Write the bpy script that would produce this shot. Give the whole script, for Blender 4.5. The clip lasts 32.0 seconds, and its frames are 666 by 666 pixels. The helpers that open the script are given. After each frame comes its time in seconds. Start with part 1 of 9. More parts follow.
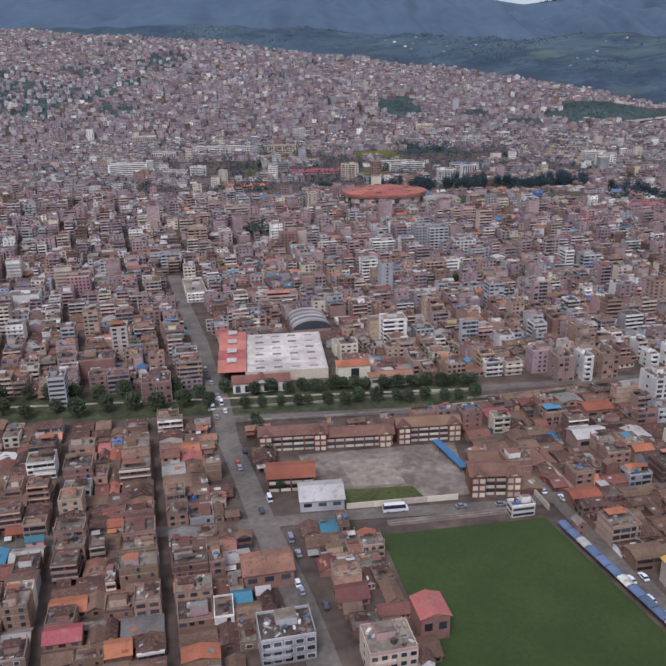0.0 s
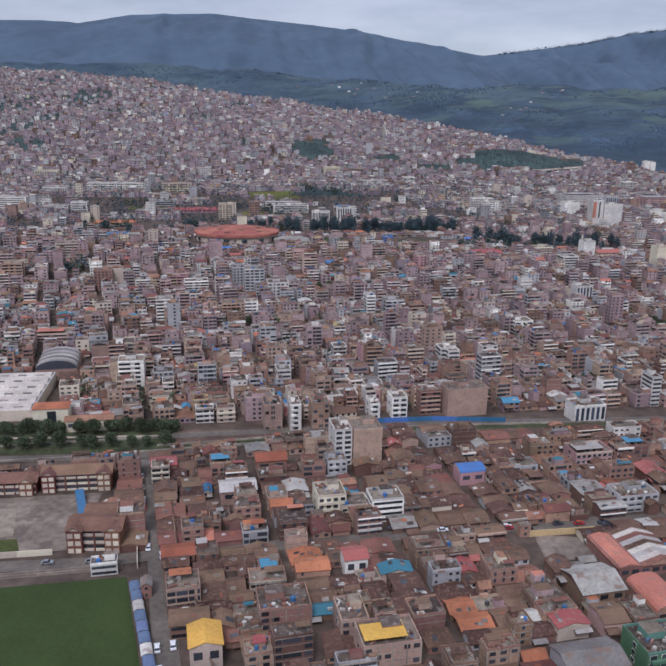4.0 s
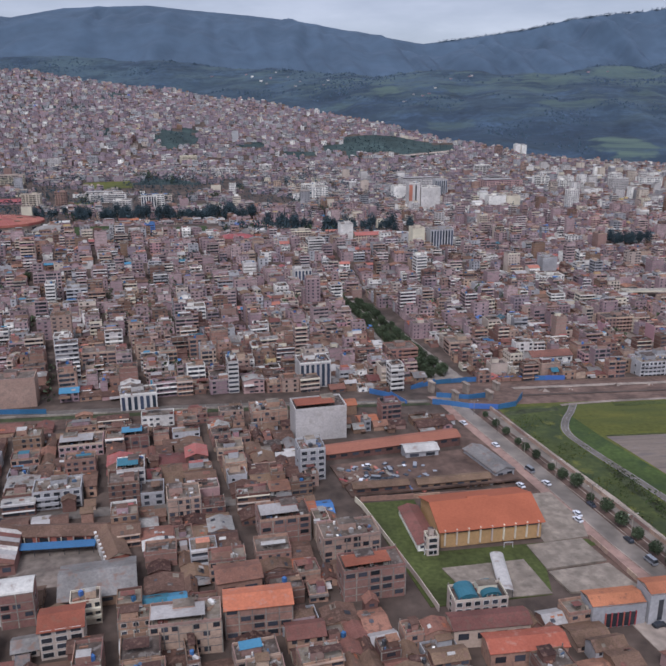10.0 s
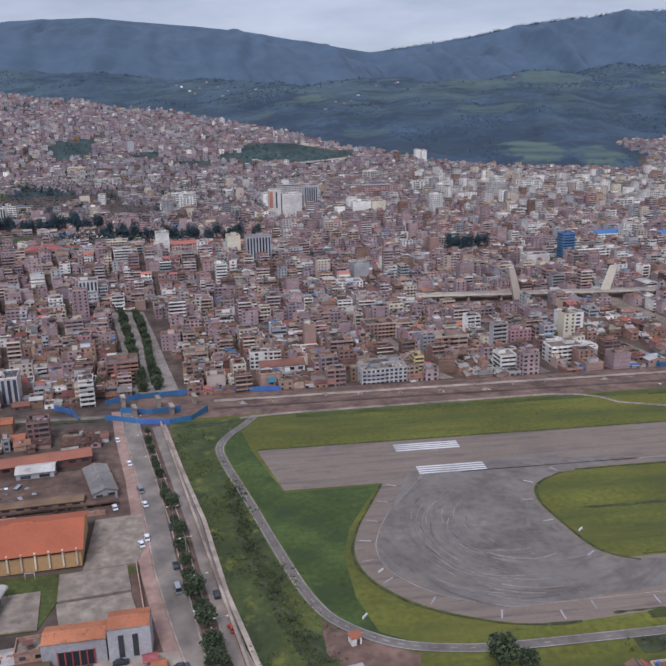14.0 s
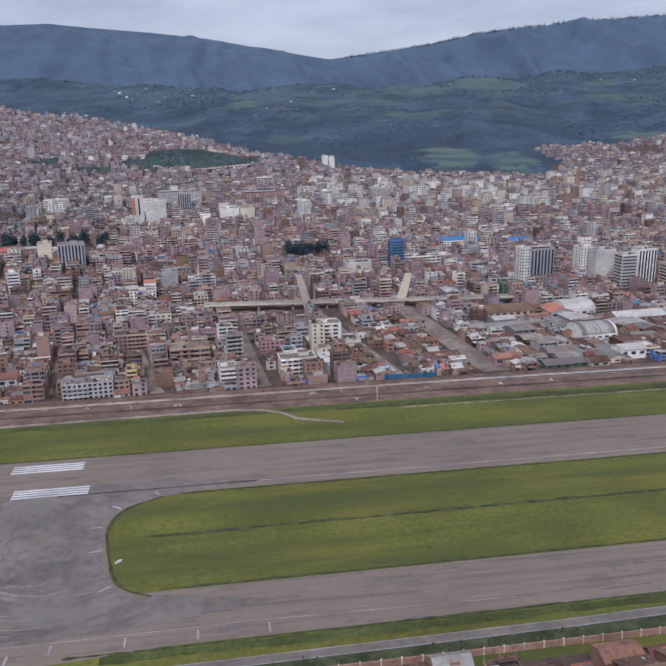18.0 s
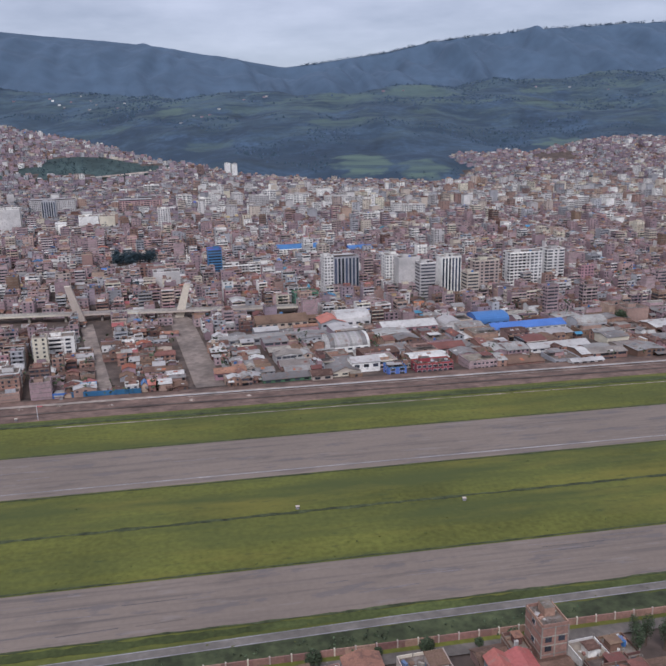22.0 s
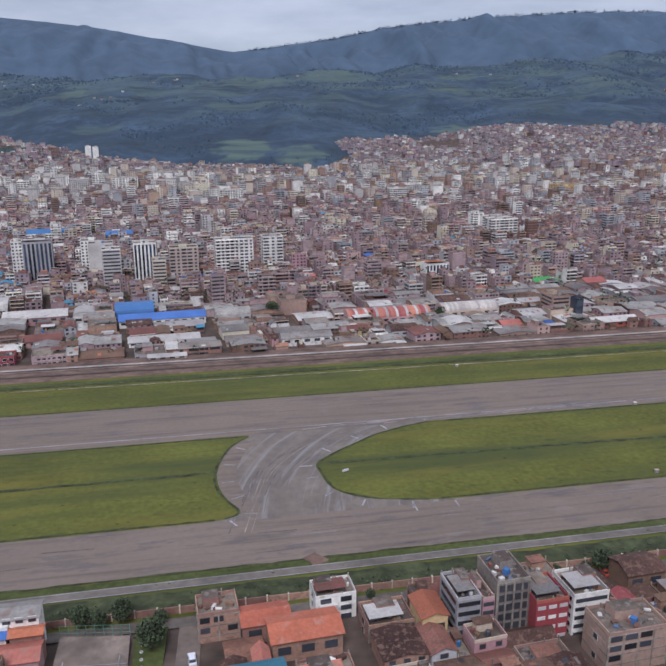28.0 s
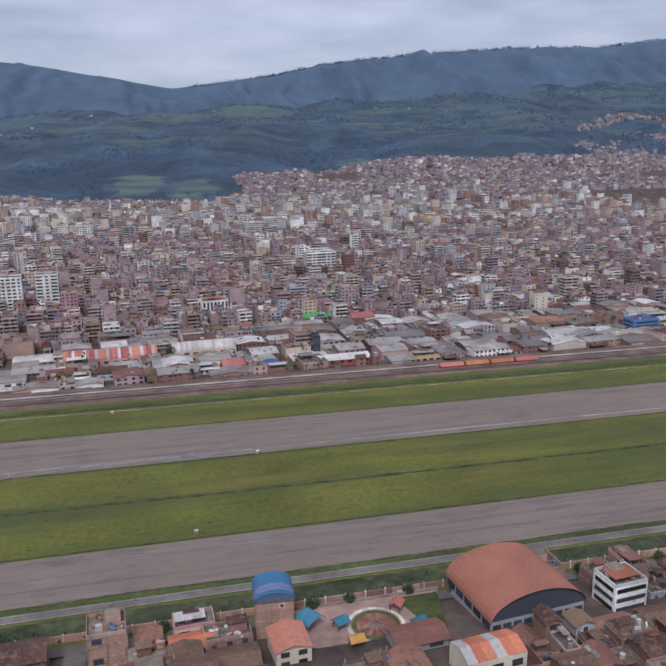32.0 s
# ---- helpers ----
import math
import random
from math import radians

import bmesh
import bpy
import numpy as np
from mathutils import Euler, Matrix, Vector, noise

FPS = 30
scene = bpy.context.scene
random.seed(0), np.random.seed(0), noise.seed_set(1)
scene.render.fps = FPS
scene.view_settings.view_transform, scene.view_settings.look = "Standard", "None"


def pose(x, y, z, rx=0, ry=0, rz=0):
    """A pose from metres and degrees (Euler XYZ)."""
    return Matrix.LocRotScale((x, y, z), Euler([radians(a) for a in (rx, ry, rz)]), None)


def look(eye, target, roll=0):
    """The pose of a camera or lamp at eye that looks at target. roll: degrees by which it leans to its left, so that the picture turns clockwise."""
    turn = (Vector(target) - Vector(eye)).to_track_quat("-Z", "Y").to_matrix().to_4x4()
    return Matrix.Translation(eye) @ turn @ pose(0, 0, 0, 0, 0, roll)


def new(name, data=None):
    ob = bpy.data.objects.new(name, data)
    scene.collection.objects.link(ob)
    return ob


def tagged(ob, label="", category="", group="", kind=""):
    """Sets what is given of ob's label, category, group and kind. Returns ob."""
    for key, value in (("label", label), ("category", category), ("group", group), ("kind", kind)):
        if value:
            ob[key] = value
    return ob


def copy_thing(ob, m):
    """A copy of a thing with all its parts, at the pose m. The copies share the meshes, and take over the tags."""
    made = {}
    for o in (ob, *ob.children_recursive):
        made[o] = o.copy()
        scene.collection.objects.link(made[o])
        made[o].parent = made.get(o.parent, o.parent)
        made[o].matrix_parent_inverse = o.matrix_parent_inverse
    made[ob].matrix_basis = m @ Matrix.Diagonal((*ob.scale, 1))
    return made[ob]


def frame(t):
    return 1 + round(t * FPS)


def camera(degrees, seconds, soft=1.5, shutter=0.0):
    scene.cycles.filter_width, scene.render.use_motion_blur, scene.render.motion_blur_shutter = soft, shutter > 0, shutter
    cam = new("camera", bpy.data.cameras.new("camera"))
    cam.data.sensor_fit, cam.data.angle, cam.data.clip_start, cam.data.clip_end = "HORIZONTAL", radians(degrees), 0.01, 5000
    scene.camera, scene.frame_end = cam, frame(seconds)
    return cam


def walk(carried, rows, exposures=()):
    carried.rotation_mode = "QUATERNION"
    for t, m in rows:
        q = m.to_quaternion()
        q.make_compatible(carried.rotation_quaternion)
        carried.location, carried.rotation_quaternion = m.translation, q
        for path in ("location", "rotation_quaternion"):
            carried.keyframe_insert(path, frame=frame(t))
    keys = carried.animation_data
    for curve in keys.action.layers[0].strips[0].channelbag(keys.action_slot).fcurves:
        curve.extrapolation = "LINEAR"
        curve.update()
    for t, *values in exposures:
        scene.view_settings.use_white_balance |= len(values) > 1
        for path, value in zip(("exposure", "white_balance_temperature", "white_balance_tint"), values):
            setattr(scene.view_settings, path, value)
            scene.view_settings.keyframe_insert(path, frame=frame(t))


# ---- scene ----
cam = camera(46.1, 32.0, 2.0)
PATH = [
    (0, (-521.407, -325.786, 166.052), (-521.316, -323.906, 165.375), -1.0),
    (0.5, (-504.592, -325.134, 166.224), (-504.487, -323.242, 165.585), -0.4),
    (1, (-487.544, -324.482, 166.214), (-487.422, -322.583, 165.596), 0.1),
    (1.5, (-470.282, -323.831, 166.044), (-470.148, -321.93, 165.439), 0.7),
    (2, (-452.825, -323.188, 165.734), (-452.683, -321.282, 165.142), 1.1),
    (2.5, (-435.189, -322.554, 165.303), (-435.045, -320.645, 164.724), 1.4),
    (4.5, (-363.166, -320.168, 162.695), (-363.014, -318.26, 162.114), 0.7),
    (5, (-344.858, -319.621, 161.892), (-344.699, -317.718, 161.298), 0.5),
    (5.5, (-326.452, -319.097, 161.052), (-326.285, -317.197, 160.453), 0.3),
    (6, (-307.959, -318.599, 160.185), (-307.785, -316.699, 159.584), 0.4),
    (6.5, (-289.389, -318.126, 159.299), (-289.211, -316.227, 158.698), 0.5),
    (7, (-270.748, -317.68, 158.403), (-270.568, -315.781, 157.804), 0.6),
    (7.5, (-252.047, -317.263, 157.503), (-251.865, -315.362, 156.908), 0.5),
    (8, (-233.291, -316.874, 156.603), (-233.109, -314.972, 156.01), 0.3),
    (8.5, (-214.487, -316.514, 155.71), (-214.303, -314.612, 155.117), 0.2),
    (9, (-195.64, -316.183, 154.827), (-195.457, -314.283, 154.23), -0.0),
    (9.5, (-176.756, -315.882, 153.956), (-176.572, -313.981, 153.36), -0.2),
    (10, (-157.839, -315.61, 153.101), (-157.65, -313.71, 152.505), -0.1),
    (10.5, (-138.893, -315.368, 152.264), (-138.692, -313.47, 151.664), 0.1),
    (11, (-119.921, -315.155, 151.444), (-119.704, -313.26, 150.842), 0.2),
    (11.5, (-100.927, -314.97, 150.643), (-100.701, -313.077, 150.041), -0.0),
    (12, (-81.913, -314.815, 149.861), (-81.677, -312.922, 149.261), -0.2),
    (12.5, (-62.881, -314.687, 149.097), (-62.642, -312.793, 148.5), -0.5),
    (13, (-43.832, -314.587, 148.349), (-43.592, -312.69, 147.761), -0.8),
    (13.5, (-24.769, -314.514, 147.617), (-24.53, -312.615, 147.037), -0.9),
    (14, (-5.691, -314.466, 146.899), (-5.45, -312.566, 146.325), -1.0),
    (14.5, (13.399, -314.445, 146.193), (13.647, -312.543, 145.627), -0.8),
    (16.5, (89.881, -314.599, 143.442), (90.158, -312.699, 142.88), -1.2),
    (17, (109.031, -314.694, 142.759), (109.307, -312.795, 142.198), -1.2),
    (17.5, (128.192, -314.811, 142.073), (128.469, -312.911, 141.513), -1.0),
    (18, (147.364, -314.948, 141.382), (147.644, -313.048, 140.824), -0.9),
    (18.5, (166.548, -315.105, 140.683), (166.836, -313.206, 140.126), -0.8),
    (19, (185.742, -315.283, 139.973), (186.041, -313.383, 139.422), -0.9),
    (19.5, (204.948, -315.479, 139.251), (205.256, -313.58, 138.704), -1.1),
    (20, (224.165, -315.695, 138.516), (224.48, -313.796, 137.974), -1.2),
    (20.5, (243.391, -315.929, 137.764), (243.71, -314.03, 137.226), -1.4),
    (21, (262.627, -316.183, 136.997), (262.949, -314.284, 136.459), -1.4),
    (21.5, (281.871, -316.455, 136.213), (282.192, -314.555, 135.675), -1.2),
    (22, (301.122, -316.746, 135.411), (301.446, -314.847, 134.872), -1.0),
    (22.5, (320.378, -317.057, 134.594), (320.705, -315.159, 134.053), -0.8),
    (23, (339.638, -317.387, 133.76), (339.969, -315.49, 133.219), -0.7),
    (23.5, (358.899, -317.738, 132.913), (359.228, -315.842, 132.37), -0.6),
    (24, (378.157, -318.111, 132.054), (378.488, -316.216, 131.505), -0.6),
    (24.5, (397.411, -318.506, 131.188), (397.744, -316.615, 130.629), -0.4),
    (26.5, (474.29, -320.34, 127.727), (474.634, -318.46, 127.138), 0.3),
    (27, (493.45, -320.872, 126.894), (493.798, -318.991, 126.31), 0.2),
    (27.5, (512.573, -321.437, 126.09), (512.928, -319.555, 125.513), -0.1),
    (28, (531.652, -322.039, 125.325), (532.012, -320.155, 124.758), -0.2),
    (28.5, (550.678, -322.68, 124.608), (551.048, -320.794, 124.057), -0.3),
    (29, (569.642, -323.364, 123.953), (570.02, -321.474, 123.418), -0.4),
    (29.5, (588.535, -324.095, 123.373), (588.926, -322.204, 122.85), -0.5),
    (30, (607.345, -324.876, 122.881), (607.749, -322.985, 122.37), -0.5),
    (30.5, (626.06, -325.712, 122.495), (626.475, -323.821, 121.993), -0.7),
    (31, (644.669, -326.608, 122.231), (645.096, -324.718, 121.734), -0.7),
    (31.5, (663.157, -327.568, 122.109), (663.596, -325.68, 121.615), -0.7),
    (32, (681.509, -328.598, 122.148), (681.951, -326.709, 121.661), -0.7),
]
walk(cam, [(t, look(eye, target, roll)) for t, eye, target, roll in PATH], [(0, 0.49, 5620, 20), (1, 0.44, 5570, 20), (8, 0.44, 5560, 20), (18, 0.46, 5560, 20), (25, 0.47, 5560, 20), (32, 0.43, 5560, 20)])

# ---- light ----
SUN_EL, SUN_AZ = 52, 200
world = bpy.data.worlds.new("overcast_sky")
scene.world = world
world.use_nodes = True
wn = world.node_tree.nodes
wl = world.node_tree.links
sky = wn.new("ShaderNodeTexSky")
sky.sky_type = "NISHITA"
sky.sun_disc = False
sky.sun_elevation = radians(SUN_EL)
sky.sun_rotation = radians(SUN_AZ)
sky.altitude = 3300
sky.dust_density = 3.0
bg = wn["Background"]
bg.inputs["Strength"].default_value = 0.1
tc = wn.new("ShaderNodeTexCoord")
mp = wn.new("ShaderNodeMapping")
mp.inputs["Scale"].default_value = (1.6, 1.6, 6.5)
wl.new(tc.outputs["Generated"], mp.inputs["Vector"])
cn = wn.new("ShaderNodeTexNoise")
cn.inputs["Scale"].default_value = 2.6
cn.inputs["Detail"].default_value = 7
cn.inputs["Roughness"].default_value = 0.55
wl.new(mp.outputs["Vector"], cn.inputs["Vector"])
cr = wn.new("ShaderNodeValToRGB")
cr.color_ramp.elements[0].position = 0.34
cr.color_ramp.elements[0].color = (3.5, 3.7, 3.95, 1)
cr.color_ramp.elements[1].position = 0.72
cr.color_ramp.elements[1].color = (6.0, 6.15, 6.35, 1)
wl.new(cn.outputs["Fac"], cr.inputs["Fac"])
cm = wn.new("ShaderNodeMix")
cm.data_type = "RGBA"
cm.inputs["Factor"].default_value = 0.8
wl.new(sky.outputs["Color"], cm.inputs["A"])
wl.new(cr.outputs["Color"], cm.inputs["B"])
sep = wn.new("ShaderNodeSeparateXYZ")
wl.new(tc.outputs["Generated"], sep.inputs[0])
up = wn.new("ShaderNodeMapRange")
up.inputs["From Min"].default_value = 0.02
up.inputs["From Max"].default_value = 0.45
wl.new(sep.outputs["Z"], up.inputs["Value"])
veil = wn.new("ShaderNodeMix")
veil.data_type = "RGBA"
veil.inputs["A"].default_value = (0.82, 0.79, 0.71, 1)
veil.inputs["B"].default_value = (1.04, 1.02, 1.0, 1)
wl.new(up.outputs[0], veil.inputs["Factor"])
mul = wn.new("ShaderNodeMix")
mul.data_type = "RGBA"
mul.blend_type = "MULTIPLY"
mul.inputs["Factor"].default_value = 1.0
wl.new(cm.outputs["Result"], mul.inputs["A"])
wl.new(veil.outputs["Result"], mul.inputs["B"])
wl.new(mul.outputs["Result"], bg.inputs["Color"])
sun = new("sun", bpy.data.lights.new("sun", "SUN"))
sun.data.energy = 1.7
sun.data.angle = radians(22)
sun.data.color = (1.0, 0.96, 0.9)
az = radians(SUN_AZ)
sun.matrix_world = look((0, 0, 0), (-math.sin(az) * math.cos(radians(SUN_EL)), -math.cos(az) * math.cos(radians(SUN_EL)), -math.sin(radians(SUN_EL))))

# ---- materials ----
MATS = {}


def mat(name, colour, rough=0.85, metal=0.0, vary=0.12, grain=1.2, bump=0.15, stain=0.25, hue=0.02, blotch=0.08, spec=0.3, patch=None, patch_size=0.5, patch_share=0.5):
    """A weathered surface: fine grain, large stains and a shift of tone from piece to piece."""
    m = bpy.data.materials.new(name)
    m.use_nodes = True
    n, l = m.node_tree.nodes, m.node_tree.links
    b = n["Principled BSDF"]
    b.inputs["Roughness"].default_value = rough
    b.inputs["Metallic"].default_value = metal
    b.inputs["Specular IOR Level"].default_value = spec
    geo = n.new("ShaderNodeNewGeometry")
    ob = n.new("ShaderNodeObjectInfo")
    add = n.new("ShaderNodeMath")
    add.operation = "ADD"
    l.new(geo.outputs["Random Per Island"], add.inputs[0])
    l.new(ob.outputs["Random"], add.inputs[1])
    fr = n.new("ShaderNodeMath")
    fr.operation = "FRACT"
    l.new(add.outputs[0], fr.inputs[0])
    big = n.new("ShaderNodeTexNoise")
    big.inputs["Scale"].default_value = blotch
    big.inputs["Detail"].default_value = 5
    l.new(geo.outputs["Position"], big.inputs["Vector"])
    fine = n.new("ShaderNodeTexNoise")
    fine.inputs["Scale"].default_value = grain
    fine.inputs["Detail"].default_value = 6
    l.new(geo.outputs["Position"], fine.inputs["Vector"])
    tone = n.new("ShaderNodeMapRange")
    tone.inputs["To Min"].default_value = 1 - vary * 2
    tone.inputs["To Max"].default_value = 1 + vary * 2
    l.new(fr.outputs[0], tone.inputs["Value"])
    st = n.new("ShaderNodeMapRange")
    st.inputs["From Min"].default_value = 0.3
    st.inputs["From Max"].default_value = 0.7
    st.inputs["To Min"].default_value = 1 - stain
    st.inputs["To Max"].default_value = 1 + stain
    l.new(big.outputs["Fac"], st.inputs["Value"])
    gr = n.new("ShaderNodeMapRange")
    gr.inputs["From Min"].default_value = 0.3
    gr.inputs["From Max"].default_value = 0.7
    gr.inputs["To Min"].default_value = 1 - stain * 0.7
    gr.inputs["To Max"].default_value = 1 + stain * 0.7
    l.new(fine.outputs["Fac"], gr.inputs["Value"])
    m1 = n.new("ShaderNodeMath")
    m1.operation = "MULTIPLY"
    l.new(tone.outputs[0], m1.inputs[0])
    l.new(st.outputs[0], m1.inputs[1])
    m2 = n.new("ShaderNodeMath")
    m2.operation = "MULTIPLY"
    l.new(m1.outputs[0], m2.inputs[0])
    l.new(gr.outputs[0], m2.inputs[1])
    hs = n.new("ShaderNodeHueSaturation")
    hs.inputs["Color"].default_value = (*colour, 1)
    l.new(m2.outputs[0], hs.inputs["Value"])
    hm = n.new("ShaderNodeMapRange")
    hm.inputs["To Min"].default_value = 0.5 - hue
    hm.inputs["To Max"].default_value = 0.5 + hue
    l.new(fr.outputs[0], hm.inputs["Value"])
    l.new(hm.outputs[0], hs.inputs["Hue"])
    l.new(hs.outputs["Color"], b.inputs["Base Color"])
    if patch:
        pn = n.new("ShaderNodeTexNoise")
        pn.inputs["Scale"].default_value = patch_size
        pn.inputs["Detail"].default_value = 4
        pn.inputs["Roughness"].default_value = 0.65
        l.new(geo.outputs["Position"], pn.inputs["Vector"])
        pr = n.new("ShaderNodeMapRange")
        pr.inputs["From Min"].default_value = 0.62 - 0.2 * patch_share
        pr.inputs["From Max"].default_value = 0.72 - 0.2 * patch_share
        pr.inputs["To Max"].default_value = 0.75
        l.new(pn.outputs["Fac"], pr.inputs["Value"])
        px = n.new("ShaderNodeMix")
        px.data_type = "RGBA"
        l.new(pr.outputs[0], px.inputs["Factor"])
        l.new(hs.outputs["Color"], px.inputs["A"])
        px.inputs["B"].default_value = (*patch, 1)
        l.new(px.outputs["Result"], b.inputs["Base Color"])
    if bump:
        bp = n.new("ShaderNodeBump")
        bp.inputs["Strength"].default_value = bump
        l.new(fine.outputs["Fac"], bp.inputs["Height"])
        l.new(bp.outputs["Normal"], b.inputs["Normal"])
    MATS[name] = m
    return m


mat("brick", (0.31, 0.178, 0.13), vary=0.16, stain=0.22, patch=(0.215, 0.137, 0.103), patch_size=0.4)
mat("brick_dark", (0.178, 0.103, 0.073), vary=0.16, stain=0.25)
mat("brick_pale", (0.37, 0.25, 0.188), vary=0.14, stain=0.2, patch=(0.285, 0.207, 0.16), patch_size=0.4)
# brick again, paler and bluer for far houses: haze in the colour
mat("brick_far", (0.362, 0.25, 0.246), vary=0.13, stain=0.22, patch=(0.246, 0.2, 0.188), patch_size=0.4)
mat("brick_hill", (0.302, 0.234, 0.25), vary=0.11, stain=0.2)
mat("arena_red", (0.33, 0.115, 0.085), vary=0.08, stain=0.2, hue=0.008)
mat("plaster_white", (0.64, 0.605, 0.54), vary=0.16, stain=0.2, patch=(0.4, 0.36, 0.31), patch_size=0.35, patch_share=0.3)
mat("plaster_cream", (0.53, 0.45, 0.35), vary=0.12, stain=0.15, hue=0.03)
mat("plaster_grey", (0.36, 0.35, 0.34), vary=0.12, stain=0.2)
mat("plaster_pink", (0.45, 0.30, 0.26), vary=0.1, stain=0.15, hue=0.05)
mat("plaster_yellow", (0.52, 0.38, 0.19), vary=0.1, stain=0.15, hue=0.02)
mat("plaster_green", (0.1, 0.2, 0.13), vary=0.1, stain=0.15, hue=0.05)
mat("plaster_blue", (0.10, 0.19, 0.42), vary=0.15, stain=0.15, hue=0.03)
mat("plaster_red", (0.33, 0.075, 0.065), vary=0.1, stain=0.15)
mat("concrete", (0.265, 0.23, 0.186), vary=0.12, stain=0.3, patch=(0.15, 0.13, 0.11), patch_size=0.25)
mat("tile_brown", (0.118, 0.068, 0.046), vary=0.24, stain=0.4, bump=0.5, grain=2.5, patch=(0.178, 0.107, 0.076), patch_size=0.7)
mat("tile_red", (0.205, 0.092, 0.066), vary=0.18, stain=0.3, bump=0.5, grain=2.5, patch=(0.13, 0.075, 0.055), patch_size=0.6)
mat("tile_orange", (0.335, 0.12, 0.062), hue=0.008, vary=0.14, stain=0.25, bump=0.5, grain=2.5, patch=(0.2, 0.09, 0.055), patch_size=0.4, patch_share=0.3)
mat("sheet_grey", (0.24, 0.222, 0.196), rough=0.6, metal=0.1, vary=0.22, stain=0.3, patch=(0.2, 0.12, 0.085), patch_size=0.3, patch_share=0.4)
mat("sheet_white", (0.43, 0.402, 0.358), rough=0.55, vary=0.14, stain=0.2, patch=(0.26, 0.2, 0.165), patch_size=0.3, patch_share=0.3)
mat("roof_pinkish", (0.47, 0.42, 0.36), rough=0.6, vary=0.08, stain=0.25, patch=(0.38, 0.27, 0.24), patch_size=0.5, patch_share=0.4)
mat("sheet_faded", (0.1, 0.14, 0.21), rough=0.5, vary=0.15, stain=0.2)
mat("sheet_blue", (0.06, 0.155, 0.32), rough=0.5, vary=0.15, stain=0.15)
mat("sheet_teal", (0.055, 0.18, 0.24), rough=0.5, vary=0.25, stain=0.15)
mat("sheet_red", (0.38, 0.125, 0.095), rough=0.6, vary=0.15, stain=0.2, patch=(0.3, 0.17, 0.13), patch_size=0.4, patch_share=0.35)
mat("sheet_orange", (0.46, 0.15, 0.075), rough=0.6, vary=0.12, stain=0.2, patch=(0.4, 0.2, 0.14), patch_size=0.4, patch_share=0.3, hue=0.008)
mat("sheet_yellow", (0.56, 0.31, 0.06), rough=0.55, vary=0.1, stain=0.2)
mat("sheet_green", (0.07, 0.32, 0.10), rough=0.55, vary=0.1, stain=0.2)
mat("roof_slab", (0.14, 0.109, 0.083), vary=0.28, stain=0.45, grain=0.5, patch=(0.24, 0.21, 0.18), patch_size=0.45, patch_share=0.45)
mat("glass_dark", (0.046, 0.05, 0.058), rough=0.15, vary=0.3, stain=0.1, bump=0, spec=0.6)
mat("glass_blue", (0.045, 0.06, 0.085), rough=0.12, vary=0.3, stain=0.1, bump=0, spec=0.8)
mat("link_asphalt", (0.172, 0.142, 0.113), rough=0.6, vary=0.0, stain=0.2, grain=0.3, hue=0.0, blotch=0.05, bump=0.1)
mat("grass_dark", (0.062, 0.074, 0.02), rough=0.95, vary=0.0, stain=0.4, grain=0.6, hue=0.0, blotch=0.05, bump=0.5)
mat("turf", (0.036, 0.056, 0.014), rough=0.95, vary=0.0, stain=0.16, grain=0.8, hue=0.0, blotch=0.04, bump=0.3)
mat("apron_asphalt", (0.152, 0.129, 0.105), rough=0.6, vary=0.0, stain=0.3, grain=0.3, hue=0.0, blotch=0.05, bump=0.1)
mat("runway_asphalt", (0.193, 0.151, 0.116), rough=0.75, vary=0.0, stain=0.09, grain=0.6, hue=0.0, blotch=0.02, bump=0.1)
mat("roof_hall", (0.36, 0.108, 0.052), vary=0.04, stain=0.12, grain=1.5, hue=0.0, bump=0.3)
mat("plaster_ochre", (0.43, 0.275, 0.12), vary=0.06, stain=0.15)
mat("roof_terracotta", (0.31, 0.125, 0.078), vary=0.04, stain=0.15, grain=1.5, hue=0.0, bump=0.3)
mat("asphalt", (0.124, 0.105, 0.085), rough=0.7, vary=0.05, stain=0.3, grain=0.5, hue=0.0)
# base colour lightened for the sky mirrored in the wet road
mat("asphalt_wet", (0.2, 0.168, 0.135), rough=0.5, vary=0.0, stain=0.35, grain=0.15, hue=0.0)
mat("road_dust", (0.2, 0.158, 0.124), vary=0.08, stain=0.35, grain=0.3, hue=0.0, patch=(0.14, 0.11, 0.09), patch_size=0.12)
mat("dirt", (0.135, 0.086, 0.063), vary=0.1, stain=0.4, grain=0.3, hue=0.0, bump=0.6)
mat("paving_pink", (0.31, 0.2, 0.155), vary=0.05, stain=0.25, grain=0.4, hue=0.0)
mat("school_brown", (0.17, 0.075, 0.05), vary=0.06, stain=0.2)
mat("tile_school", (0.165, 0.088, 0.06), vary=0.1, stain=0.3, bump=0.5, grain=2.5, patch=(0.2, 0.115, 0.08), patch_size=0.5)
mat("school_paving", (0.2, 0.162, 0.128), vary=0.05, stain=0.35, grain=0.4, hue=0.0, patch=(0.115, 0.088, 0.07), patch_size=0.12)
mat("court_slab", (0.25, 0.206, 0.158), vary=0.04, stain=0.3, grain=0.6, hue=0.0, blotch=0.25, patch=(0.19, 0.155, 0.118), patch_size=0.3)
mat("dirt_pale", (0.29, 0.235, 0.185), vary=0.1, stain=0.35, grain=0.3, hue=0.0, bump=0.4)
mat("city_ground", (0.086, 0.062, 0.047), vary=0.0, stain=0.4, grain=0.2, hue=0.0)


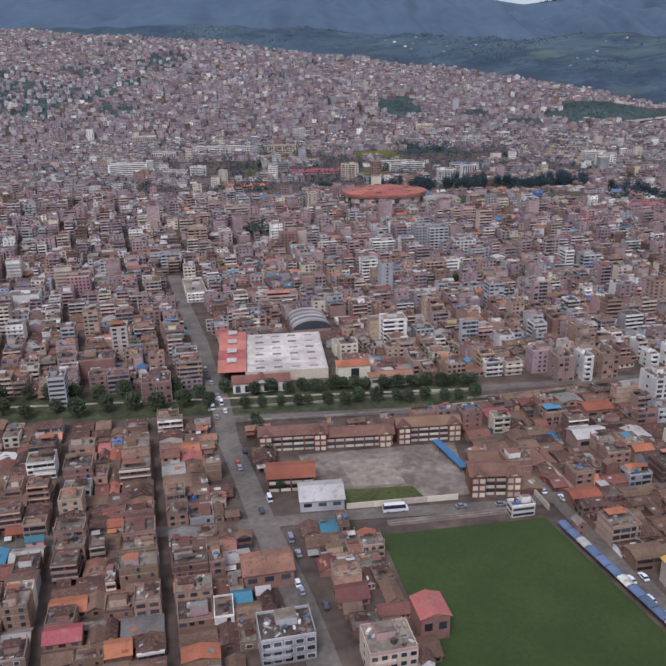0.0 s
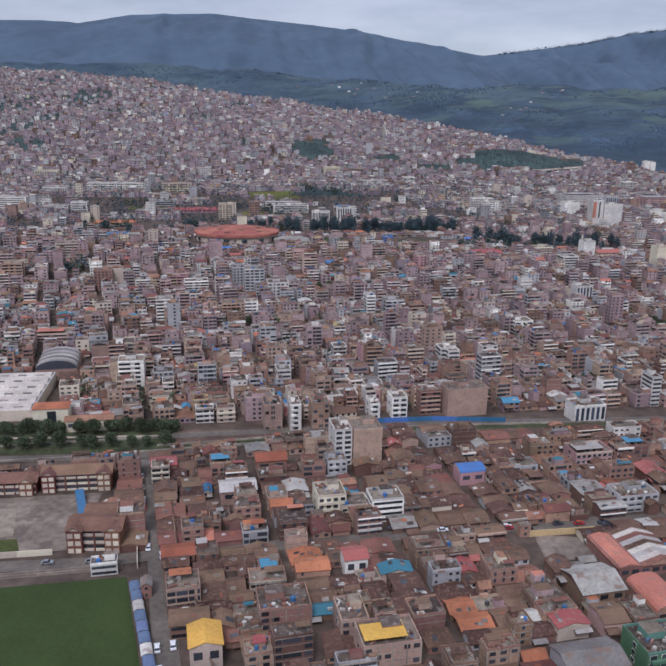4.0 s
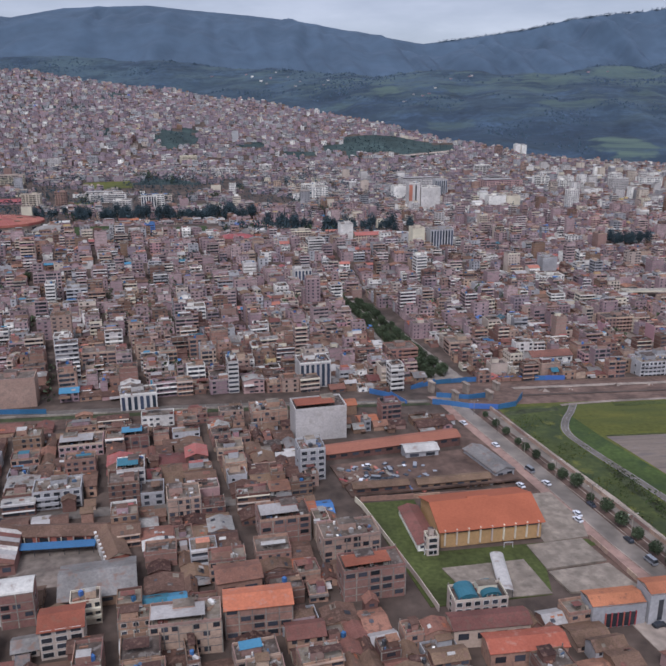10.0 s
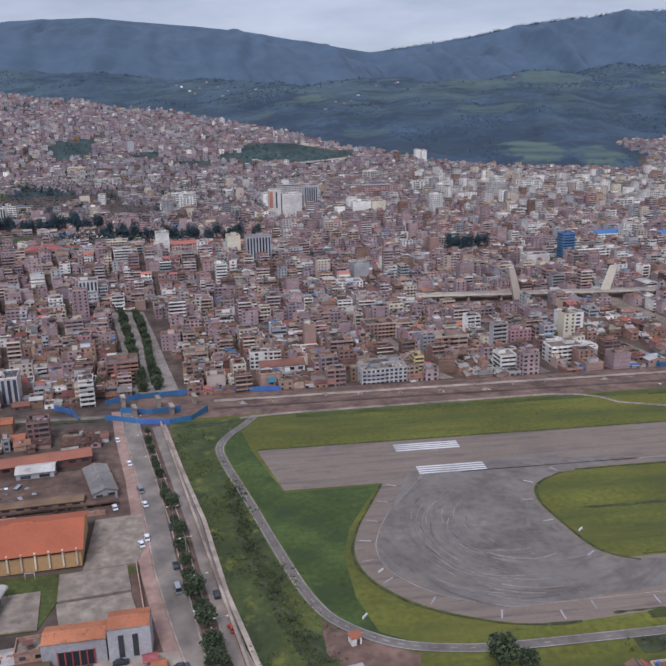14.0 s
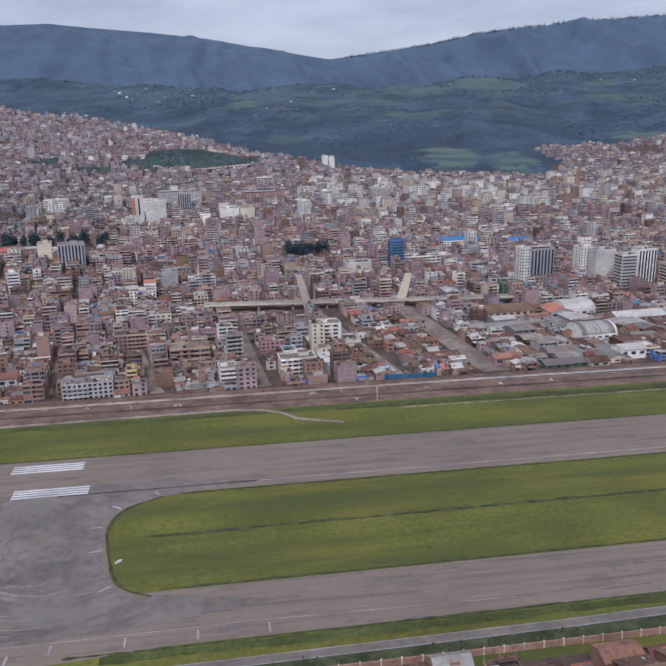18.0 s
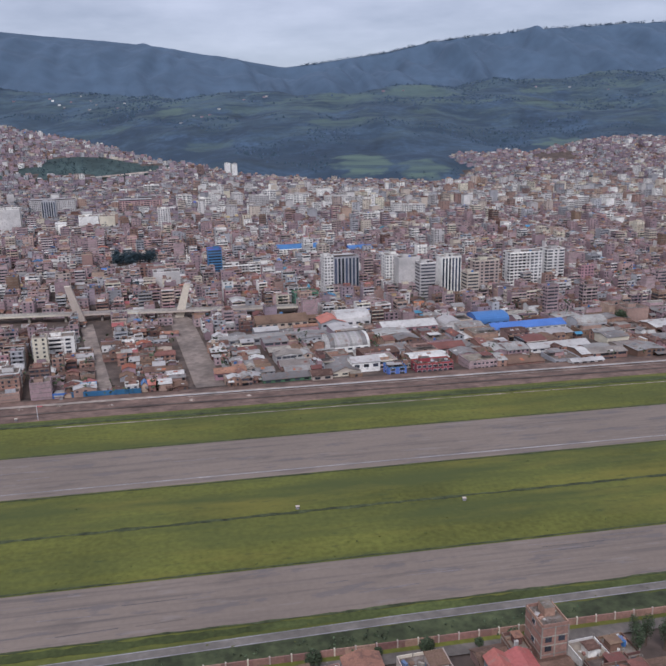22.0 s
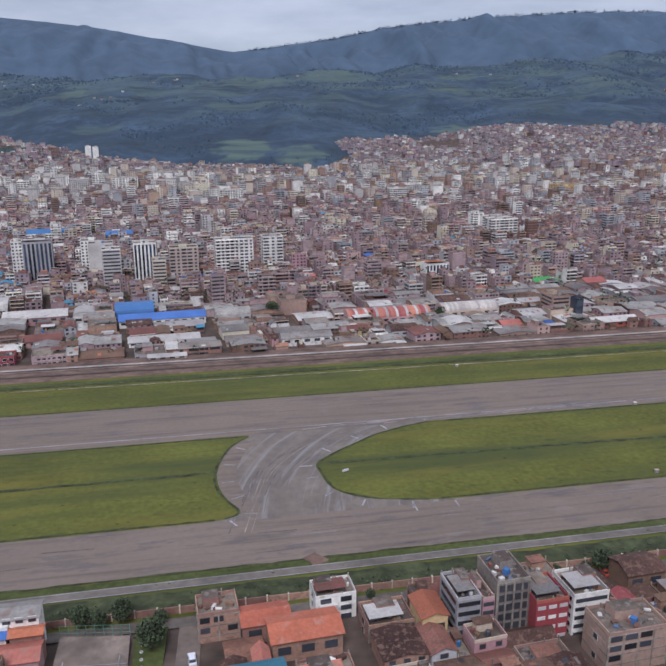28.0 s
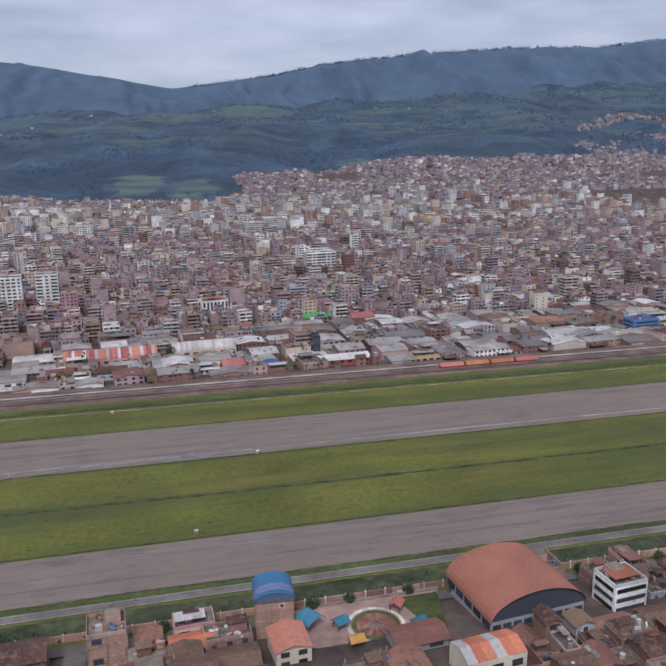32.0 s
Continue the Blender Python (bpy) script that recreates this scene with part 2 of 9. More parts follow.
def streaked(m, tone, scale, low, high, most=1.0):
    """Long streaks and damp patches of another tone, drawn out along the airfield."""
    n, l = m.node_tree.nodes, m.node_tree.links
    b = n["Principled BSDF"]
    geo = n.new("ShaderNodeNewGeometry")
    mp2 = n.new("ShaderNodeMapping")
    mp2.inputs["Rotation"].default_value = (0, 0, 0.01)
    mp2.inputs["Scale"].default_value = scale
    l.new(geo.outputs["Position"], mp2.inputs["Vector"])
    t = n.new("ShaderNodeTexNoise")
    t.inputs["Scale"].default_value = 1.0
    t.inputs["Detail"].default_value = 8
    t.inputs["Roughness"].default_value = 0.62
    l.new(mp2.outputs["Vector"], t.inputs["Vector"])
    r = n.new("ShaderNodeMapRange")
    r.inputs["From Min"].default_value = low
    r.inputs["From Max"].default_value = high
    r.inputs["To Max"].default_value = most
    l.new(t.outputs["Fac"], r.inputs["Value"])
    old = b.inputs["Base Color"].links[0].from_socket
    mix = n.new("ShaderNodeMix")
    mix.data_type = "RGBA"
    l.new(r.outputs[0], mix.inputs["Factor"])
    l.new(old, mix.inputs["A"])
    mix.inputs["B"].default_value = (*tone, 1)
    l.new(mix.outputs["Result"], b.inputs["Base Color"])
    return m


streaked(mat("grass", (0.108, 0.111, 0.02), rough=0.95, vary=0.0, stain=0.3, grain=0.5, hue=0.0, blotch=0.02, bump=0.5), (0.068, 0.079, 0.021), (0.006, 0.05, 0.05), 0.42, 0.62)
streaked(MATS["grass"], (0.158, 0.137, 0.026), (0.012, 0.06, 0.05), 0.52, 0.7, 0.75)
streaked(MATS["grass"], (0.046, 0.06, 0.02), (0.1, 0.34, 0.05), 0.58, 0.72, 0.8)
streaked(MATS["grass"], (0.15, 0.142, 0.036), (0.28, 0.5, 0.2), 0.6, 0.72, 0.35)
streaked(mat("grass_rough", (0.066, 0.08, 0.023), rough=0.95, vary=0.0, stain=0.35, grain=0.4, hue=0.0, blotch=0.03, bump=0.6), (0.034, 0.047, 0.02), (0.05, 0.045, 0.05), 0.42, 0.6, 0.9)
streaked(MATS["grass_rough"], (0.15, 0.148, 0.032), (0.11, 0.1, 0.05), 0.56, 0.68, 0.85)
streaked(MATS["grass_rough"], (0.03, 0.042, 0.018), (0.3, 0.34, 0.1), 0.58, 0.7, 0.8)
streaked(mat("grass_lush", (0.056, 0.082, 0.02), rough=0.95, vary=0.0, stain=0.35, grain=0.5, hue=0.0, blotch=0.03, bump=0.5), (0.034, 0.053, 0.019), (0.05, 0.07, 0.05), 0.46, 0.62, 0.9)
streaked(MATS["grass_lush"], (0.115, 0.118, 0.028), (0.09, 0.12, 0.05), 0.6, 0.72, 0.7)
streaked(MATS["runway_asphalt"], (0.108, 0.089, 0.077), (0.012, 0.42, 0.05), 0.5, 0.68, 0.8)
streaked(MATS["runway_asphalt"], (0.22, 0.174, 0.135), (0.02, 0.3, 0.3), 0.55, 0.75, 0.6)
streaked(MATS["runway_asphalt"], (0.1, 0.082, 0.07), (0.035, 0.13, 0.3), 0.56, 0.7, 0.6)
streaked(MATS["runway_asphalt"], (0.118, 0.103, 0.098), (0.045, 0.2, 0.3), 0.575, 0.605, 0.55)
streaked(MATS["runway_asphalt"], (0.235, 0.2, 0.172), (0.05, 0.3, 0.3), 0.6, 0.64, 0.4)


def swirled(m, cx, cy, tones):
    """Tyre smears and damp streaks that sweep round a centre."""
    n, l = m.node_tree.nodes, m.node_tree.links
    b = n["Principled BSDF"]
    geo = n.new("ShaderNodeNewGeometry")
    sub = n.new("ShaderNodeVectorMath")
    sub.operation = "SUBTRACT"
    sub.inputs[1].default_value = (cx, cy, 0)
    l.new(geo.outputs["Position"], sub.inputs[0])
    ln = n.new("ShaderNodeVectorMath")
    ln.operation = "LENGTH"
    l.new(sub.outputs["Vector"], ln.inputs[0])
    sp = n.new("ShaderNodeSeparateXYZ")
    l.new(sub.outputs["Vector"], sp.inputs[0])
    at = n.new("ShaderNodeMath")
    at.operation = "ARCTAN2"
    l.new(sp.outputs["Y"], at.inputs[0])
    l.new(sp.outputs["X"], at.inputs[1])
    for k, (tone, fr, fa, low, high, most) in enumerate(tones):
        mr = n.new("ShaderNodeMath")
        mr.operation = "MULTIPLY"
        mr.inputs[1].default_value = fr
        l.new(ln.outputs["Value"], mr.inputs[0])
        ma = n.new("ShaderNodeMath")
        ma.operation = "MULTIPLY"
        ma.inputs[1].default_value = fa
        l.new(at.outputs[0], ma.inputs[0])
        co = n.new("ShaderNodeCombineXYZ")
        co.inputs["Z"].default_value = 7.3 * k
        l.new(mr.outputs[0], co.inputs["X"])
        l.new(ma.outputs[0], co.inputs["Y"])
        t = n.new("ShaderNodeTexNoise")
        t.inputs["Scale"].default_value = 1.0
        t.inputs["Detail"].default_value = 6
        t.inputs["Roughness"].default_value = 0.6
        t.inputs["Distortion"].default_value = 0.8
        l.new(co.outputs[0], t.inputs["Vector"])
        r = n.new("ShaderNodeMapRange")
        r.inputs["From Min"].default_value = low
        r.inputs["From Max"].default_value = high
        r.inputs["To Max"].default_value = most
        l.new(t.outputs["Fac"], r.inputs["Value"])
        old = b.inputs["Base Color"].links[0].from_socket
        mix = n.new("ShaderNodeMix")
        mix.data_type = "RGBA"
        l.new(r.outputs[0], mix.inputs["Factor"])
        l.new(old, mix.inputs["A"])
        mix.inputs["B"].default_value = (*tone, 1)
        l.new(mix.outputs["Result"], b.inputs["Base Color"])


swirled(MATS["apron_asphalt"], 96, -70, (((0.185, 0.166, 0.147), 0.1, 2.2, 0.44, 0.68, 0.75), ((0.095, 0.083, 0.075), 0.22, 2.6, 0.52, 0.7, 0.7), ((0.215, 0.195, 0.172), 0.5, 1.5, 0.58, 0.74, 0.6)))
streaked(MATS["apron_asphalt"], (0.1, 0.088, 0.08), (0.02, 0.16, 0.3), 0.54, 0.7, 0.6)
# dark tyre smears; the pale arcs put wet sheen into the colour
swirled(MATS["link_asphalt"], 652, -114, (((0.112, 0.098, 0.088), 0.16, 4.0, 0.5, 0.68, 0.65), ((0.26, 0.243, 0.225), 0.42, 2.2, 0.54, 0.68, 0.85)))



def hill_cover():
    """Wooded slope: dark woods, paler scrub, and on the shelf above it long ragged strips of meadow."""
    # the blue haze of distance is put into all these base tones
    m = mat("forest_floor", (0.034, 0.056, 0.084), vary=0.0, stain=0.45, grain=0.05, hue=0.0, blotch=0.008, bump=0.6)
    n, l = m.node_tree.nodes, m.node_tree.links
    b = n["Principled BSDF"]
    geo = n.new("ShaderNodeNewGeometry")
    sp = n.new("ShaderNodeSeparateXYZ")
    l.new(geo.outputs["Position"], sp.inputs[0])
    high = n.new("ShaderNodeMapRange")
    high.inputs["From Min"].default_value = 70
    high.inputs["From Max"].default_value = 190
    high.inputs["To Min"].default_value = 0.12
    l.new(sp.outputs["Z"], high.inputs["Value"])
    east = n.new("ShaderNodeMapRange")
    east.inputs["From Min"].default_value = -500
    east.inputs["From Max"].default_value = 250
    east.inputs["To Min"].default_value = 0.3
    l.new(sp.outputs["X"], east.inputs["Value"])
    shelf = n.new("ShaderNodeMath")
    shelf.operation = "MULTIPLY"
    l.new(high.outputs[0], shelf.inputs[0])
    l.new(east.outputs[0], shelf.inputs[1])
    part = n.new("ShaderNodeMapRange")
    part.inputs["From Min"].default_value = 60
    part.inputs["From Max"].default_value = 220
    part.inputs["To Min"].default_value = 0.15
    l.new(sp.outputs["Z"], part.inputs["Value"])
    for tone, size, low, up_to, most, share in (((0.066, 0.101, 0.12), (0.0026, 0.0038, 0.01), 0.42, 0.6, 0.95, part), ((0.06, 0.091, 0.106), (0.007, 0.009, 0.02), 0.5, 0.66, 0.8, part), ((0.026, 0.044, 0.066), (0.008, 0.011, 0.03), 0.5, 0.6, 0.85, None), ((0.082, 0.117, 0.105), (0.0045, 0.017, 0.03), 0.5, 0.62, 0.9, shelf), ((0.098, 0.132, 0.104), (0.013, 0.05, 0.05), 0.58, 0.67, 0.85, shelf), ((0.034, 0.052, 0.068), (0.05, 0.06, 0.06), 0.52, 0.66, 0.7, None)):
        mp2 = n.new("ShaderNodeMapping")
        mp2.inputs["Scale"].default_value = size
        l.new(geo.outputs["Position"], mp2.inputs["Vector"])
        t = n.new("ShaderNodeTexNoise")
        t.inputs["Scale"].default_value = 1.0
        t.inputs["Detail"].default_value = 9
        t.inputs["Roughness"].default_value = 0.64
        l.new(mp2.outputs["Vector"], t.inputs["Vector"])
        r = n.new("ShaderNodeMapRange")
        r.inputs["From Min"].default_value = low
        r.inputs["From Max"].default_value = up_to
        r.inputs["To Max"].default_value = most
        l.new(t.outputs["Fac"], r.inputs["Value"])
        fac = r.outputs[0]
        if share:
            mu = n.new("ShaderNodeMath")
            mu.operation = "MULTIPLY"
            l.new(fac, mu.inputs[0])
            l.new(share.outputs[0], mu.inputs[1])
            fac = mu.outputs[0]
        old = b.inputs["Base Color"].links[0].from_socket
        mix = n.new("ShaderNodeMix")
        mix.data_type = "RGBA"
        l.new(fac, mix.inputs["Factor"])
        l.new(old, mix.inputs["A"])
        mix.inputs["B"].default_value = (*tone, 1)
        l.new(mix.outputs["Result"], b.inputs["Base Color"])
    # terraced meadows: ragged patches crossed by level bands
    rag = n.new("ShaderNodeTexNoise")
    rag.inputs["Scale"].default_value = 0.022
    rag.inputs["Detail"].default_value = 6
    l.new(geo.outputs["Position"], rag.inputs["Vector"])
    band = n.new("ShaderNodeTexNoise")
    band.inputs["Scale"].default_value = 1.0
    band.inputs["Detail"].default_value = 3
    mpb = n.new("ShaderNodeMapping")
    mpb.inputs["Scale"].default_value = (0.006, 0.004, 0.16)
    l.new(geo.outputs["Position"], mpb.inputs["Vector"])
    l.new(mpb.outputs["Vector"], band.inputs["Vector"])
    step = n.new("ShaderNodeMapRange")
    step.inputs["From Min"].default_value = 0.36
    step.inputs["From Max"].default_value = 0.56
    step.inputs["To Min"].default_value = 0.3
    l.new(band.outputs["Fac"], step.inputs["Value"])
    for cx, cy, rx, ry, most in MEADOWS:
        sub = n.new("ShaderNodeVectorMath")
        sub.operation = "SUBTRACT"
        l.new(geo.outputs["Position"], sub.inputs[0])
        sub.inputs[1].default_value = (cx, cy, 0)
        flat = n.new("ShaderNodeVectorMath")
        flat.operation = "MULTIPLY"
        l.new(sub.outputs[0], flat.inputs[0])
        flat.inputs[1].default_value = (1 / rx, 1 / ry, 0)
        far = n.new("ShaderNodeVectorMath")
        far.operation = "LENGTH"
        l.new(flat.outputs[0], far.inputs[0])
        add = n.new("ShaderNodeMath")
        add.operation = "MULTIPLY_ADD"
        l.new(rag.outputs["Fac"], add.inputs[0])
        add.inputs[1].default_value = 1.9
        l.new(far.outputs["Value"], add.inputs[2])
        r = n.new("ShaderNodeMapRange")
        r.inputs["From Min"].default_value = 2.02
        r.inputs["From Max"].default_value = 1.7
        r.inputs["To Max"].default_value = most
        l.new(add.outputs[0], r.inputs["Value"])
        mu = n.new("ShaderNodeMath")
        mu.operation = "MULTIPLY"
        l.new(r.outputs[0], mu.inputs[0])
        l.new(step.outputs[0], mu.inputs[1])
        old = b.inputs["Base Color"].links[0].from_socket
        mix = n.new("ShaderNodeMix")
        mix.data_type = "RGBA"
        l.new(mu.outputs[0], mix.inputs["Factor"])
        l.new(old, mix.inputs["A"])
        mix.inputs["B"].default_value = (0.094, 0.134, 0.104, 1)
        l.new(mix.outputs["Result"], b.inputs["Base Color"])


# centre, half-widths and share of grass of the meadows on the wooded slope
MEADOWS = ((665, 1392, 62, 95, 1.0), (775, 1300, 52, 78, 0.9), (1205, 1550, 56, 95, 0.9), (245, 2110, 40, 60, 0.8), (760, 2130, 110, 55, 0.55), (1010, 2190, 110, 70, 0.55), (700, 1790, 90, 40, 0.5), (330, 1700, 70, 60, 0.4), (1400, 2000, 160, 60, 0.5), (60, 2050, 120, 40, 0.35), (480, 2080, 90, 34, 0.4), (1000, 1900, 120, 40, 0.35))
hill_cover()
mat("hill_scrub", (0.042, 0.064, 0.058), vary=0.0, stain=0.4, grain=0.1, hue=0.0, blotch=0.02, bump=0.5)
mat("wet_asphalt", (0.17, 0.15, 0.135), rough=0.2, vary=0.1, stain=0.3, grain=0.3, hue=0.0, bump=0.05, spec=0.6)
# far ridge paler and bluer: haze painted into its base colour
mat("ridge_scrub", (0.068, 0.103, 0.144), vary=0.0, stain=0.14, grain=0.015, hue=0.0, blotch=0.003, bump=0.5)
mat("scrub_dark", (0.047, 0.055, 0.023), vary=0.0, stain=0.5, grain=0.4, hue=0.0, blotch=0.12, bump=0.6)
mat("grass_edge", (0.05, 0.058, 0.022), vary=0.0, stain=0.5, grain=0.6, hue=0.0, blotch=0.2, bump=0.6)
# hillside woods with distance haze in the leaf colour
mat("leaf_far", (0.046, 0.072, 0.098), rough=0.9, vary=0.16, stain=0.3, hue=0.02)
mat("leaf", (0.058, 0.075, 0.037), rough=0.8, vary=0.28, stain=0.35, hue=0.02)
# bluer leaf tone for farther trees, some haze included in the colour
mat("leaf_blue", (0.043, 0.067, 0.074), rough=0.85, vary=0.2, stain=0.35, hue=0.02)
mat("bark", (0.12, 0.085, 0.06), stain=0.3)
mat("paint_white", (0.56, 0.55, 0.53), rough=0.6, vary=0.03, stain=0.25, hue=0.0)
mat("paint_worn", (0.30, 0.28, 0.27), rough=0.7, vary=0.1, stain=0.35, hue=0.0)
# pale tone for worn lines and tyre streaks, and for painted wet sheen
mat("tyre_pale", (0.25, 0.212, 0.18), rough=0.75, vary=0.08, stain=0.3, hue=0.0)
mat("track_grey", (0.15, 0.13, 0.108), rough=0.8, vary=0.0, stain=0.25, grain=0.4, hue=0.0)
mat("rubber_mark", (0.158, 0.138, 0.13), rough=0.8, vary=0.2, stain=0.3, hue=0.0)
mat("metal_dark", (0.08, 0.08, 0.085), rough=0.5, metal=0.4)
mat("car_white", (0.7, 0.7, 0.7), rough=0.25, vary=0.05, stain=0.05, bump=0)
mat("car_dark", (0.05, 0.055, 0.065), rough=0.25, vary=0.4, stain=0.05, bump=0, hue=0.1)
mat("car_red", (0.35, 0.04, 0.03), rough=0.25, vary=0.1, stain=0.05, bump=0)
mat("car_silver", (0.35, 0.36, 0.37), rough=0.3, metal=0.5, vary=0.1, stain=0.05, bump=0)


# ---- mesh tools ----
class Acc:
    """Vertices and faces gathered for one mesh."""

    def __init__(self, *names):
        self.v, self.f, self.m, self.names = [], [], [], list(names)

    def slot(self, name):
        if name not in self.names:
            self.names.append(name)
        return self.names.index(name)

    def face(self, pts, name):
        k = len(self.v)
        self.v.extend(pts)
        self.f.append(tuple(range(k, k + len(pts))))
        self.m.append(self.slot(name))

    def box(self, cx, cy, z0, w, d, h, rot, side, top=None, under=False):
        c, s = math.cos(rot) / 2, math.sin(rot) / 2
        k = len(self.v)
        for z in (z0, z0 + h):
            for a, b in ((-1, -1), (1, -1), (1, 1), (-1, 1)):
                self.v.append((cx + a * w * c - b * d * s, cy + a * w * s + b * d * c, z))
        i = self.slot(side)
        for a in range(4):
            b = (a + 1) % 4
            self.f.append((k + a, k + b, k + 4 + b, k + 4 + a))
            self.m.append(i)
        self.f.append((k + 4, k + 5, k + 6, k + 7))
        self.m.append(self.slot(top or side))
        if under:
            self.f.append((k + 3, k + 2, k + 1, k))
            self.m.append(i)

    def gable(self, cx, cy, z0, w, d, rise, rot, name, over=0.4, along=True, ends=None):
        """A pitched roof whose ridge runs along the width, or else along the depth."""
        if not along:
            self.gable(cx, cy, z0, d, w, rise, rot + math.pi / 2, name, over, True, ends)
            return
        c, s = math.cos(rot), math.sin(rot)
        W, D = w / 2 + over, d / 2 + over
        drop = rise * over / (d / 2)
        p = lambda a, b, z: (cx + a * c - b * s, cy + a * s + b * c, z)
        k = len(self.v)
        self.v.extend([p(-W, -D, z0 - drop), p(W, -D, z0 - drop), p(W, 0, z0 + rise), p(-W, 0, z0 + rise), p(W, D, z0 - drop), p(-W, D, z0 - drop)])
        t = 0.16
        self.v.extend([(x, y, z - t) for x, y, z in self.v[k : k + 6]])
        i = self.slot(name)
        for q in ((0, 1, 2, 3), (3, 2, 4, 5), (7, 6, 9, 8), (8, 9, 11, 10), (0, 6, 7, 1), (5, 4, 10, 11), (1, 7, 8, 2), (2, 8, 10, 4), (6, 0, 3, 9), (9, 3, 5, 11)):
            self.f.append(tuple(k + a for a in q))
            self.m.append(i)
        if ends:
            j = self.slot(ends)
            for sgn in (-1, 1):
                a = sgn * w / 2
                kk = len(self.v)
                self.v.extend([p(a, -d / 2, z0), p(a, d / 2, z0), p(a, 0, z0 + rise)])
                self.f.append((kk, kk + 1, kk + 2))
                self.m.append(j)

    def vault(self, cx, cy, z0, w, d, rise, rot, name, n=10, ends=None, stripe=None, over=0.3):
        """A barrel roof whose axis runs along the depth."""
        c, s = math.cos(rot), math.sin(rot)
        p = lambda a, b, z: (cx + a * c - b * s, cy + a * s + b * c, z)
        arc = [(-w / 2 * math.cos(math.pi * i / n), z0 + rise * math.sin(math.pi * i / n)) for i in range(n + 1)]
        m = max(8, int(d / 1.6)) if stripe else 1
        for j in range(m):
            b0, b1 = -d / 2 - over + (d + 2 * over) * j / m, -d / 2 - over + (d + 2 * over) * (j + 1) / m
            use = self.slot(stripe if stripe and j % 4 == 3 else name)
            k = len(self.v)
            for x, z in arc:
                self.v.extend([p(x, b0, z), p(x, b1, z)])
            for i in range(n):
                self.f.append((k + 2 * i, k + 2 * i + 2, k + 2 * i + 3, k + 2 * i + 1))
                self.m.append(use)
        if ends:
            for b in (-d / 2, d / 2):
                self.face([p(x, b, z) for x, z in arc], ends)

    def pane(self, x, y, z, half, h, rot, nx, ny, name):
        """One window pane, a hand's width in front of its wall."""
        c, s = math.cos(rot) * half, math.sin(rot) * half
        x, y = x + nx * 0.06, y + ny * 0.06
        self.face([(x - c, y - s, z), (x + c, y + s, z), (x + c, y + s, z + h), (x - c, y - s, z + h)], name)

    def make(self, name, parent=None, label="", shade=False):
        me = bpy.data.meshes.new(name)
        me.from_pydata(self.v, [], self.f)
        for m in self.names:
            me.materials.append(MATS[m])
        me.polygons.foreach_set("material_index", self.m)
        me.update()
        ob = new(name, me)
        if parent:
            ob.parent = parent
        if label:
            ob["label"] = label
        return ob


def thing(name, x, y, z, rot, label, category, group=""):
    e = new(name)
    e.empty_display_size = 0.5
    e.matrix_world = pose(x, y, z, 0, 0, math.degrees(rot))
    return tagged(e, label, category, group)


def smooth(a, b, v):
    k = min(1.0, max(0.0, (v - a) / (b - a)))
    return k * k * (3 - 2 * k)


def lin(v, xs, ys):
    return float(np.interp(v, xs, ys))


# ---- ground ----
LEFT_X = (-1300, -728, -150, 25, 259, 360, 520)
LEFT_Y = (2150, 1810, 1620, 1470, 1273, 1230, 1200)
LEFT_Z = (236, 194, 124, 94, 47, 27, 12)


def floor_z(x, y):
    west = 1 - smooth(-200, -45, x)
    e = lin(y, (-400, -175, -150, 0, 44, 100, 350, 450, 700, 900, 1130, 1300), (4, 3, 0, 0, 0, -8, -8, -7, -5, 2, 10, 14))
    w = lin(y, (-400, -100, 100, 220, 320, 430, 600, 800, 1000, 1130, 1300), (5, 4, 1, -2, 3, 3, 3, 4, 11, 17, 20))
    edge = lin(x, (-200, -120), (540, 470))
    terrace = lin(x, (-200, -60, 0, 100), (11, 17, 14, 0)) * smooth(330, 400, y) * (1 - smooth(edge, edge + 60, y))
    dip = smooth(380, 480, x) * (1 - smooth(790, 900, x)) * lin(y, (800, 1000, 1340), (0, 5, 13))
    return w * west + e * (1 - west) - dip + terrace


def ridge_y(x):
    return lin(x, LEFT_X, LEFT_Y)


def foot_y(x):
    return lin(x, (-2500, -700, 100, 400, 600, 700, 770, 830, 870, 900, 1000, 1200, 1500, 2200, 4000), (2600, 2300, 1700, 1330, 1310, 1240, 1190, 1220, 1300, 1250, 1150, 1000, 1000, 1000, 900))


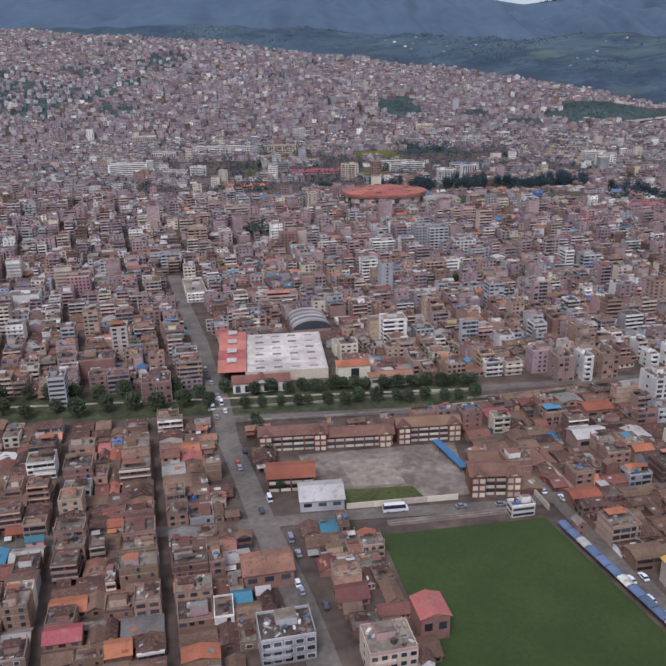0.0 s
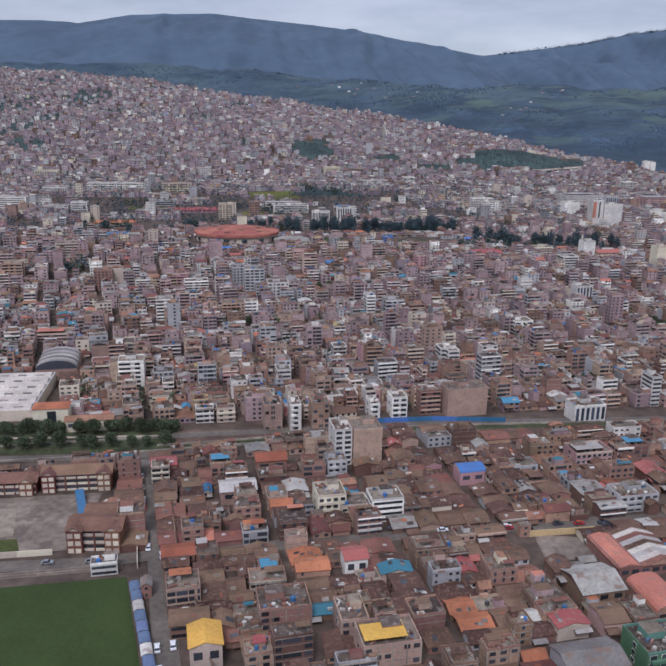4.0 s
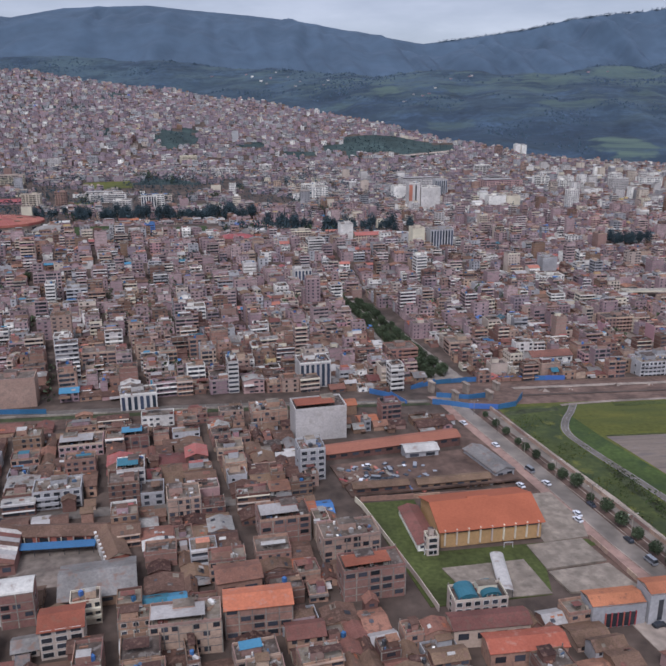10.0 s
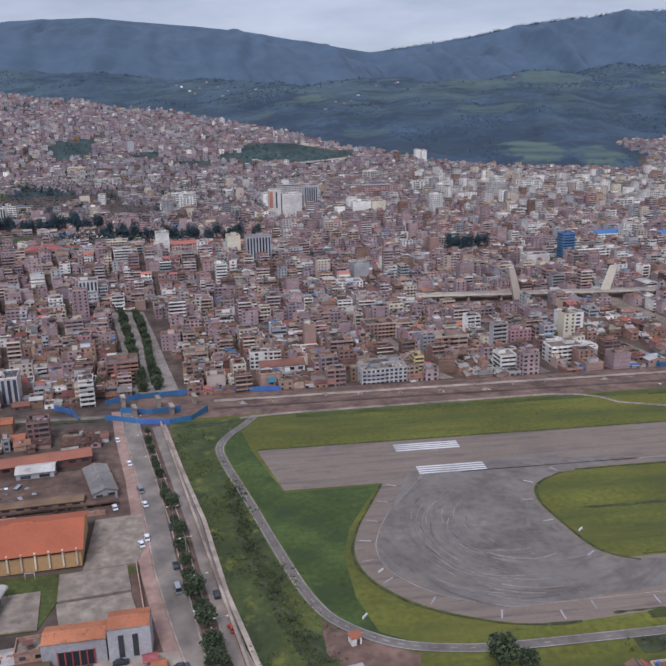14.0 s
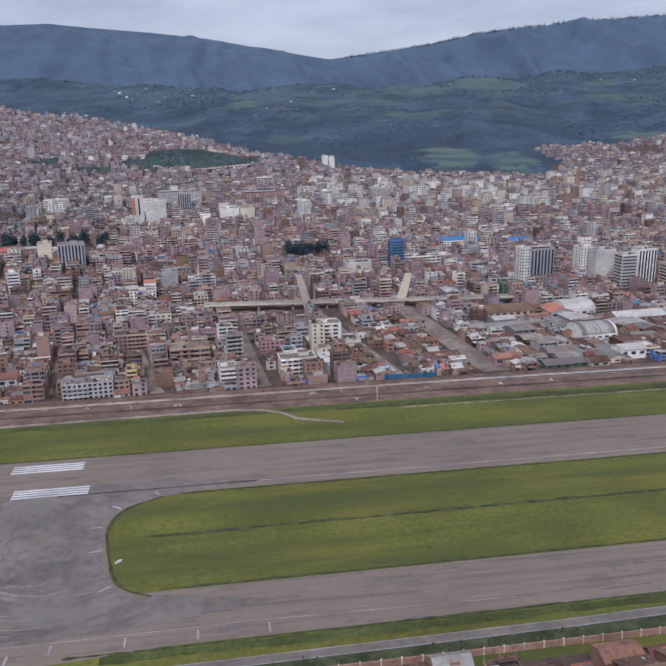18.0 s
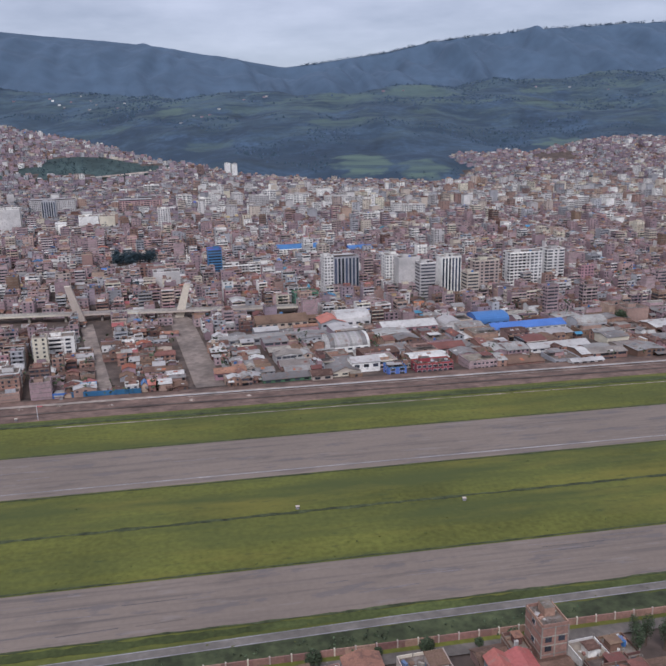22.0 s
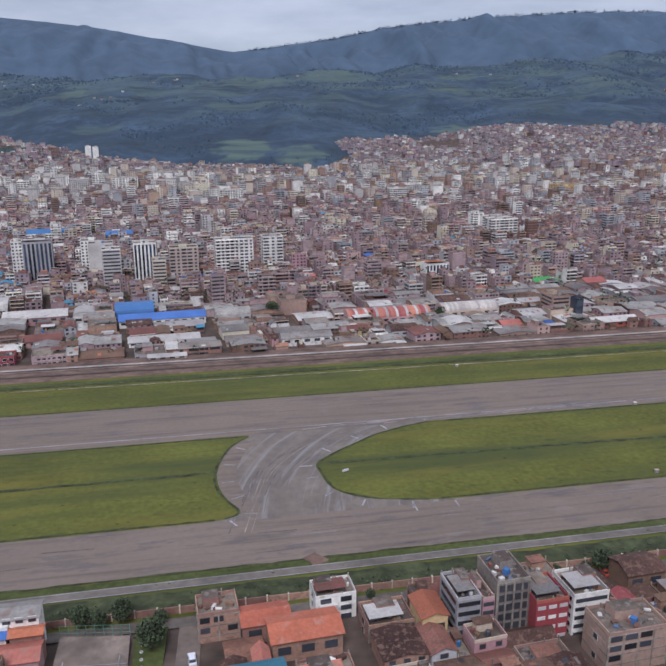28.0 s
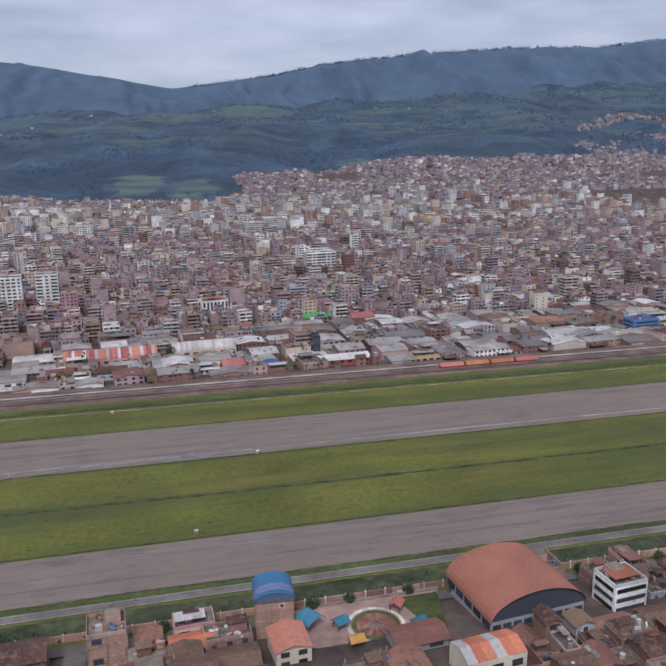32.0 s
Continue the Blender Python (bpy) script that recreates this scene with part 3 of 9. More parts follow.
def land_z(x, y, rough=True):
    z = floor_z(x, min(y, 1300))
    if y > 700 and x < 520:
        yr, zr = ridge_y(x), lin(x, LEFT_X, LEFT_Z)
        if y < yr:
            k = max(0.0, (y - 1130) / max(60, yr - 1130))
            zb = lin(x, (-600, -200, 0, 260, 400), (20, 16, 10, 16, 8))
            a = zb * smooth(700, 1130, y) + max(0.0, zr - zb) * k**0.85
        else:
            a = zr - (y - yr) * 0.28
        if rough and y > 900:
            a += 9 * noise.noise((x * 0.006, y * 0.006, 3)) * smooth(900, 1200, y)
        z = max(z, a)
    foot = foot_y(x)
    if y > foot:
        crest = lin(x, (-2500, -176, 257, 800, 1065, 1800, 2600, 4000), (3300, 2750, 2450, 2200, 2330, 2400, 2900, 3200))
        zc = lin(x, (-2500, -700, -176, 257, 800, 1065, 1800, 2600, 4000), (330, 280, 255, 215, 215, 240, 285, 340, 430))
        k = min(1.0, (y - foot) / (crest - foot))
        low = 15 - 16 * smooth(380, 480, x) * (1 - smooth(790, 900, x))
        f = low + (zc - low) * k ** lin(x, (800, 1100), (0.85, 1.3))
        if y > crest:
            f = zc - (y - crest) * 0.12
        if rough:
            g = noise.fractal((x * 0.0022, y * 0.0022, 7), 0.9, 2.1, 5)
            g2 = noise.noise((x * 0.0028 + 0.3 * g, y * 0.0011, 3))
            f -= (34 * abs(g) + 46 * max(0.0, 0.35 - abs(g2))) * smooth(foot, foot + 350, y)
        z = max(z, f)
    # the high ridge that closes the valley
    if y > 2600:
        ry = lin(x, (-3000, 2000, 2300, 2950, 3400, 3800, 5000), (4600, 4600, 4480, 4320, 4200, 4100, 3900))
        rz = lin(x, (-3000, -1700, -1500, -1200, -730, -500, -150, 150, 400, 520, 680, 840, 880, 1030, 1250, 1520, 1760, 2020, 2297, 2640, 2951, 3400, 3812, 5000),
                 (540, 560, 548, 600, 617, 594, 566, 534, 491, 477, 446, 420, 416, 433, 462, 501, 553, 588, 609, 628, 642, 637, 679, 660))
        k = smooth(2600, ry, y) if y < ry else 1.0
        f = 60 + (rz - 5 - 60) * k
        if y > ry:
            f = rz - 5 - (y - ry) * 0.5
        elif rough:
            f -= 55 * abs(noise.fractal((x * 0.0016, y * 0.0012, 1), 0.8, 2.2, 5)) * min(1.0, (ry - y) / 260) * smooth(2600, 3200, y)
            f -= lin(x, (400, 1100), (25, 75)) * (1 - abs(noise.noise((x * 0.0075 + 0.5 * noise.noise((x * 0.003, y * 0.003, 2)), y * 0.0009, 5))) * 2.2) * min(1.0, (ry - y) / 160) * smooth(2900, 3500, y)
        z = max(z, f)
    return z


def is_green(x, y):
    """Open green ground among the hillside houses."""
    if noise.noise((x * 0.005, y * 0.005, 9)) < -0.52:
        return True
    if x < -820 and 1240 < y < 1660 and noise.noise((x * 0.009, y * 0.011, 17)) > -0.12:
        return True
    for cx, cy, rx, ry in ((118, 1236, 128, 60), (-302, 1287, 42, 76), (-803, 1632, 58, 105), (-693, 1495, 81, 21), (-940, 1851, 60, 43), (-618, 1732, 88, 14), (-651, 972, 65, 23), (-159, 1249, 36, 19), (-461, 1313, 27, 29), (-81, 1200, 43, 14), (-560, 1489, 61, 21), (-469, 1598, 30, 51)):
        if ((x - cx) / rx) ** 2 + ((y - cy) / ry) ** 2 < 1 + 0.9 * noise.noise((x * 0.03, y * 0.03, 6)):
            return True
    return False


def wall_x(y):
    """The line of the airport's west wall."""
    return -36.5 - 0.21 * y


def ground_sheet():
    xs = list(np.arange(-2700, -1000, 50.0)) + list(np.arange(-1000, 1800, 20.0)) + list(np.arange(1800, 5000, 32.0))
    ys = list(np.arange(-900, -200, 50.0)) + [-200, -190, -180, -175, -165, -150, -100, -50, 0, 36, 42, 44, 52, 60, 70, 80, 90, 100, 120] + list(np.arange(140, 1400, 20.0)) + list(np.arange(1400, 4800, 36.0))
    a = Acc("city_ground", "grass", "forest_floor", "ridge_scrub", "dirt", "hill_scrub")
    nx = len(xs)
    for y in ys:
        for x in xs:
            a.v.append((x, y, land_z(x, y)))
    for j in range(len(ys) - 1):
        for i in range(nx - 1):
            x, y = (xs[i] + xs[i + 1]) / 2, (ys[j] + ys[j + 1]) / 2
            k = 0
            if x > -40 and -150 < y < 42:
                k = 1
            elif x > -70 and 42 <= y < 90:
                k = 4
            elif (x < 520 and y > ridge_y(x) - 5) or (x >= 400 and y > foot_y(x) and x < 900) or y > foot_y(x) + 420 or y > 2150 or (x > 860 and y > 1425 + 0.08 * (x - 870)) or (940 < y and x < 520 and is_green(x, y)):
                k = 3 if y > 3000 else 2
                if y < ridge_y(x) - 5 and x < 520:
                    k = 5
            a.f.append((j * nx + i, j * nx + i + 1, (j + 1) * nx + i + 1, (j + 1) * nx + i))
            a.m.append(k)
    ob = a.make("ground")
    tagged(ob, "wide valley floor rising into dark wooded hills", "ground", kind="structure")
    for p in ob.data.polygons:
        p.use_smooth = p.material_index in (2, 3, 5)
    return ob


ground_sheet()


def sheet(name, outline, z, material, label, category, lift=0.05, kind="structure"):
    """A paved or grassed area with a closed outline, level or (with no height) laid on the ground."""
    bm = bmesh.new()
    h = [land_z(x, y, False) if z is None else z for x, y in outline]
    top = [bm.verts.new((x, y, q + lift)) for (x, y), q in zip(outline, h)]
    bm.faces.new(top)
    low = [bm.verts.new((x, y, q - 0.3)) for (x, y), q in zip(outline, h)]
    for i in range(len(top)):
        j = (i + 1) % len(top)
        bm.faces.new((top[i], low[i], low[j], top[j]))
    bmesh.ops.recalc_face_normals(bm, faces=bm.faces)
    bmesh.ops.triangulate(bm, faces=[f for f in bm.faces if len(f.verts) > 4])
    me = bpy.data.meshes.new(name)
    bm.to_mesh(me)
    bm.free()
    me.materials.append(MATS[material])
    return tagged(new(name, me), label, category, kind=kind)


def ribbon(name, line, width, material, label, category, lift=0.12, step=12.0, kind="structure"):
    """A road along a line of points, draped on the ground."""
    pts = []
    for (x0, y0), (x1, y1) in zip(line, line[1:]):
        n = max(1, int(math.hypot(x1 - x0, y1 - y0) / step))
        pts += [(x0 + (x1 - x0) * i / n, y0 + (y1 - y0) * i / n) for i in range(n)]
    pts.append(line[-1])
    a = Acc(material)
    for i, (x, y) in enumerate(pts):
        x0, y0 = pts[max(0, i - 1)]
        x1, y1 = pts[min(len(pts) - 1, i + 1)]
        d = math.hypot(x1 - x0, y1 - y0)
        nx, ny = -(y1 - y0) / d * width / 2, (x1 - x0) / d * width / 2
        for s in (1, -1):
            px, py = x + nx * s, y + ny * s
            a.v.append((px, py, land_z(px, py, False) + lift))
        if i:
            k = 2 * i
            a.f.append((k - 2, k - 1, k + 1, k))
            a.m.append(0)
    return tagged(a.make(name), label, category, kind=kind)


def curve(points, n=6):
    """A smooth line through points."""
    out = []
    for i in range(len(points) - 1):
        p = [Vector(points[max(0, min(len(points) - 1, i + k))]) for k in (-1, 0, 1, 2)]
        for j in range(n):
            t = j / n
            out.append(tuple(0.5 * (2 * p[1] + (p[2] - p[0]) * t + (2 * p[0] - 5 * p[1] + 4 * p[2] - p[3]) * t * t + (3 * p[1] - p[0] - 3 * p[2] + p[3]) * t**3)))
    return out + [tuple(points[-1])]


def ragged(name, line, width, material, label, category, lift, seed=0.0, step=1.4):
    """An overgrown strip whose edges wander."""
    pts = []
    for (x0, y0), (x1, y1) in zip(line, line[1:]):
        n = max(1, int(math.hypot(x1 - x0, y1 - y0) / step))
        pts += [(x0 + (x1 - x0) * i / n, y0 + (y1 - y0) * i / n) for i in range(n)]
    pts.append(line[-1])
    a = Acc(material)
    for i, (x, y) in enumerate(pts):
        x0, y0 = pts[max(0, i - 1)]
        x1, y1 = pts[min(len(pts) - 1, i + 1)]
        d = math.hypot(x1 - x0, y1 - y0) or 1
        for s in (1, -1):
            amp = min(0.5 * width, 0.75)
            h = max(0.06, width * 0.45 + amp * (1.1 * noise.noise((x * 0.09, y * 0.09 + s * 5, seed)) + 0.9 * noise.noise((x * 0.31, y * 0.31 + s * 9, seed))))
            px, py = x - (y1 - y0) / d * h * s, y + (x1 - x0) / d * h * s
            a.v.append((px, py, land_z(px, py, False) + lift))
        if i:
            k = 2 * i
            a.f.append((k - 2, k - 1, k + 1, k))
            a.m.append(0)
    return tagged(a.make(name), label, category, kind="structure")


# ---- airport ----
island_west_tip = curve([(121, -40.5), (108, -48), (103.5, -60), (105, -75), (110, -96), (121, -104)])
gap_west = curve([(540, -101), (544.5, -97), (539.5, -84), (538.5, -68), (544, -50), (552, -40)])
gap_east = curve([(625, -38), (604, -45), (590, -54), (575, -66), (574, -76), (577, -89), (588, -97), (605, -101)])
apron_edge = curve([(48, -39), (41, -54), (33.5, -70), (29.5, -86), (33, -102), (47, -118), (70, -129), (90, -131)])
sheet("runway", [(0, 0), (1500, 0), (1500, -38), (9, -38)], 0, "runway_asphalt", "long grey asphalt runway with worn white edge lines", "runway")
sheet("taxiway", [(90, -128)] + [(x, -128) for x in (300, 700, 1500)] + [(1500, -102), (118, -102)], 0, "runway_asphalt", "grey asphalt taxiway streaked with tyre marks", "taxiway", 0.054)
sheet("apron_shoulder", [(48, -37.8), (122, -37.8)] + island_west_tip + [(125, -103), (125, -129)] + apron_edge[::-1], 0, "runway_asphalt", "pale brown paved shoulder of the turning bay", "apron", 0.058)
inner_edge = [(x + 7.5 * (86 - x) / math.hypot(86 - x, -80 - y), y + 7.5 * (-80 - y) / math.hypot(86 - x, -80 - y)) for x, y in apron_edge[4:-6]]
inner_tip = [(x - 1.5, y) for x, y in island_west_tip]
sheet("turning_apron", [(60, -31), (110, -24), (160, -33), (135, -38.5)] + inner_tip + [(126, -104), (160, -112), (110, -120)] + inner_edge[::-1], 0, "apron_asphalt", "damp grey asphalt turning bay with curved tyre marks", "apron", 0.064)
ribbon("apron_line", [(66, -33)] + inner_edge[3:] + [(150, -121), (230, -123)], 0.3, "tyre_pale", "worn white guide line round the turning bay", "marking", 0.075, 4)
sheet("link_taxiway", [(552, -37.8), (626, -37.8)] + gap_east + [(620, -103), (530, -103)] + gap_west, 0, "link_asphalt", "grey asphalt link between runway and taxiway", "taxiway", 0.062)
TRACK = curve([(0, 39), (-5, 30), (-12, 19), (-16.2, 7), (-14.3, -8), (-5, -44), (1.4, -70), (9, -99), (14, -113), (19, -121), (27, -128.3), (36, -133.5), (48, -136.7), (64, -138.4), (104, -138.6)], 5)
TRACK_EAST = [(240, -137.4), (350, -134.6), (510, -133.5), (700, -132.6), (1500, -131.5)]
ribbon("link_shoulder", [(x + 3.4, y) for x, y in gap_west[3:-3]], 6.6, "runway_asphalt", "pale brown paved shoulder of the link taxiway", "apron", 0.07, 2)
ribbon("perimeter_track", TRACK + TRACK_EAST, 3.6, "track_grey", "narrow grey perimeter track with pale edges", "track", 0.13, 6)
ribbon("north_track", [(-7, 38.2), (0, 39.5), (21, 41), (64, 41.8), (110, 42.6), (150, 43), (166, 40), (174, 35), (180, 27), (201, 18.5)], 2.4, "dirt_pale", "narrow pale service track", "track", 0.14, 6)
for off in (-1.6, 1.6):
    edge = []
    line = TRACK + TRACK_EAST
    for i, (x, y) in enumerate(line):
        x0, y0 = line[max(0, i - 1)]
        x1, y1 = line[min(len(line) - 1, i + 1)]
        d = math.hypot(x1 - x0, y1 - y0)
        edge.append((x - (y1 - y0) / d * off, y + (x1 - x0) / d * off))
    ribbon("track_edge", edge, 0.34, "paint_worn", "pale worn edge of the perimeter track", "track edge", 0.18, 8)
dash = thing("track_centre_line", 0, 0, 0.14, 0, "short worn white dashes along the perimeter track", "marking")
for i in range(4, len(TRACK) - 1, 2):
    (x0, y0), (x1, y1) = TRACK[i], TRACK[i + 1]
    a = Acc()
    a.box((x0 + x1) / 2, (y0 + y1) / 2, 0.002, 1.8, 0.22, 0.01, math.atan2(y1 - y0, x1 - x0), "paint_worn")
    a.make("dash", dash)
sheet("rough_grass", [(-43, 38), (-3, 38)] + [(x - 2.4, y) for x, y in TRACK[4:58]] + [(30, -133), (30, -149), (wall_x(-149) + 1, -149), (wall_x(-100) + 1, -100), (wall_x(-40) + 1, -40)], 0, "grass_rough", "rough weedy ground beside the airport wall", "verge", 0.035)
sheet("dark_grass", [(-9, 31)] + [(x + 2.4, y) for x, y in TRACK[12:58]] + [(30, -127), (26, -110), (25.5, -86), (30, -70), (38, -54), (46, -40), (9, -40), (-2, -1), (-6, 20)], 0, "grass_lush", "lush dark green grass round the runway's end", "verge", 0.037)
sheet("worn_ground", [(14, -119), (24, -129), (40, -138), (36, -148), (22, -146), (14, -134)], 0, "dirt", "bare trodden ground beside the track", "verge", 0.045)
for k, line in enumerate(([(0, 0.8), (1500, 0.8)], [(128, -38.9), (548, -38.9)], [(632, -38.9), (1500, -38.9)], [(124, -101), (536, -101)], [(610, -101), (1500, -101)], [(100, -129), (240, -128.4), (700, -127.8), (1500, -127.6)], [(p[0] - 0.8, p[1] - 0.5) for p in apron_edge], [(p[0] + 0.8, p[1]) for p in island_west_tip], [(p[0] - 0.8, p[1]) for p in gap_west], [(p[0] + 0.8, p[1]) for p in gap_east])):
    ragged("overgrown_edge", line, 0.9, "grass_edge", "dark weedy edge of the asphalt", "verge", 0.1, k)
ragged("south_verge", [(110, -131.2), (300, -131), (700, -129.6), (1500, -129)], 3.6, "grass_dark", "dark green verge between taxiway and track", "verge", 0.08, 21)
ragged("rough_verge", [(100, -143), (350, -140.5), (700, -140), (1500, -139)], 9, "scrub_dark", "dark rough verge along the airport wall", "verge", 0.1, 22)
ragged("drain", [(118, -69), (540, -68)], 1.8, "grass_edge", "overgrown drainage ditch in the grass", "ditch", 0.06, 23)
ragged("drain", [(578, -68), (640, -69.5), (740, -71), (1500, -71)], 1.8, "grass_edge", "overgrown drainage ditch in the grass", "ditch", 0.06, 24)
ragged("scrub_belt", [(-11, -30), (-9.5, -47), (-5.5, -77), (0.5, -100), (5, -120), (12, -138)], 6.5, "scrub_dark", "dark belt of shrubs beside the perimeter track", "verge", 0.07, 25, 1.5)
ragged("scrub_belt", [(-38, 30), (-24, 33), (-10, 34)], 5, "scrub_dark", "dark shrubs in the corner of the airfield", "verge", 0.07, 26, 1.5)
ragged("ditch_mouth", [(565, -131), (562, -126)], 5, "dirt", "dark gully at the taxiway's edge", "ditch", 0.11, 27, 1)
ragged("grass_bank", [(20, 36.5), (190, 38), (620, 35.5), (1500, 31.5)], 5, "grass_dark", "dark grassy bank beside the earthworks", "bank", 0.1, 31)
ragged("bank_ditch", [(200, 35.5), (420, 34.5), (620, 33), (780, 31.5), (1500, 28)], 2.4, "grass_edge", "dark overgrown ditch along the airfield", "ditch", 0.16, 32)
ragged("bank_path", [(230, 31.5), (420, 30.5), (620, 28.5), (780, 27), (1500, 23)], 0.7, "dirt_pale", "faint pale path in the grass", "path", 0.12, 33)
ribbon("new_roadbed", [(-20, 74), (290, 76), (600, 72), (1500, 70)], 5, "dirt_pale", "pale graded roadbed on bare earth", "roadbed", 0.2, 10)
ribbon("kerb_line", [(270, 74), (420, 73), (600, 70.6), (800, 69.5), (1500, 68)], 1.1, "paint_white", "pale new concrete kerb on bare earth", "kerb", 0.36, 10)
ribbon("wet_ditch", [(-20, 58), (290, 56), (600, 53), (1500, 50)], 3, "city_ground", "dark wet ditch in bare earth", "ditch", 0.2, 10)
ribbon("new_kerb", [(290, 70), (600, 64), (1500, 60)], 1.1, "dirt_pale", "pale concrete kerb line on bare earth", "kerb", 0.22, 10)
ribbon("park_strip", [(-690, 33), (-600, 34), (-430, 35)], 32, "scrub_dark", "narrow green park with paths and dense trees", "park", 0.12, 8)
ribbon("park_path", [(-690, 36), (-600, 37), (-432, 38)], 2.2, "dirt_pale", "pale walled path through the park strip", "path", 0.3, 8)
ribbon("earthworks", [(-430, 35), (-300, 38), (-60, 40)], 18, "dirt", "bare brown earth of a road under construction", "earthworks", 0.14, 8)

# ---- city ----
KEEP = []  # areas that the rows of houses leave free: centre, size, turn


def keep(x, y, w, d, deg=0.0):
    KEEP.append((x, y, w / 2, d / 2, math.cos(radians(deg)), math.sin(radians(deg))))


LOW = [(222, 300, 90, 242), (-490, -345, 425, 515), (-345, -180, 470, 535), (-420, -190, 500, 585), (-200, 40, 440, 560), (205, 265, 425, 460)]  # blocks of one or two storeys only


OLD_TILES = [(-318, -262, -56, 18), (-338, -300, -46, 10)]  # rows of low houses under brown tiles


def is_tiled(x, y):
    return any(x0 < x < x1 and y0 < y < y1 for x0, x1, y0, y1 in OLD_TILES)


def is_low(x, y):
    return (x > 285 and 0 < y < 205) or any(x0 < x < x1 and y0 < y < y1 for x0, x1, y0, y1 in LOW)


def is_free(x, y, pad=2.0):
    if x > wall_x(y) - 24 and -152 < y < 86:
        return False
    canal = lin(x, (-680, -546, -480, -441, -398, -346, -306, -60), (8, 9.5, 13.4, 19, 25, 33, 38.5, 44))
    if -690 < x < -40 and canal - 1 < y < canal + lin(x, (-560, -430, -300, -60), (42, 26, 15, 11)):
        return False
    for cx, cy, w, d, c, s in KEEP:
        dx, dy = x - cx, y - cy
        if abs(dx * c + dy * s) < w + pad and abs(dy * c - dx * s) < d + pad:
            return False
    return True


rng = random.Random(11)
PANE = {}


def pane_mesh(w, h, trim):
    key = (round(w, 1), round(h, 1), trim)
    if key not in PANE:
        a = Acc(trim, "glass_dark")
        a.box(0, 0, 0, key[0] + 0.24, 0.10, key[1] + 0.24, 0, trim, under=True)
        a.box(0, -0.05, 0.12, key[0], 0.07, key[1], 0, "glass_dark", under=True)
        me = bpy.data.meshes.new("window")
        me.from_pydata(a.v, [], a.f)
        for m in a.names:
            me.materials.append(MATS[m])
        me.polygons.foreach_set("material_index", a.m)
        PANE[key] = me
    return PANE[key]


def add_window(parent, x, y, z, deg, w=1.3, h=1.2, trim="plaster_white"):
    ob = new("window", pane_mesh(w, h, trim))
    ob.parent = parent
    ob.matrix_basis = pose(x, y, z, 0, 0, deg)
    return ob


def roof_clutter(e, w, d, h):
    """Column stubs, timber, sheets and boxes left lying about a terrace."""
    a = Acc()
    for i in range(max(2, int(w / 3.2)) + 1):
        for s in (-1, 1):
            if rng.random() < 0.7:
                a.box(-w / 2 + 0.2 + (w - 0.4) * i / max(2, int(w / 3.2)), s * (d / 2 - 0.2), h, 0.26, 0.26, rng.uniform(0.9, 1.7), 0, "concrete")
    for _ in range(int(w * d / 7)):
        m = rng.choice(("brick", "concrete", "sheet_white", "sheet_grey", "tile_brown", "tile_red", "brick_dark", "sheet_faded", "plaster_white"))
        a.box(rng.uniform(-0.42, 0.42) * w, rng.uniform(-0.42, 0.42) * d, h, rng.uniform(0.4, 2.2), rng.uniform(0.3, 1.2), rng.uniform(0.1, 1.0), rng.uniform(0, 3), m)
    tagged(a.make("roof_clutter", e), kind="stuff")


FLOOR = 2.55


def pick(table):
    r = rng.random() * sum(w for _, w in table)
    for name, w in table:
        r -= w
        if r <= 0:
            return name
    return table[-1][0]


WALLS_OLD = [("brick", 36), ("brick_dark", 32), ("brick_pale", 10), ("plaster_white", 4), ("plaster_cream", 4), ("plaster_grey", 8), ("plaster_pink", 4)]
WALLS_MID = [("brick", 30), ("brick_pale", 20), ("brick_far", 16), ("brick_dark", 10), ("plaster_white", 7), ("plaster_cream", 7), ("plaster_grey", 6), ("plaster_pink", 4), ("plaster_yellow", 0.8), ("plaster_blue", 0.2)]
# wall mixes for farther houses, paler to stand for haze
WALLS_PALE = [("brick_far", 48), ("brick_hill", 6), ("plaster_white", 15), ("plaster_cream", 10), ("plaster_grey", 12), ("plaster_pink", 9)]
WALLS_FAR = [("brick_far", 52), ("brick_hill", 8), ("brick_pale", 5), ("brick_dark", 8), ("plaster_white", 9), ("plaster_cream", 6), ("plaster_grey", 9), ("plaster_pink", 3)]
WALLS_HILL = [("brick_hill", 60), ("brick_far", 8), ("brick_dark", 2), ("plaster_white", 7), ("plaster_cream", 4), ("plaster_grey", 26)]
ROOFS_LOW = [("sheet_grey", 46), ("sheet_white", 20), ("tile_brown", 18), ("tile_red", 6), ("concrete", 10)]
ROOFS_FAR = [("tile_brown", 14), ("sheet_grey", 42), ("sheet_white", 10), ("concrete", 34)]
ROOFS_OLD = [("tile_brown", 62), ("tile_red", 18), ("tile_orange", 4), ("sheet_grey", 8), ("sheet_white", 3), ("sheet_red", 4), ("sheet_teal", 2), ("sheet_blue", 1)]
ROOFS_SOUTH = [("tile_brown", 62), ("tile_red", 22), ("tile_orange", 5), ("sheet_grey", 8), ("sheet_red", 4), ("sheet_blue", 1)]
ROOFS_MID = [("tile_brown", 34), ("tile_red", 18), ("tile_orange", 1.5), ("sheet_grey", 26), ("sheet_white", 12), ("sheet_red", 4), ("sheet_blue", 2), ("sheet_teal", 2)]


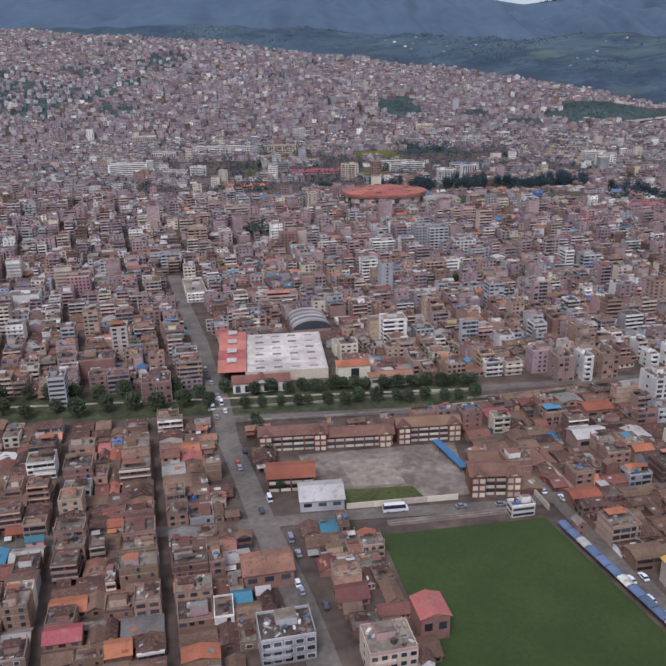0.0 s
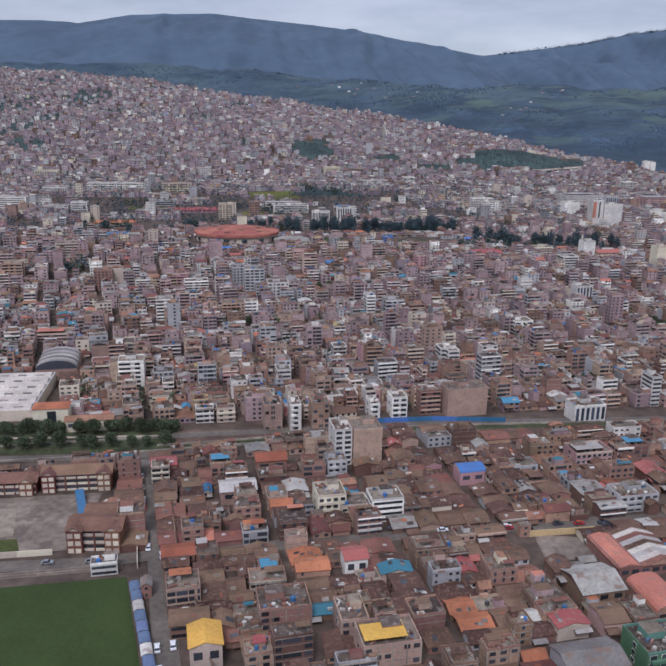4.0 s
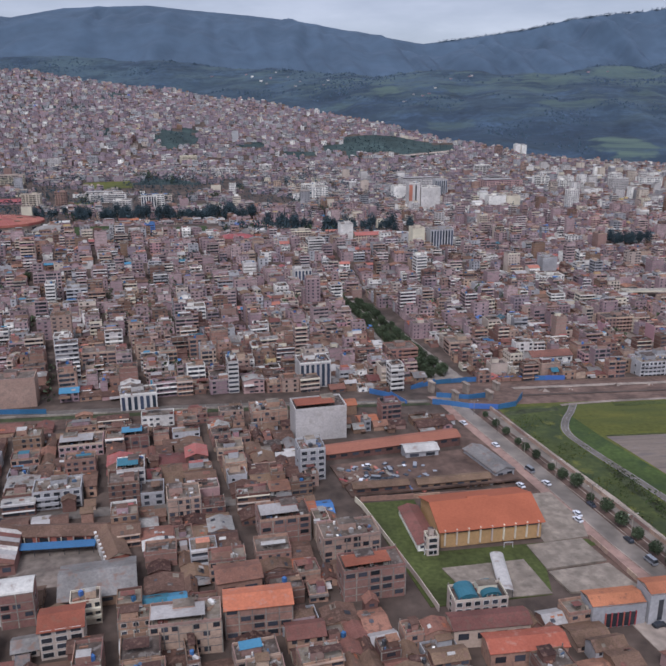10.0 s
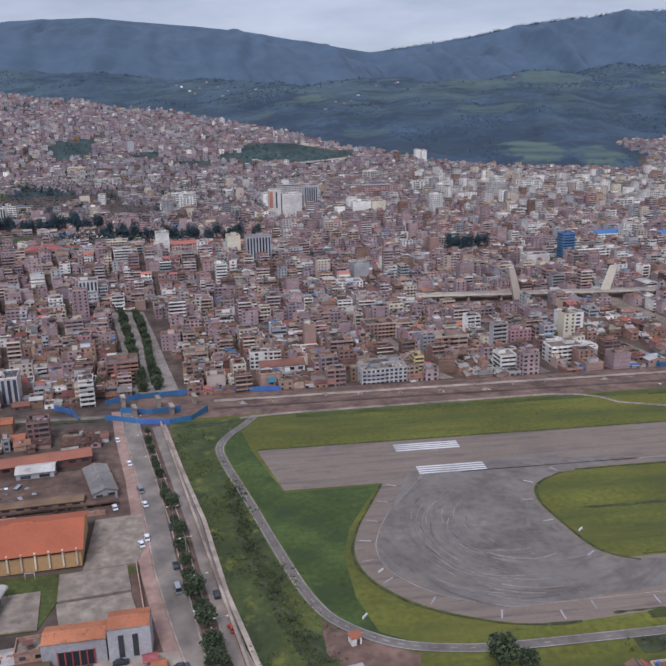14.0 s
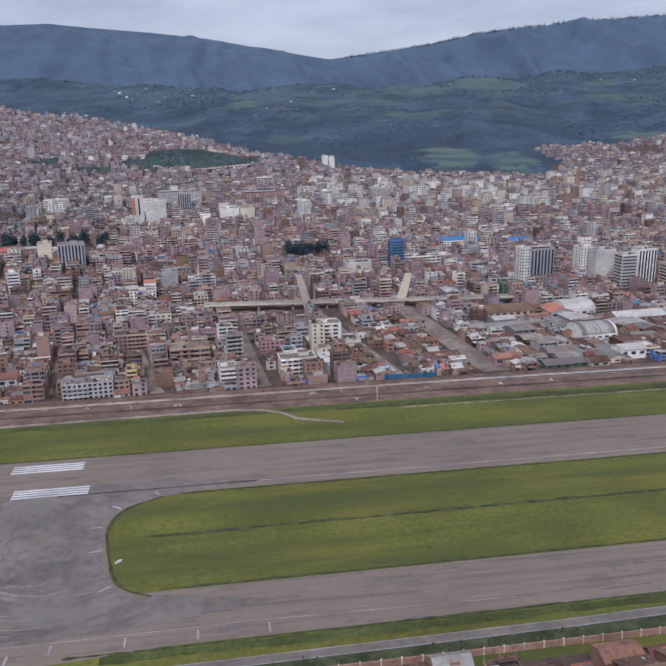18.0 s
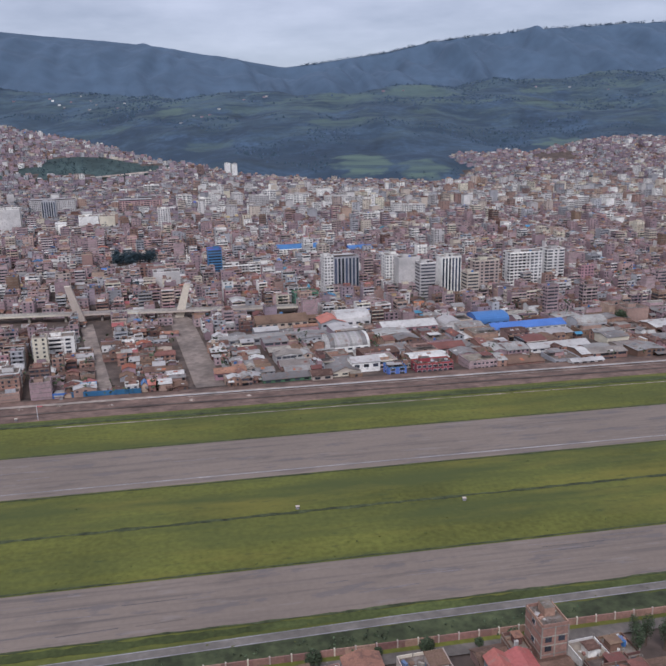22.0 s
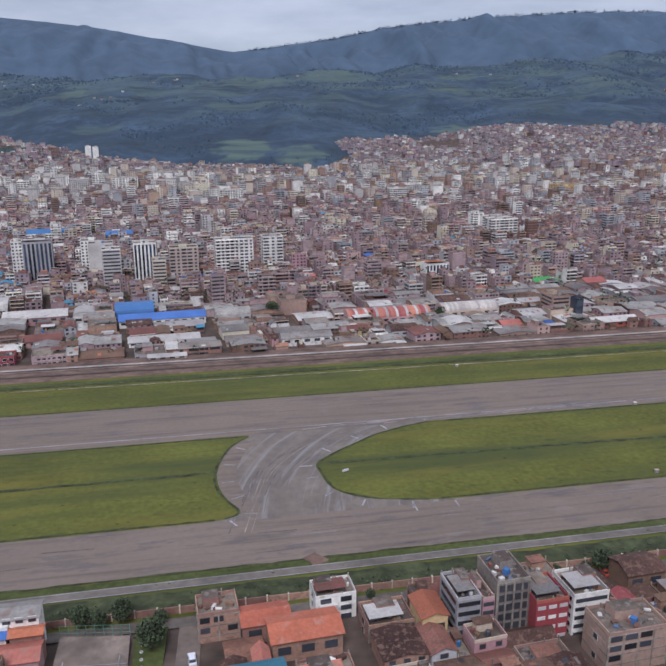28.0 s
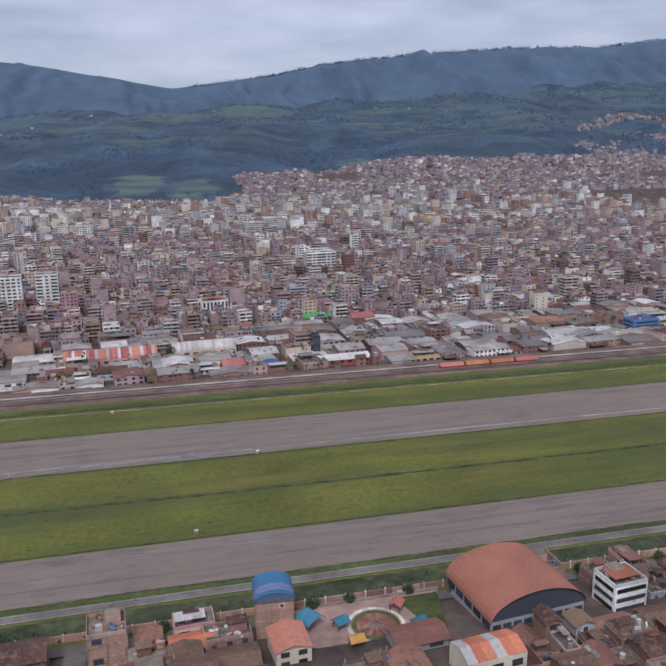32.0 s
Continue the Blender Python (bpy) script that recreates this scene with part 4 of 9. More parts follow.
def windows(a, cx, cy, z, w, d, rot, floors, sides, glass="glass_dark", wide=1.25, tall=1.2, gap=2.6, style="grid"):
    """Openings storey by storey, a hand's width proud of the walls: uneven columns of panes, or long bands cut by piers."""
    c, s = math.cos(rot), math.sin(rot)
    for side in sides:
        run, off = (w, d / 2) if side in "fb" else (d, w / 2)
        cols = []
        if style == "band":
            p = -run / 2 + rng.uniform(0.2, 0.5)
            while p < run / 2 - 0.8:
                q = min(run / 2 - 0.25, p + rng.choice((1.8, 2.6, 3.6, 5.5)))
                cols.append(((p + q) / 2, (q - p) / 2))
                p = q + rng.choice((0.25, 0.3, 0.9))
        else:
            n = max(1, int((run - 0.6) / gap))
            for i in range(n):
                if n > 2 and rng.random() < 0.14:
                    continue
                cols.append(((i + 0.5) * run / n - run / 2 + rng.uniform(-0.2, 0.2), wide / 2 * rng.uniform(0.7, 1.15)))
        for k in range(floors):
            zz = z + k * FLOOR + (0.75 if style == "band" else 0.85)
            for p, half in cols:
                if rng.random() < 0.07:
                    continue
                lx, ly, turn, mx, my = {"f": (p, -off, 0, 0, -1), "b": (p, off, math.pi, 0, 1), "l": (-off, p, -math.pi / 2, -1, 0), "r": (off, p, math.pi / 2, 1, 0)}[side]
                a.pane(cx + lx * c - ly * s, cy + lx * s + ly * c, zz, half, tall, rot + turn, mx * c - my * s, mx * s + my * c, glass)


def mass_house(a, cx, cy, w, d, rot, floors, wall, roof, detail, pitched):
    """One house of the crowd: body, roof or terrace with parapet, openings and rooftop clutter."""
    z = min(land_z(cx - w / 3, cy - d / 3, False), land_z(cx + w / 3, cy + d / 3, False)) - 0.5
    if cy > 880:
        z = land_z(cx, cy) - 3.0
    h = floors * FLOOR + (0.5 if cy <= 880 else 3.0)
    c, s = math.cos(rot), math.sin(rot)
    if pitched:
        a.box(cx, cy, z, w, d, h, rot, wall)
        rise, along = rng.uniform(0.9, 1.7), rng.random() < 0.65
        a.gable(cx, cy, z + h, w, d, rise, rot, roof, 0.35, along, wall)
        for _ in range(rng.choice((1, 2, 3, 4)) if cy < 260 and detail > 0 else 0):
            run, half = (w, d / 2) if along else (d, w / 2)
            u0, u1 = rng.uniform(-0.45, 0.25) * run, rng.uniform(0.8, 2.6)
            v0 = rng.uniform(0.05, 0.6)
            v1 = v0 + rng.uniform(0.15, 0.4)
            side, m = rng.choice((-1, 1)), rng.choice(("sheet_white", "sheet_grey", "tile_orange", "tile_red", "metal_dark", "roof_slab", "roof_slab"))
            q = []
            for u, v in ((u0, v1), (u0 + u1, v1), (u0 + u1, v0), (u0, v0)):
                lx, ly = (u, side * v * half) if along else (side * v * half, u)
                q.append((cx + lx * c - ly * s, cy + lx * s + ly * c, z + h + rise * (1 - v) + 0.1))
            a.face(q if (side < 0) == along else q[::-1], m)
    else:
        a.box(cx, cy, z, w, d, h, rot, wall, "roof_slab")
        if detail > 0:
            t, ph = 0.22, rng.uniform(0.4, 1.0)
            for lx, ly, ww, dd in ((0, -d / 2 + t / 2, w, t), (0, d / 2 - t / 2, w, t), (-w / 2 + t / 2, 0, t, d - 2 * t), (w / 2 - t / 2, 0, t, d - 2 * t)):
                a.box(cx + lx * c - ly * s, cy + lx * s + ly * c, z + h, ww, dd, ph, rot, wall)
        r = rng.random()
        if r < 0.55:
            ww, dd = w * rng.uniform(0.3, 0.6), d * rng.uniform(0.25, 0.5)
            lx, ly = rng.uniform(-1, 1) * (w - ww) / 2.4, rng.uniform(-1, 1) * (d - dd) / 2.4
            x, y = cx + lx * c - ly * s, cy + lx * s + ly * c
            a.box(x, y, z + h, ww, dd, rng.uniform(1.9, 2.6), rot, pick(WALLS_MID), roof)
        if r > 0.35 and detail > 0:
            ww, dd = w * rng.uniform(0.3, 0.7), d * rng.uniform(0.2, 0.45)
            lx, ly = rng.uniform(-1, 1) * (w - ww) / 2.2, rng.uniform(-1, 1) * (d - dd) / 2.2
            x, y = cx + lx * c - ly * s, cy + lx * s + ly * c
            a.box(x, y, z + h + rng.uniform(2.0, 2.5), ww, dd, 0.12, rot, roof, under=True)
        if detail > 0 and rng.random() < 0.4:
            lx, ly = rng.uniform(-0.35, 0.35) * w, rng.uniform(-0.35, 0.35) * d
            a.box(cx + lx * c - ly * s, cy + lx * s + ly * c, z + h, 1.1, 1.1, 1.5, rot + 0.6, rng.choice(("metal_dark", "sheet_white", "sheet_blue")))
    if not pitched and detail > 0:
        for _ in range(rng.choice((2, 3, 4, 6))):
            lx, ly = rng.uniform(-0.44, 0.44) * w, rng.uniform(-0.44, 0.44) * d
            a.box(cx + lx * c - ly * s, cy + lx * s + ly * c, z + h, rng.uniform(0.5, 2.6), rng.uniform(0.4, 1.6), rng.uniform(0.15, 1.2), rot + rng.choice((0, 0, 0.3, 1.2)), rng.choice(("sheet_white", "sheet_grey", "concrete", "brick", "brick_dark", "tile_red", "roof_slab")))
        if "brick" in wall and rng.random() < 0.45:
            n = max(1, int(w / 3.2))
            for i in range(n + 1):
                for ly in (-d / 2 + 0.15, d / 2 - 0.15):
                    lx = -w / 2 + 0.15 + (w - 0.3) * i / n
                    a.box(cx + lx * c - ly * s, cy + lx * s + ly * c, z + h, 0.3, 0.3, rng.uniform(1.0, 2.2), rot, "concrete")
    elif pitched and detail > 0 and rng.random() < 0.5:
        ww, dd = w * rng.uniform(0.3, 0.6), d * rng.uniform(0.3, 0.5)
        lx, ly = rng.choice((-1, 1)) * (w / 2 - ww / 2), -d / 2 - dd / 2 + 0.4
        a.gable(cx + lx * c - ly * s, cy + lx * s + ly * c, z + h * 0.72, ww, dd, 0.5, rot, rng.choice((roof, "sheet_grey", "tile_brown", "sheet_white")), 0.2, True)
    sides = "f" + rng.choice(("", "", "", "l", "r"))
    if floors > 5:
        sides = "f" + rng.choice(("l", "r", "lr", ""))
    base = 0.5 if cy <= 880 else 3.0
    blank = 0.4 if pitched else 0.16 if "brick" in wall else 0.06
    if detail >= 0 and rng.random() > blank:
        band = rng.random() < (0.55 if floors > 2 and not pitched else 0.22)
        step = rng.choice((2.3, 2.7, 3.2)) + (0.8 if cy > 1000 else 0)
        windows(a, cx, cy, z + base, w, d, rot, floors, sides if cy < 1000 else "f", gap=step, wide=rng.choice((1.1, 1.5, 1.9)), tall=(rng.choice((1.2, 1.4, 1.55)) if band else rng.choice((1.0, 1.2, 1.4))) * (1 if cy < 550 else 0.8), style="band" if band else "grid")
        if band and detail > 0 and rng.random() < 0.6:
            ly = -d / 2 - 0.35
            trim = rng.choice(("plaster_white", "plaster_cream", "concrete", "brick_pale"))
            for k in range(1, floors + 1):
                a.box(cx - ly * s, cy + ly * c, z + base + k * FLOOR - 0.3, w, 0.7, rng.choice((0.3, 0.3, 0.75)), rot, trim, under=True)
    if detail > 0 and "plaster" in wall and floors > 2 and rng.random() < 0.5:
        for k in range(1, floors):
            ly = -d / 2 - 0.5
            a.box(cx - ly * s, cy + ly * c, z + base + k * FLOOR - 0.15, w, 1.0, 0.9, rot, wall, under=True)
    elif detail > 0 and "brick" in wall and floors > 1 and not pitched:
        for k in range(1, floors + 1):
            a.box(cx, cy, z + base + k * FLOOR - 0.28, w + 0.12, d + 0.12, 0.24, rot, "concrete")


NEAR = []  # houses close to the flight path, built further down one by one


def block_rows(a, p, a0, a1, b0, b1, rot, old, tall, detail, low=False):
    """Back-to-back lots in one block, each with a street house and lower rear buildings."""
    wide = a1 - a0
    if wide < 7:
        return
    cols = 2 if wide > 16 else 1
    taken = []
    for col in range(cols):
        b = b0 + rng.uniform(0, 1)
        while b < b1 - 4.5:
            front = rng.uniform(5.5, 10.5)
            works = b0 < 200 and b0 > 80 and a0 > 305
            if works:
                front = rng.uniform(11, 19)
            if b + front > b1:
                front = b1 - b
                if front < 4.5:
                    break
            room = wide / cols
            y_mid = b + front / 2
            b += front
            used, stage = 0.0, 0
            while room - used > 3.0 and stage < 4:
                deep = min(room - used, rng.uniform(14, 24) if works else rng.uniform(7.5, 12.5) if stage == 0 else rng.uniform(5, 9))
                off = used + deep / 2
                mid = a0 + off if col == 0 else a1 - off
                if room - used - deep < 3.5:
                    deep = room - used
                    off = used + deep / 2
                    mid = a0 + off if col == 0 else a1 - off
                used += deep + rng.choice((0, 0, 0, 1.2))
                stage += 1
                x, y = p(mid, y_mid)
                if not is_free(x, y) or rng.random() < (0.02 if stage == 1 else 0.07):
                    continue
                pitched = rng.random() < ((0.6 if old else 0.22) if stage == 1 else (0.75 if old else 0.45))
                if pitched:
                    floors = rng.choice((1, 1, 2, 2)) if old else rng.choice((1, 2, 2, 3))
                else:
                    floors = rng.choice((1, 2, 2, 3, 3, 4)) if old else rng.choice((2, 2, 3, 3, 4, 4, 5))
                if stage > 1:
                    floors = max(1, floors - 1)
                elif rng.random() < tall + (0.1 if y > 480 and x > -40 else 0) and not pitched:
                    floors += rng.choice((1, 2, 3, 4))
                if old or y < 20:
                    floors = min(floors, 4 if rng.random() < 0.7 else 3)
                if is_low(x, y) or y < -150:
                    floors = rng.choice((1, 1, 2, 2)) if y > 0 else min(floors, rng.choice((1, 2, 2, 3)))
                    pitched = rng.random() < 0.7
                if is_tiled(x, y):
                    floors, pitched = rng.choice((1, 1, 2)), rng.random() < 0.92
                taken.append((mid, y_mid, deep / 2, front / 2))
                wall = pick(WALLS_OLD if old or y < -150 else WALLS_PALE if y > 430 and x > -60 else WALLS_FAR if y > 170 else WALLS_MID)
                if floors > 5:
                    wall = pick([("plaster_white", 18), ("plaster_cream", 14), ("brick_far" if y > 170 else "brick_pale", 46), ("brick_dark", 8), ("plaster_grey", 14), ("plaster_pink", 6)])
                roof = pick([("tile_brown", 80), ("tile_red", 8), ("sheet_grey", 5)] if is_tiled(x, y) else ROOFS_LOW if x > 305 and is_low(x, y) else ROOFS_SOUTH if y < -150 else ROOFS_OLD if old else ROOFS_MID)
                turn = rot + rng.uniform(-0.04, 0.04)
                if (y < -84 and x < -20) or y < -152:
                    NEAR.append((x, y, deep - 0.3, front - 0.15, turn, floors, wall, roof, pitched))
                else:
                    mass_house(a, x, y, deep - 0.3, front - 0.15, turn, floors, wall, roof, detail, pitched)
    if detail > 1 or (b0 < 200 and detail > 0):
        fill_yards(a, p, a0, a1, b0, b1, rot, taken, old)


def fill_yards(a, p, a0, a1, b0, b1, rot, taken, old):
    """Low sheds and lean-tos that crowd the yards left between the houses of a block."""
    for _ in range(int((a1 - a0) * (b1 - b0) / (9 if a0 < -20 else 22 if b0 > -150 else 7))):
        w, d = rng.uniform(3.2, 7.5), rng.uniform(3.0, 6.5)
        m, n = rng.uniform(a0 + w / 2, a1 - w / 2), rng.uniform(b0 + d / 2, b1 - d / 2)
        if any(abs(m - q[0]) < q[2] + w / 2 - 0.3 and abs(n - q[1]) < q[3] + d / 2 - 0.3 for q in taken):
            continue
        x, y = p(m, n)
        if not all(is_free(x + i * w / 2, y + j * d / 2, 0.4) for i in (-1, 1) for j in (-1, 1)):
            continue
        taken.append((m, n, w / 2, d / 2))
        mass_house(a, x, y, w, d, rot, rng.choice((1, 1, 1, 2)), pick(WALLS_OLD), pick(ROOFS_SOUTH if y < -150 else ROOFS_OLD if old else ROOFS_MID), 0, rng.random() < 0.8)


def zone(a, p, streets, rows, rot, old, tall, detail, half=2.7, inside=None, low=False):
    for a0, a1 in zip(streets, streets[1:]):
        if a1 - a0 > 75:
            continue
        for k, (b0, b1) in enumerate(zip(rows, rows[1:])):
            if b0 > 150:
                a0, a1 = a0 + (9, -9)[k % 2], a1 + (9, -9)[k % 2]
            x, y = p((a0 + a1) / 2, (b0 + b1) / 2)
            if inside and not inside(x, y):
                continue
            block_rows(a, p, a0 + half, a1 - half, b0 + half, b1 - half, rot, old, tall, detail, low)



# ---- named buildings ----


def block(x, y, w, d, h, deg, wall, roof, style, label):
    """A building of its own: body, roof, storeys of openings and what stands on its terrace."""
    rot = radians(deg)
    keep(x, y, w, d, deg)
    z = min(land_z(x, y - d / 2, False), land_z(x, y + d / 2, False))
    hall = h < 9 and style in ("gable", "vault", "striped", "hip", "ribbed")
    e = thing("warehouse" if hall and w > 14 else "building", x, y, z, rot, label, "warehouse" if hall and w > 14 else "building")
    a = Acc()
    a.box(0, 0, -1.5, w, d, h + 1.5, 0, wall, "roof_slab")
    a.make("wall", e)
    floors = max(1, round(h / FLOOR))
    fh = h / floors
    a = Acc()
    if style == "gable":
        a.gable(0, 0, h, w, d, min(w, d) * 0.16, 0, roof, 0.5, w >= d, wall)
        a.make("roof", e)
    elif style == "striped":
        n = max(6, int(w / 3.2))
        for i in range(n):
            a = Acc()
            a.gable(-w / 2 + w * (i + 0.5) / n, 0, h, w / n, d, d * 0.17, 0, roof if i % 3 else "sheet_white", 0.0, True, wall if i in (0, n - 1) else None)
            a.make("roof_panel", e)
    elif style == "ribbed":
        n = max(8, int(w / 1.6))
        for i in range(n):
            a = Acc()
            a.vault(-w / 2 + w * (i + 0.5) / n, 0, h, d, w / n, d * 0.3, math.pi / 2, "sheet_white" if i % 4 == 3 else roof, 12, wall if i in (0, n - 1) else None, over=0.0)
            a.make("roof_panel", e)
    elif style == "vault":
        if w > d:
            a.vault(0, 0, h, d, w, min(w, d) * 0.22, math.pi / 2, roof, 10, wall)
        else:
            a.vault(0, 0, h, w, d, min(w, d) * 0.22, 0, roof, 10, wall)
        a.make("roof", e)
    elif style in ("hip", "hip_bay"):
        W, D, q = w / 2 + 0.5, d / 2 + 0.5, min(w, d) * 0.2
        r = max(0.5, (w - d) / 2)
        c = [(-W, -D, h), (W, -D, h), (W, D, h), (-W, D, h), (-r, 0, h + q), (r, 0, h + q)]
        for f in ((0, 1, 5, 4), (2, 3, 4, 5), (1, 2, 5), (3, 0, 4), (3, 2, 1, 0)):
            a.face([c[i] for i in f], roof)
        a.make("roof", e)
    else:
        t, ph = 0.25, 0.8
        for lx, ly, ww, dd in ((0, -d / 2 + t / 2, w, t), (0, d / 2 - t / 2, w, t), (-w / 2 + t / 2, 0, t, d - 2 * t), (w / 2 - t / 2, 0, t, d - 2 * t)):
            a.box(lx, ly, h, ww, dd, ph, 0, wall)
        a.make("parapet", e)
        a = Acc()
        ww, dd = min(w * 0.4, 6), min(d * 0.4, 5)
        lx = rng.uniform(-0.25, 0.25) * w
        a.box(lx, d * 0.15, h, ww, dd, 2.4, 0, wall if roof == "roof_slab" else "brick", "roof_slab")
        a.make("stair_head", e)
        if roof != "roof_slab":
            a = Acc()
            a.box(-w * 0.1, -d * 0.12, h + 1.9, w * 0.75, d * 0.6, 0.14, 0, roof, under=True)
            for i in (-1, 1):
                a.box(-w * 0.1 + i * w * 0.34, -d * 0.35, h, 0.2, 0.2, 1.9, 0, "metal_dark")
            a.make("roof_cover", e, "sheet cover over the terrace")
        if y < 100 and style != "blind":
            roof_clutter(e, w, d, h)
        if roof == "roof_slab" and rng.random() < 0.6:
            a = Acc()
            a.box(-lx, -d * 0.2, h, 1.3, 1.3, 1.5, 0.5, rng.choice(("metal_dark", "sheet_white", "sheet_blue")))
            a.make("water_tank", e)
    if style == "hip_bay":
        a = Acc()
        a.box(0.5, -d / 2, 0.8, 4.2, 0.3, h - 2.2, 0, "glass_dark", under=True)
        a.make("window", e, "tall dark glass bay")
        return e
    if style == "blind":
        return e
    if style == "redside":
        for dx, dw, m, word in ((-w * 0.34, w * 0.3, "sheet_red", "red painted panel"), (w * 0.12, w * 0.12, "glass_dark", "tall slit window")):
            a = Acc()
            a.box(dx, -d / 2, h * 0.35, dw, 0.3, h * 0.6, 0, m, under=True)
            a.make("panel", e, word)
        return e
    if style == "columns":
        n = max(2, int(w / 2.8))
        for i in range(n):
            a = Acc()
            a.box(-w / 2 + w * (i + 0.5) / n, -d / 2, 1.2, w / n * 0.55, 0.2, h - 2, 0, "glass_blue", under=True)
            a.make("window", e, "tall dark glass bay")
        return e
    if style == "panels":
        for k in range(floors):
            for i in range(3):
                a = Acc()
                a.box(-w / 3 + w / 3 * i, -d / 2, k * fh + fh * 0.35, w * 0.24, 0.2, fh * 0.34, 0, "plaster_white", under=True)
                a.make("window_panel", e, "white window panel")
        return e
    if style == "frame":
        for i in range(5):
            a = Acc()
            a.box(-w / 2 + w * i / 4, -d / 2 - 0.15, 0, 0.45, 0.4, h, 0, "concrete")
            a.make("column", e)
        for k in range(floors):
            # dark panel stands in for the shade inside each open storey
            a = Acc()
            a.box(0, -d / 2, k * fh + 0.4, w - 1.2, 0.3, fh - 0.9, 0, "metal_dark", under=True)
            a.make("open_storey", e, "dark open storey")
        return e
    if style == "band":
        for k in range(floors):
            for lx, ly, ww, dd in ((0, -d / 2, w * 0.9, 0.16), (-w / 2, 0, 0.16, d * 0.8), (w / 2, 0, 0.16, d * 0.8)):
                a = Acc()
                a.box(lx, ly, k * fh + fh * 0.3, ww, dd, fh * 0.45, 0, "glass_dark", under=True)
                a.make("window_band", e)
        return e
    if hall:
        n = max(2, int(w / 5))
        for i in range(n):
            a = Acc()
            a.box(-w / 2 + w * (i + 0.5) / n, -d / 2, h * 0.45, w / n * 0.55, 0.16, h * 0.3, 0, "glass_dark", under=True)
            a.make("window", e)
        return e
    if y > 100:
        wide_col, share = rng.choice(((2.6, 0.27), (3.4, 0.36), (4.2, 0.42), (5.5, 0.45)))
        if rng.random() < 0.6:
            half = w * rng.uniform(0.25, 0.48)
            for k in range(1, floors + 1):
                a = Acc()
                a.box((w / 2 - half) * (1 if w * 7 % 2 > 1 else -1), -d / 2 - 0.5, k * fh - 0.25, half * 2, 1.0, rng.choice((0.25, 0.9)), 0, wall, under=True)
                a.make("balcony", e)
        a = Acc()
        for k in range(floors):
            zz = k * fh + 0.8
            for run, off, side in ((w, d / 2, "f"), (d, w / 2, "l"), (d, w / 2, "r")):
                n = max(1, int(run / wide_col))
                for i in range(n):
                    if side != "f" and i % 2:
                        continue
                    p = -run / 2 + run * (i + 0.5) / n
                    lx, ly, turn, mx, my = {"f": (p, -off, 0, 0, -1), "l": (-off, p, -math.pi / 2, -1, 0), "r": (off, p, math.pi / 2, 1, 0)}[side]
                    a.pane(lx, ly, zz, run / n * (0.2 if i % 3 == 1 else share), fh * 0.5, turn, mx, my, "glass_dark")
        tagged(a.make("glazing", e), kind="stuff")
        return e
    wide = rng.choice((1.7, 2.2, 2.8))
    for k in range(floors):
        n = max(1, int(w / (wide + 0.9)))
        for i in range(n):
            if "brick" in wall and rng.random() < 0.55:
                continue
            add_window(e, -w / 2 + w * (i + 0.5) / n, -d / 2, k * fh + 0.75, 0, wide, 1.35, "brick_dark" if "brick" in wall else "plaster_white")
        if k % 2 == 0 or floors < 4:
            for side, turn in ((-1, -90), (1, 90)):
                add_window(e, side * w / 2, 0, k * fh + 0.75, turn, 1.5, 1.3)
    if "brick" in wall:
        a = Acc()
        for k in range(1, floors + 1):
            a.box(0, 0, k * fh - 0.28, w + 0.14, d + 0.14, 0.26, 0, "concrete")
        for i in range(max(2, int(w / 3.6)) + 1):
            a.box(-w / 2 + w * i / max(2, int(w / 3.6)), -d / 2, 0, 0.34, 0.2, h, 0, "concrete")
        a.make("concrete_frame", e, "grey concrete beams and columns")
    elif floors > 2 and rng.random() < 0.6:
        for k in range(1, floors):
            a = Acc()
            a.box(-w * 0.2, -d / 2 - 0.55, k * fh - 0.12, w * 0.45, 1.1, 1.0, 0, wall, under=True)
            a.make("balcony", e)
    return e


block(-464.2, 114.1, 14.4, 12, 16, 6, "plaster_white", "roof_slab", "flat", "white plastered apartment tower standing over brick houses")
e = block(-493, 52, 17, 9, 11.6, 4, "plaster_cream", "tile_orange", "hip_bay", "cream hall with a tall dark glass bay and orange tiled roof")
block(-474.1, 49.0, 22.8, 7.6, 6.3, 6, "plaster_cream", "tile_red", "gable", "cream three-storey building with pale green window bands")
block(-621.6, 96.5, 9.1, 11, 22.2, 8, "plaster_cream", "tile_orange", "flat", "cream and brick apartment tower with orange rooftop room")
block(-592.9, 40.1, 14.4, 12, 11.6, 8, "brick", "roof_slab", "flat", "unfinished brick block with open storeys")
block(-383.4, 49.0, 8.9, 12, 13.7, 7, "brick_pale", "roof_slab", "flat", "pale brick apartment block beside a white one")
block(-372.0, 48.3, 5.4, 12, 13.7, 7, "plaster_white", "roof_slab", "flat", "white plastered apartment block between two brick blocks")
block(-359.3, 50.8, 8.8, 12, 13.2, 7, "brick", "roof_slab", "flat", "red brick apartment block with concrete frame")
block(-351.9, 8.6, 8.0, 14, 17.2, 8, "plaster_white", "roof_slab", "flat", "white tiled apartment block with many small windows")
block(-340.7, 8.9, 13.2, 14, 17.2, 8, "brick_pale", "roof_slab", "blind", "windowless grey-brown side block of a tower")
block(-355.2, -6.8, 8.6, 9, 8, 8, "plaster_grey", "roof_slab", "flat", "grey rendered house with a blank side wall")
block(-399.3, 331.3, 16.6, 16.1, 20.4, 8, "plaster_grey", "roof_slab", "flat", "pair of tall grey apartment slabs")
block(-379.3, 313.5, 17.3, 14, 13.4, 8, "plaster_white", "roof_slab", "flat", "white block with a red sign band")
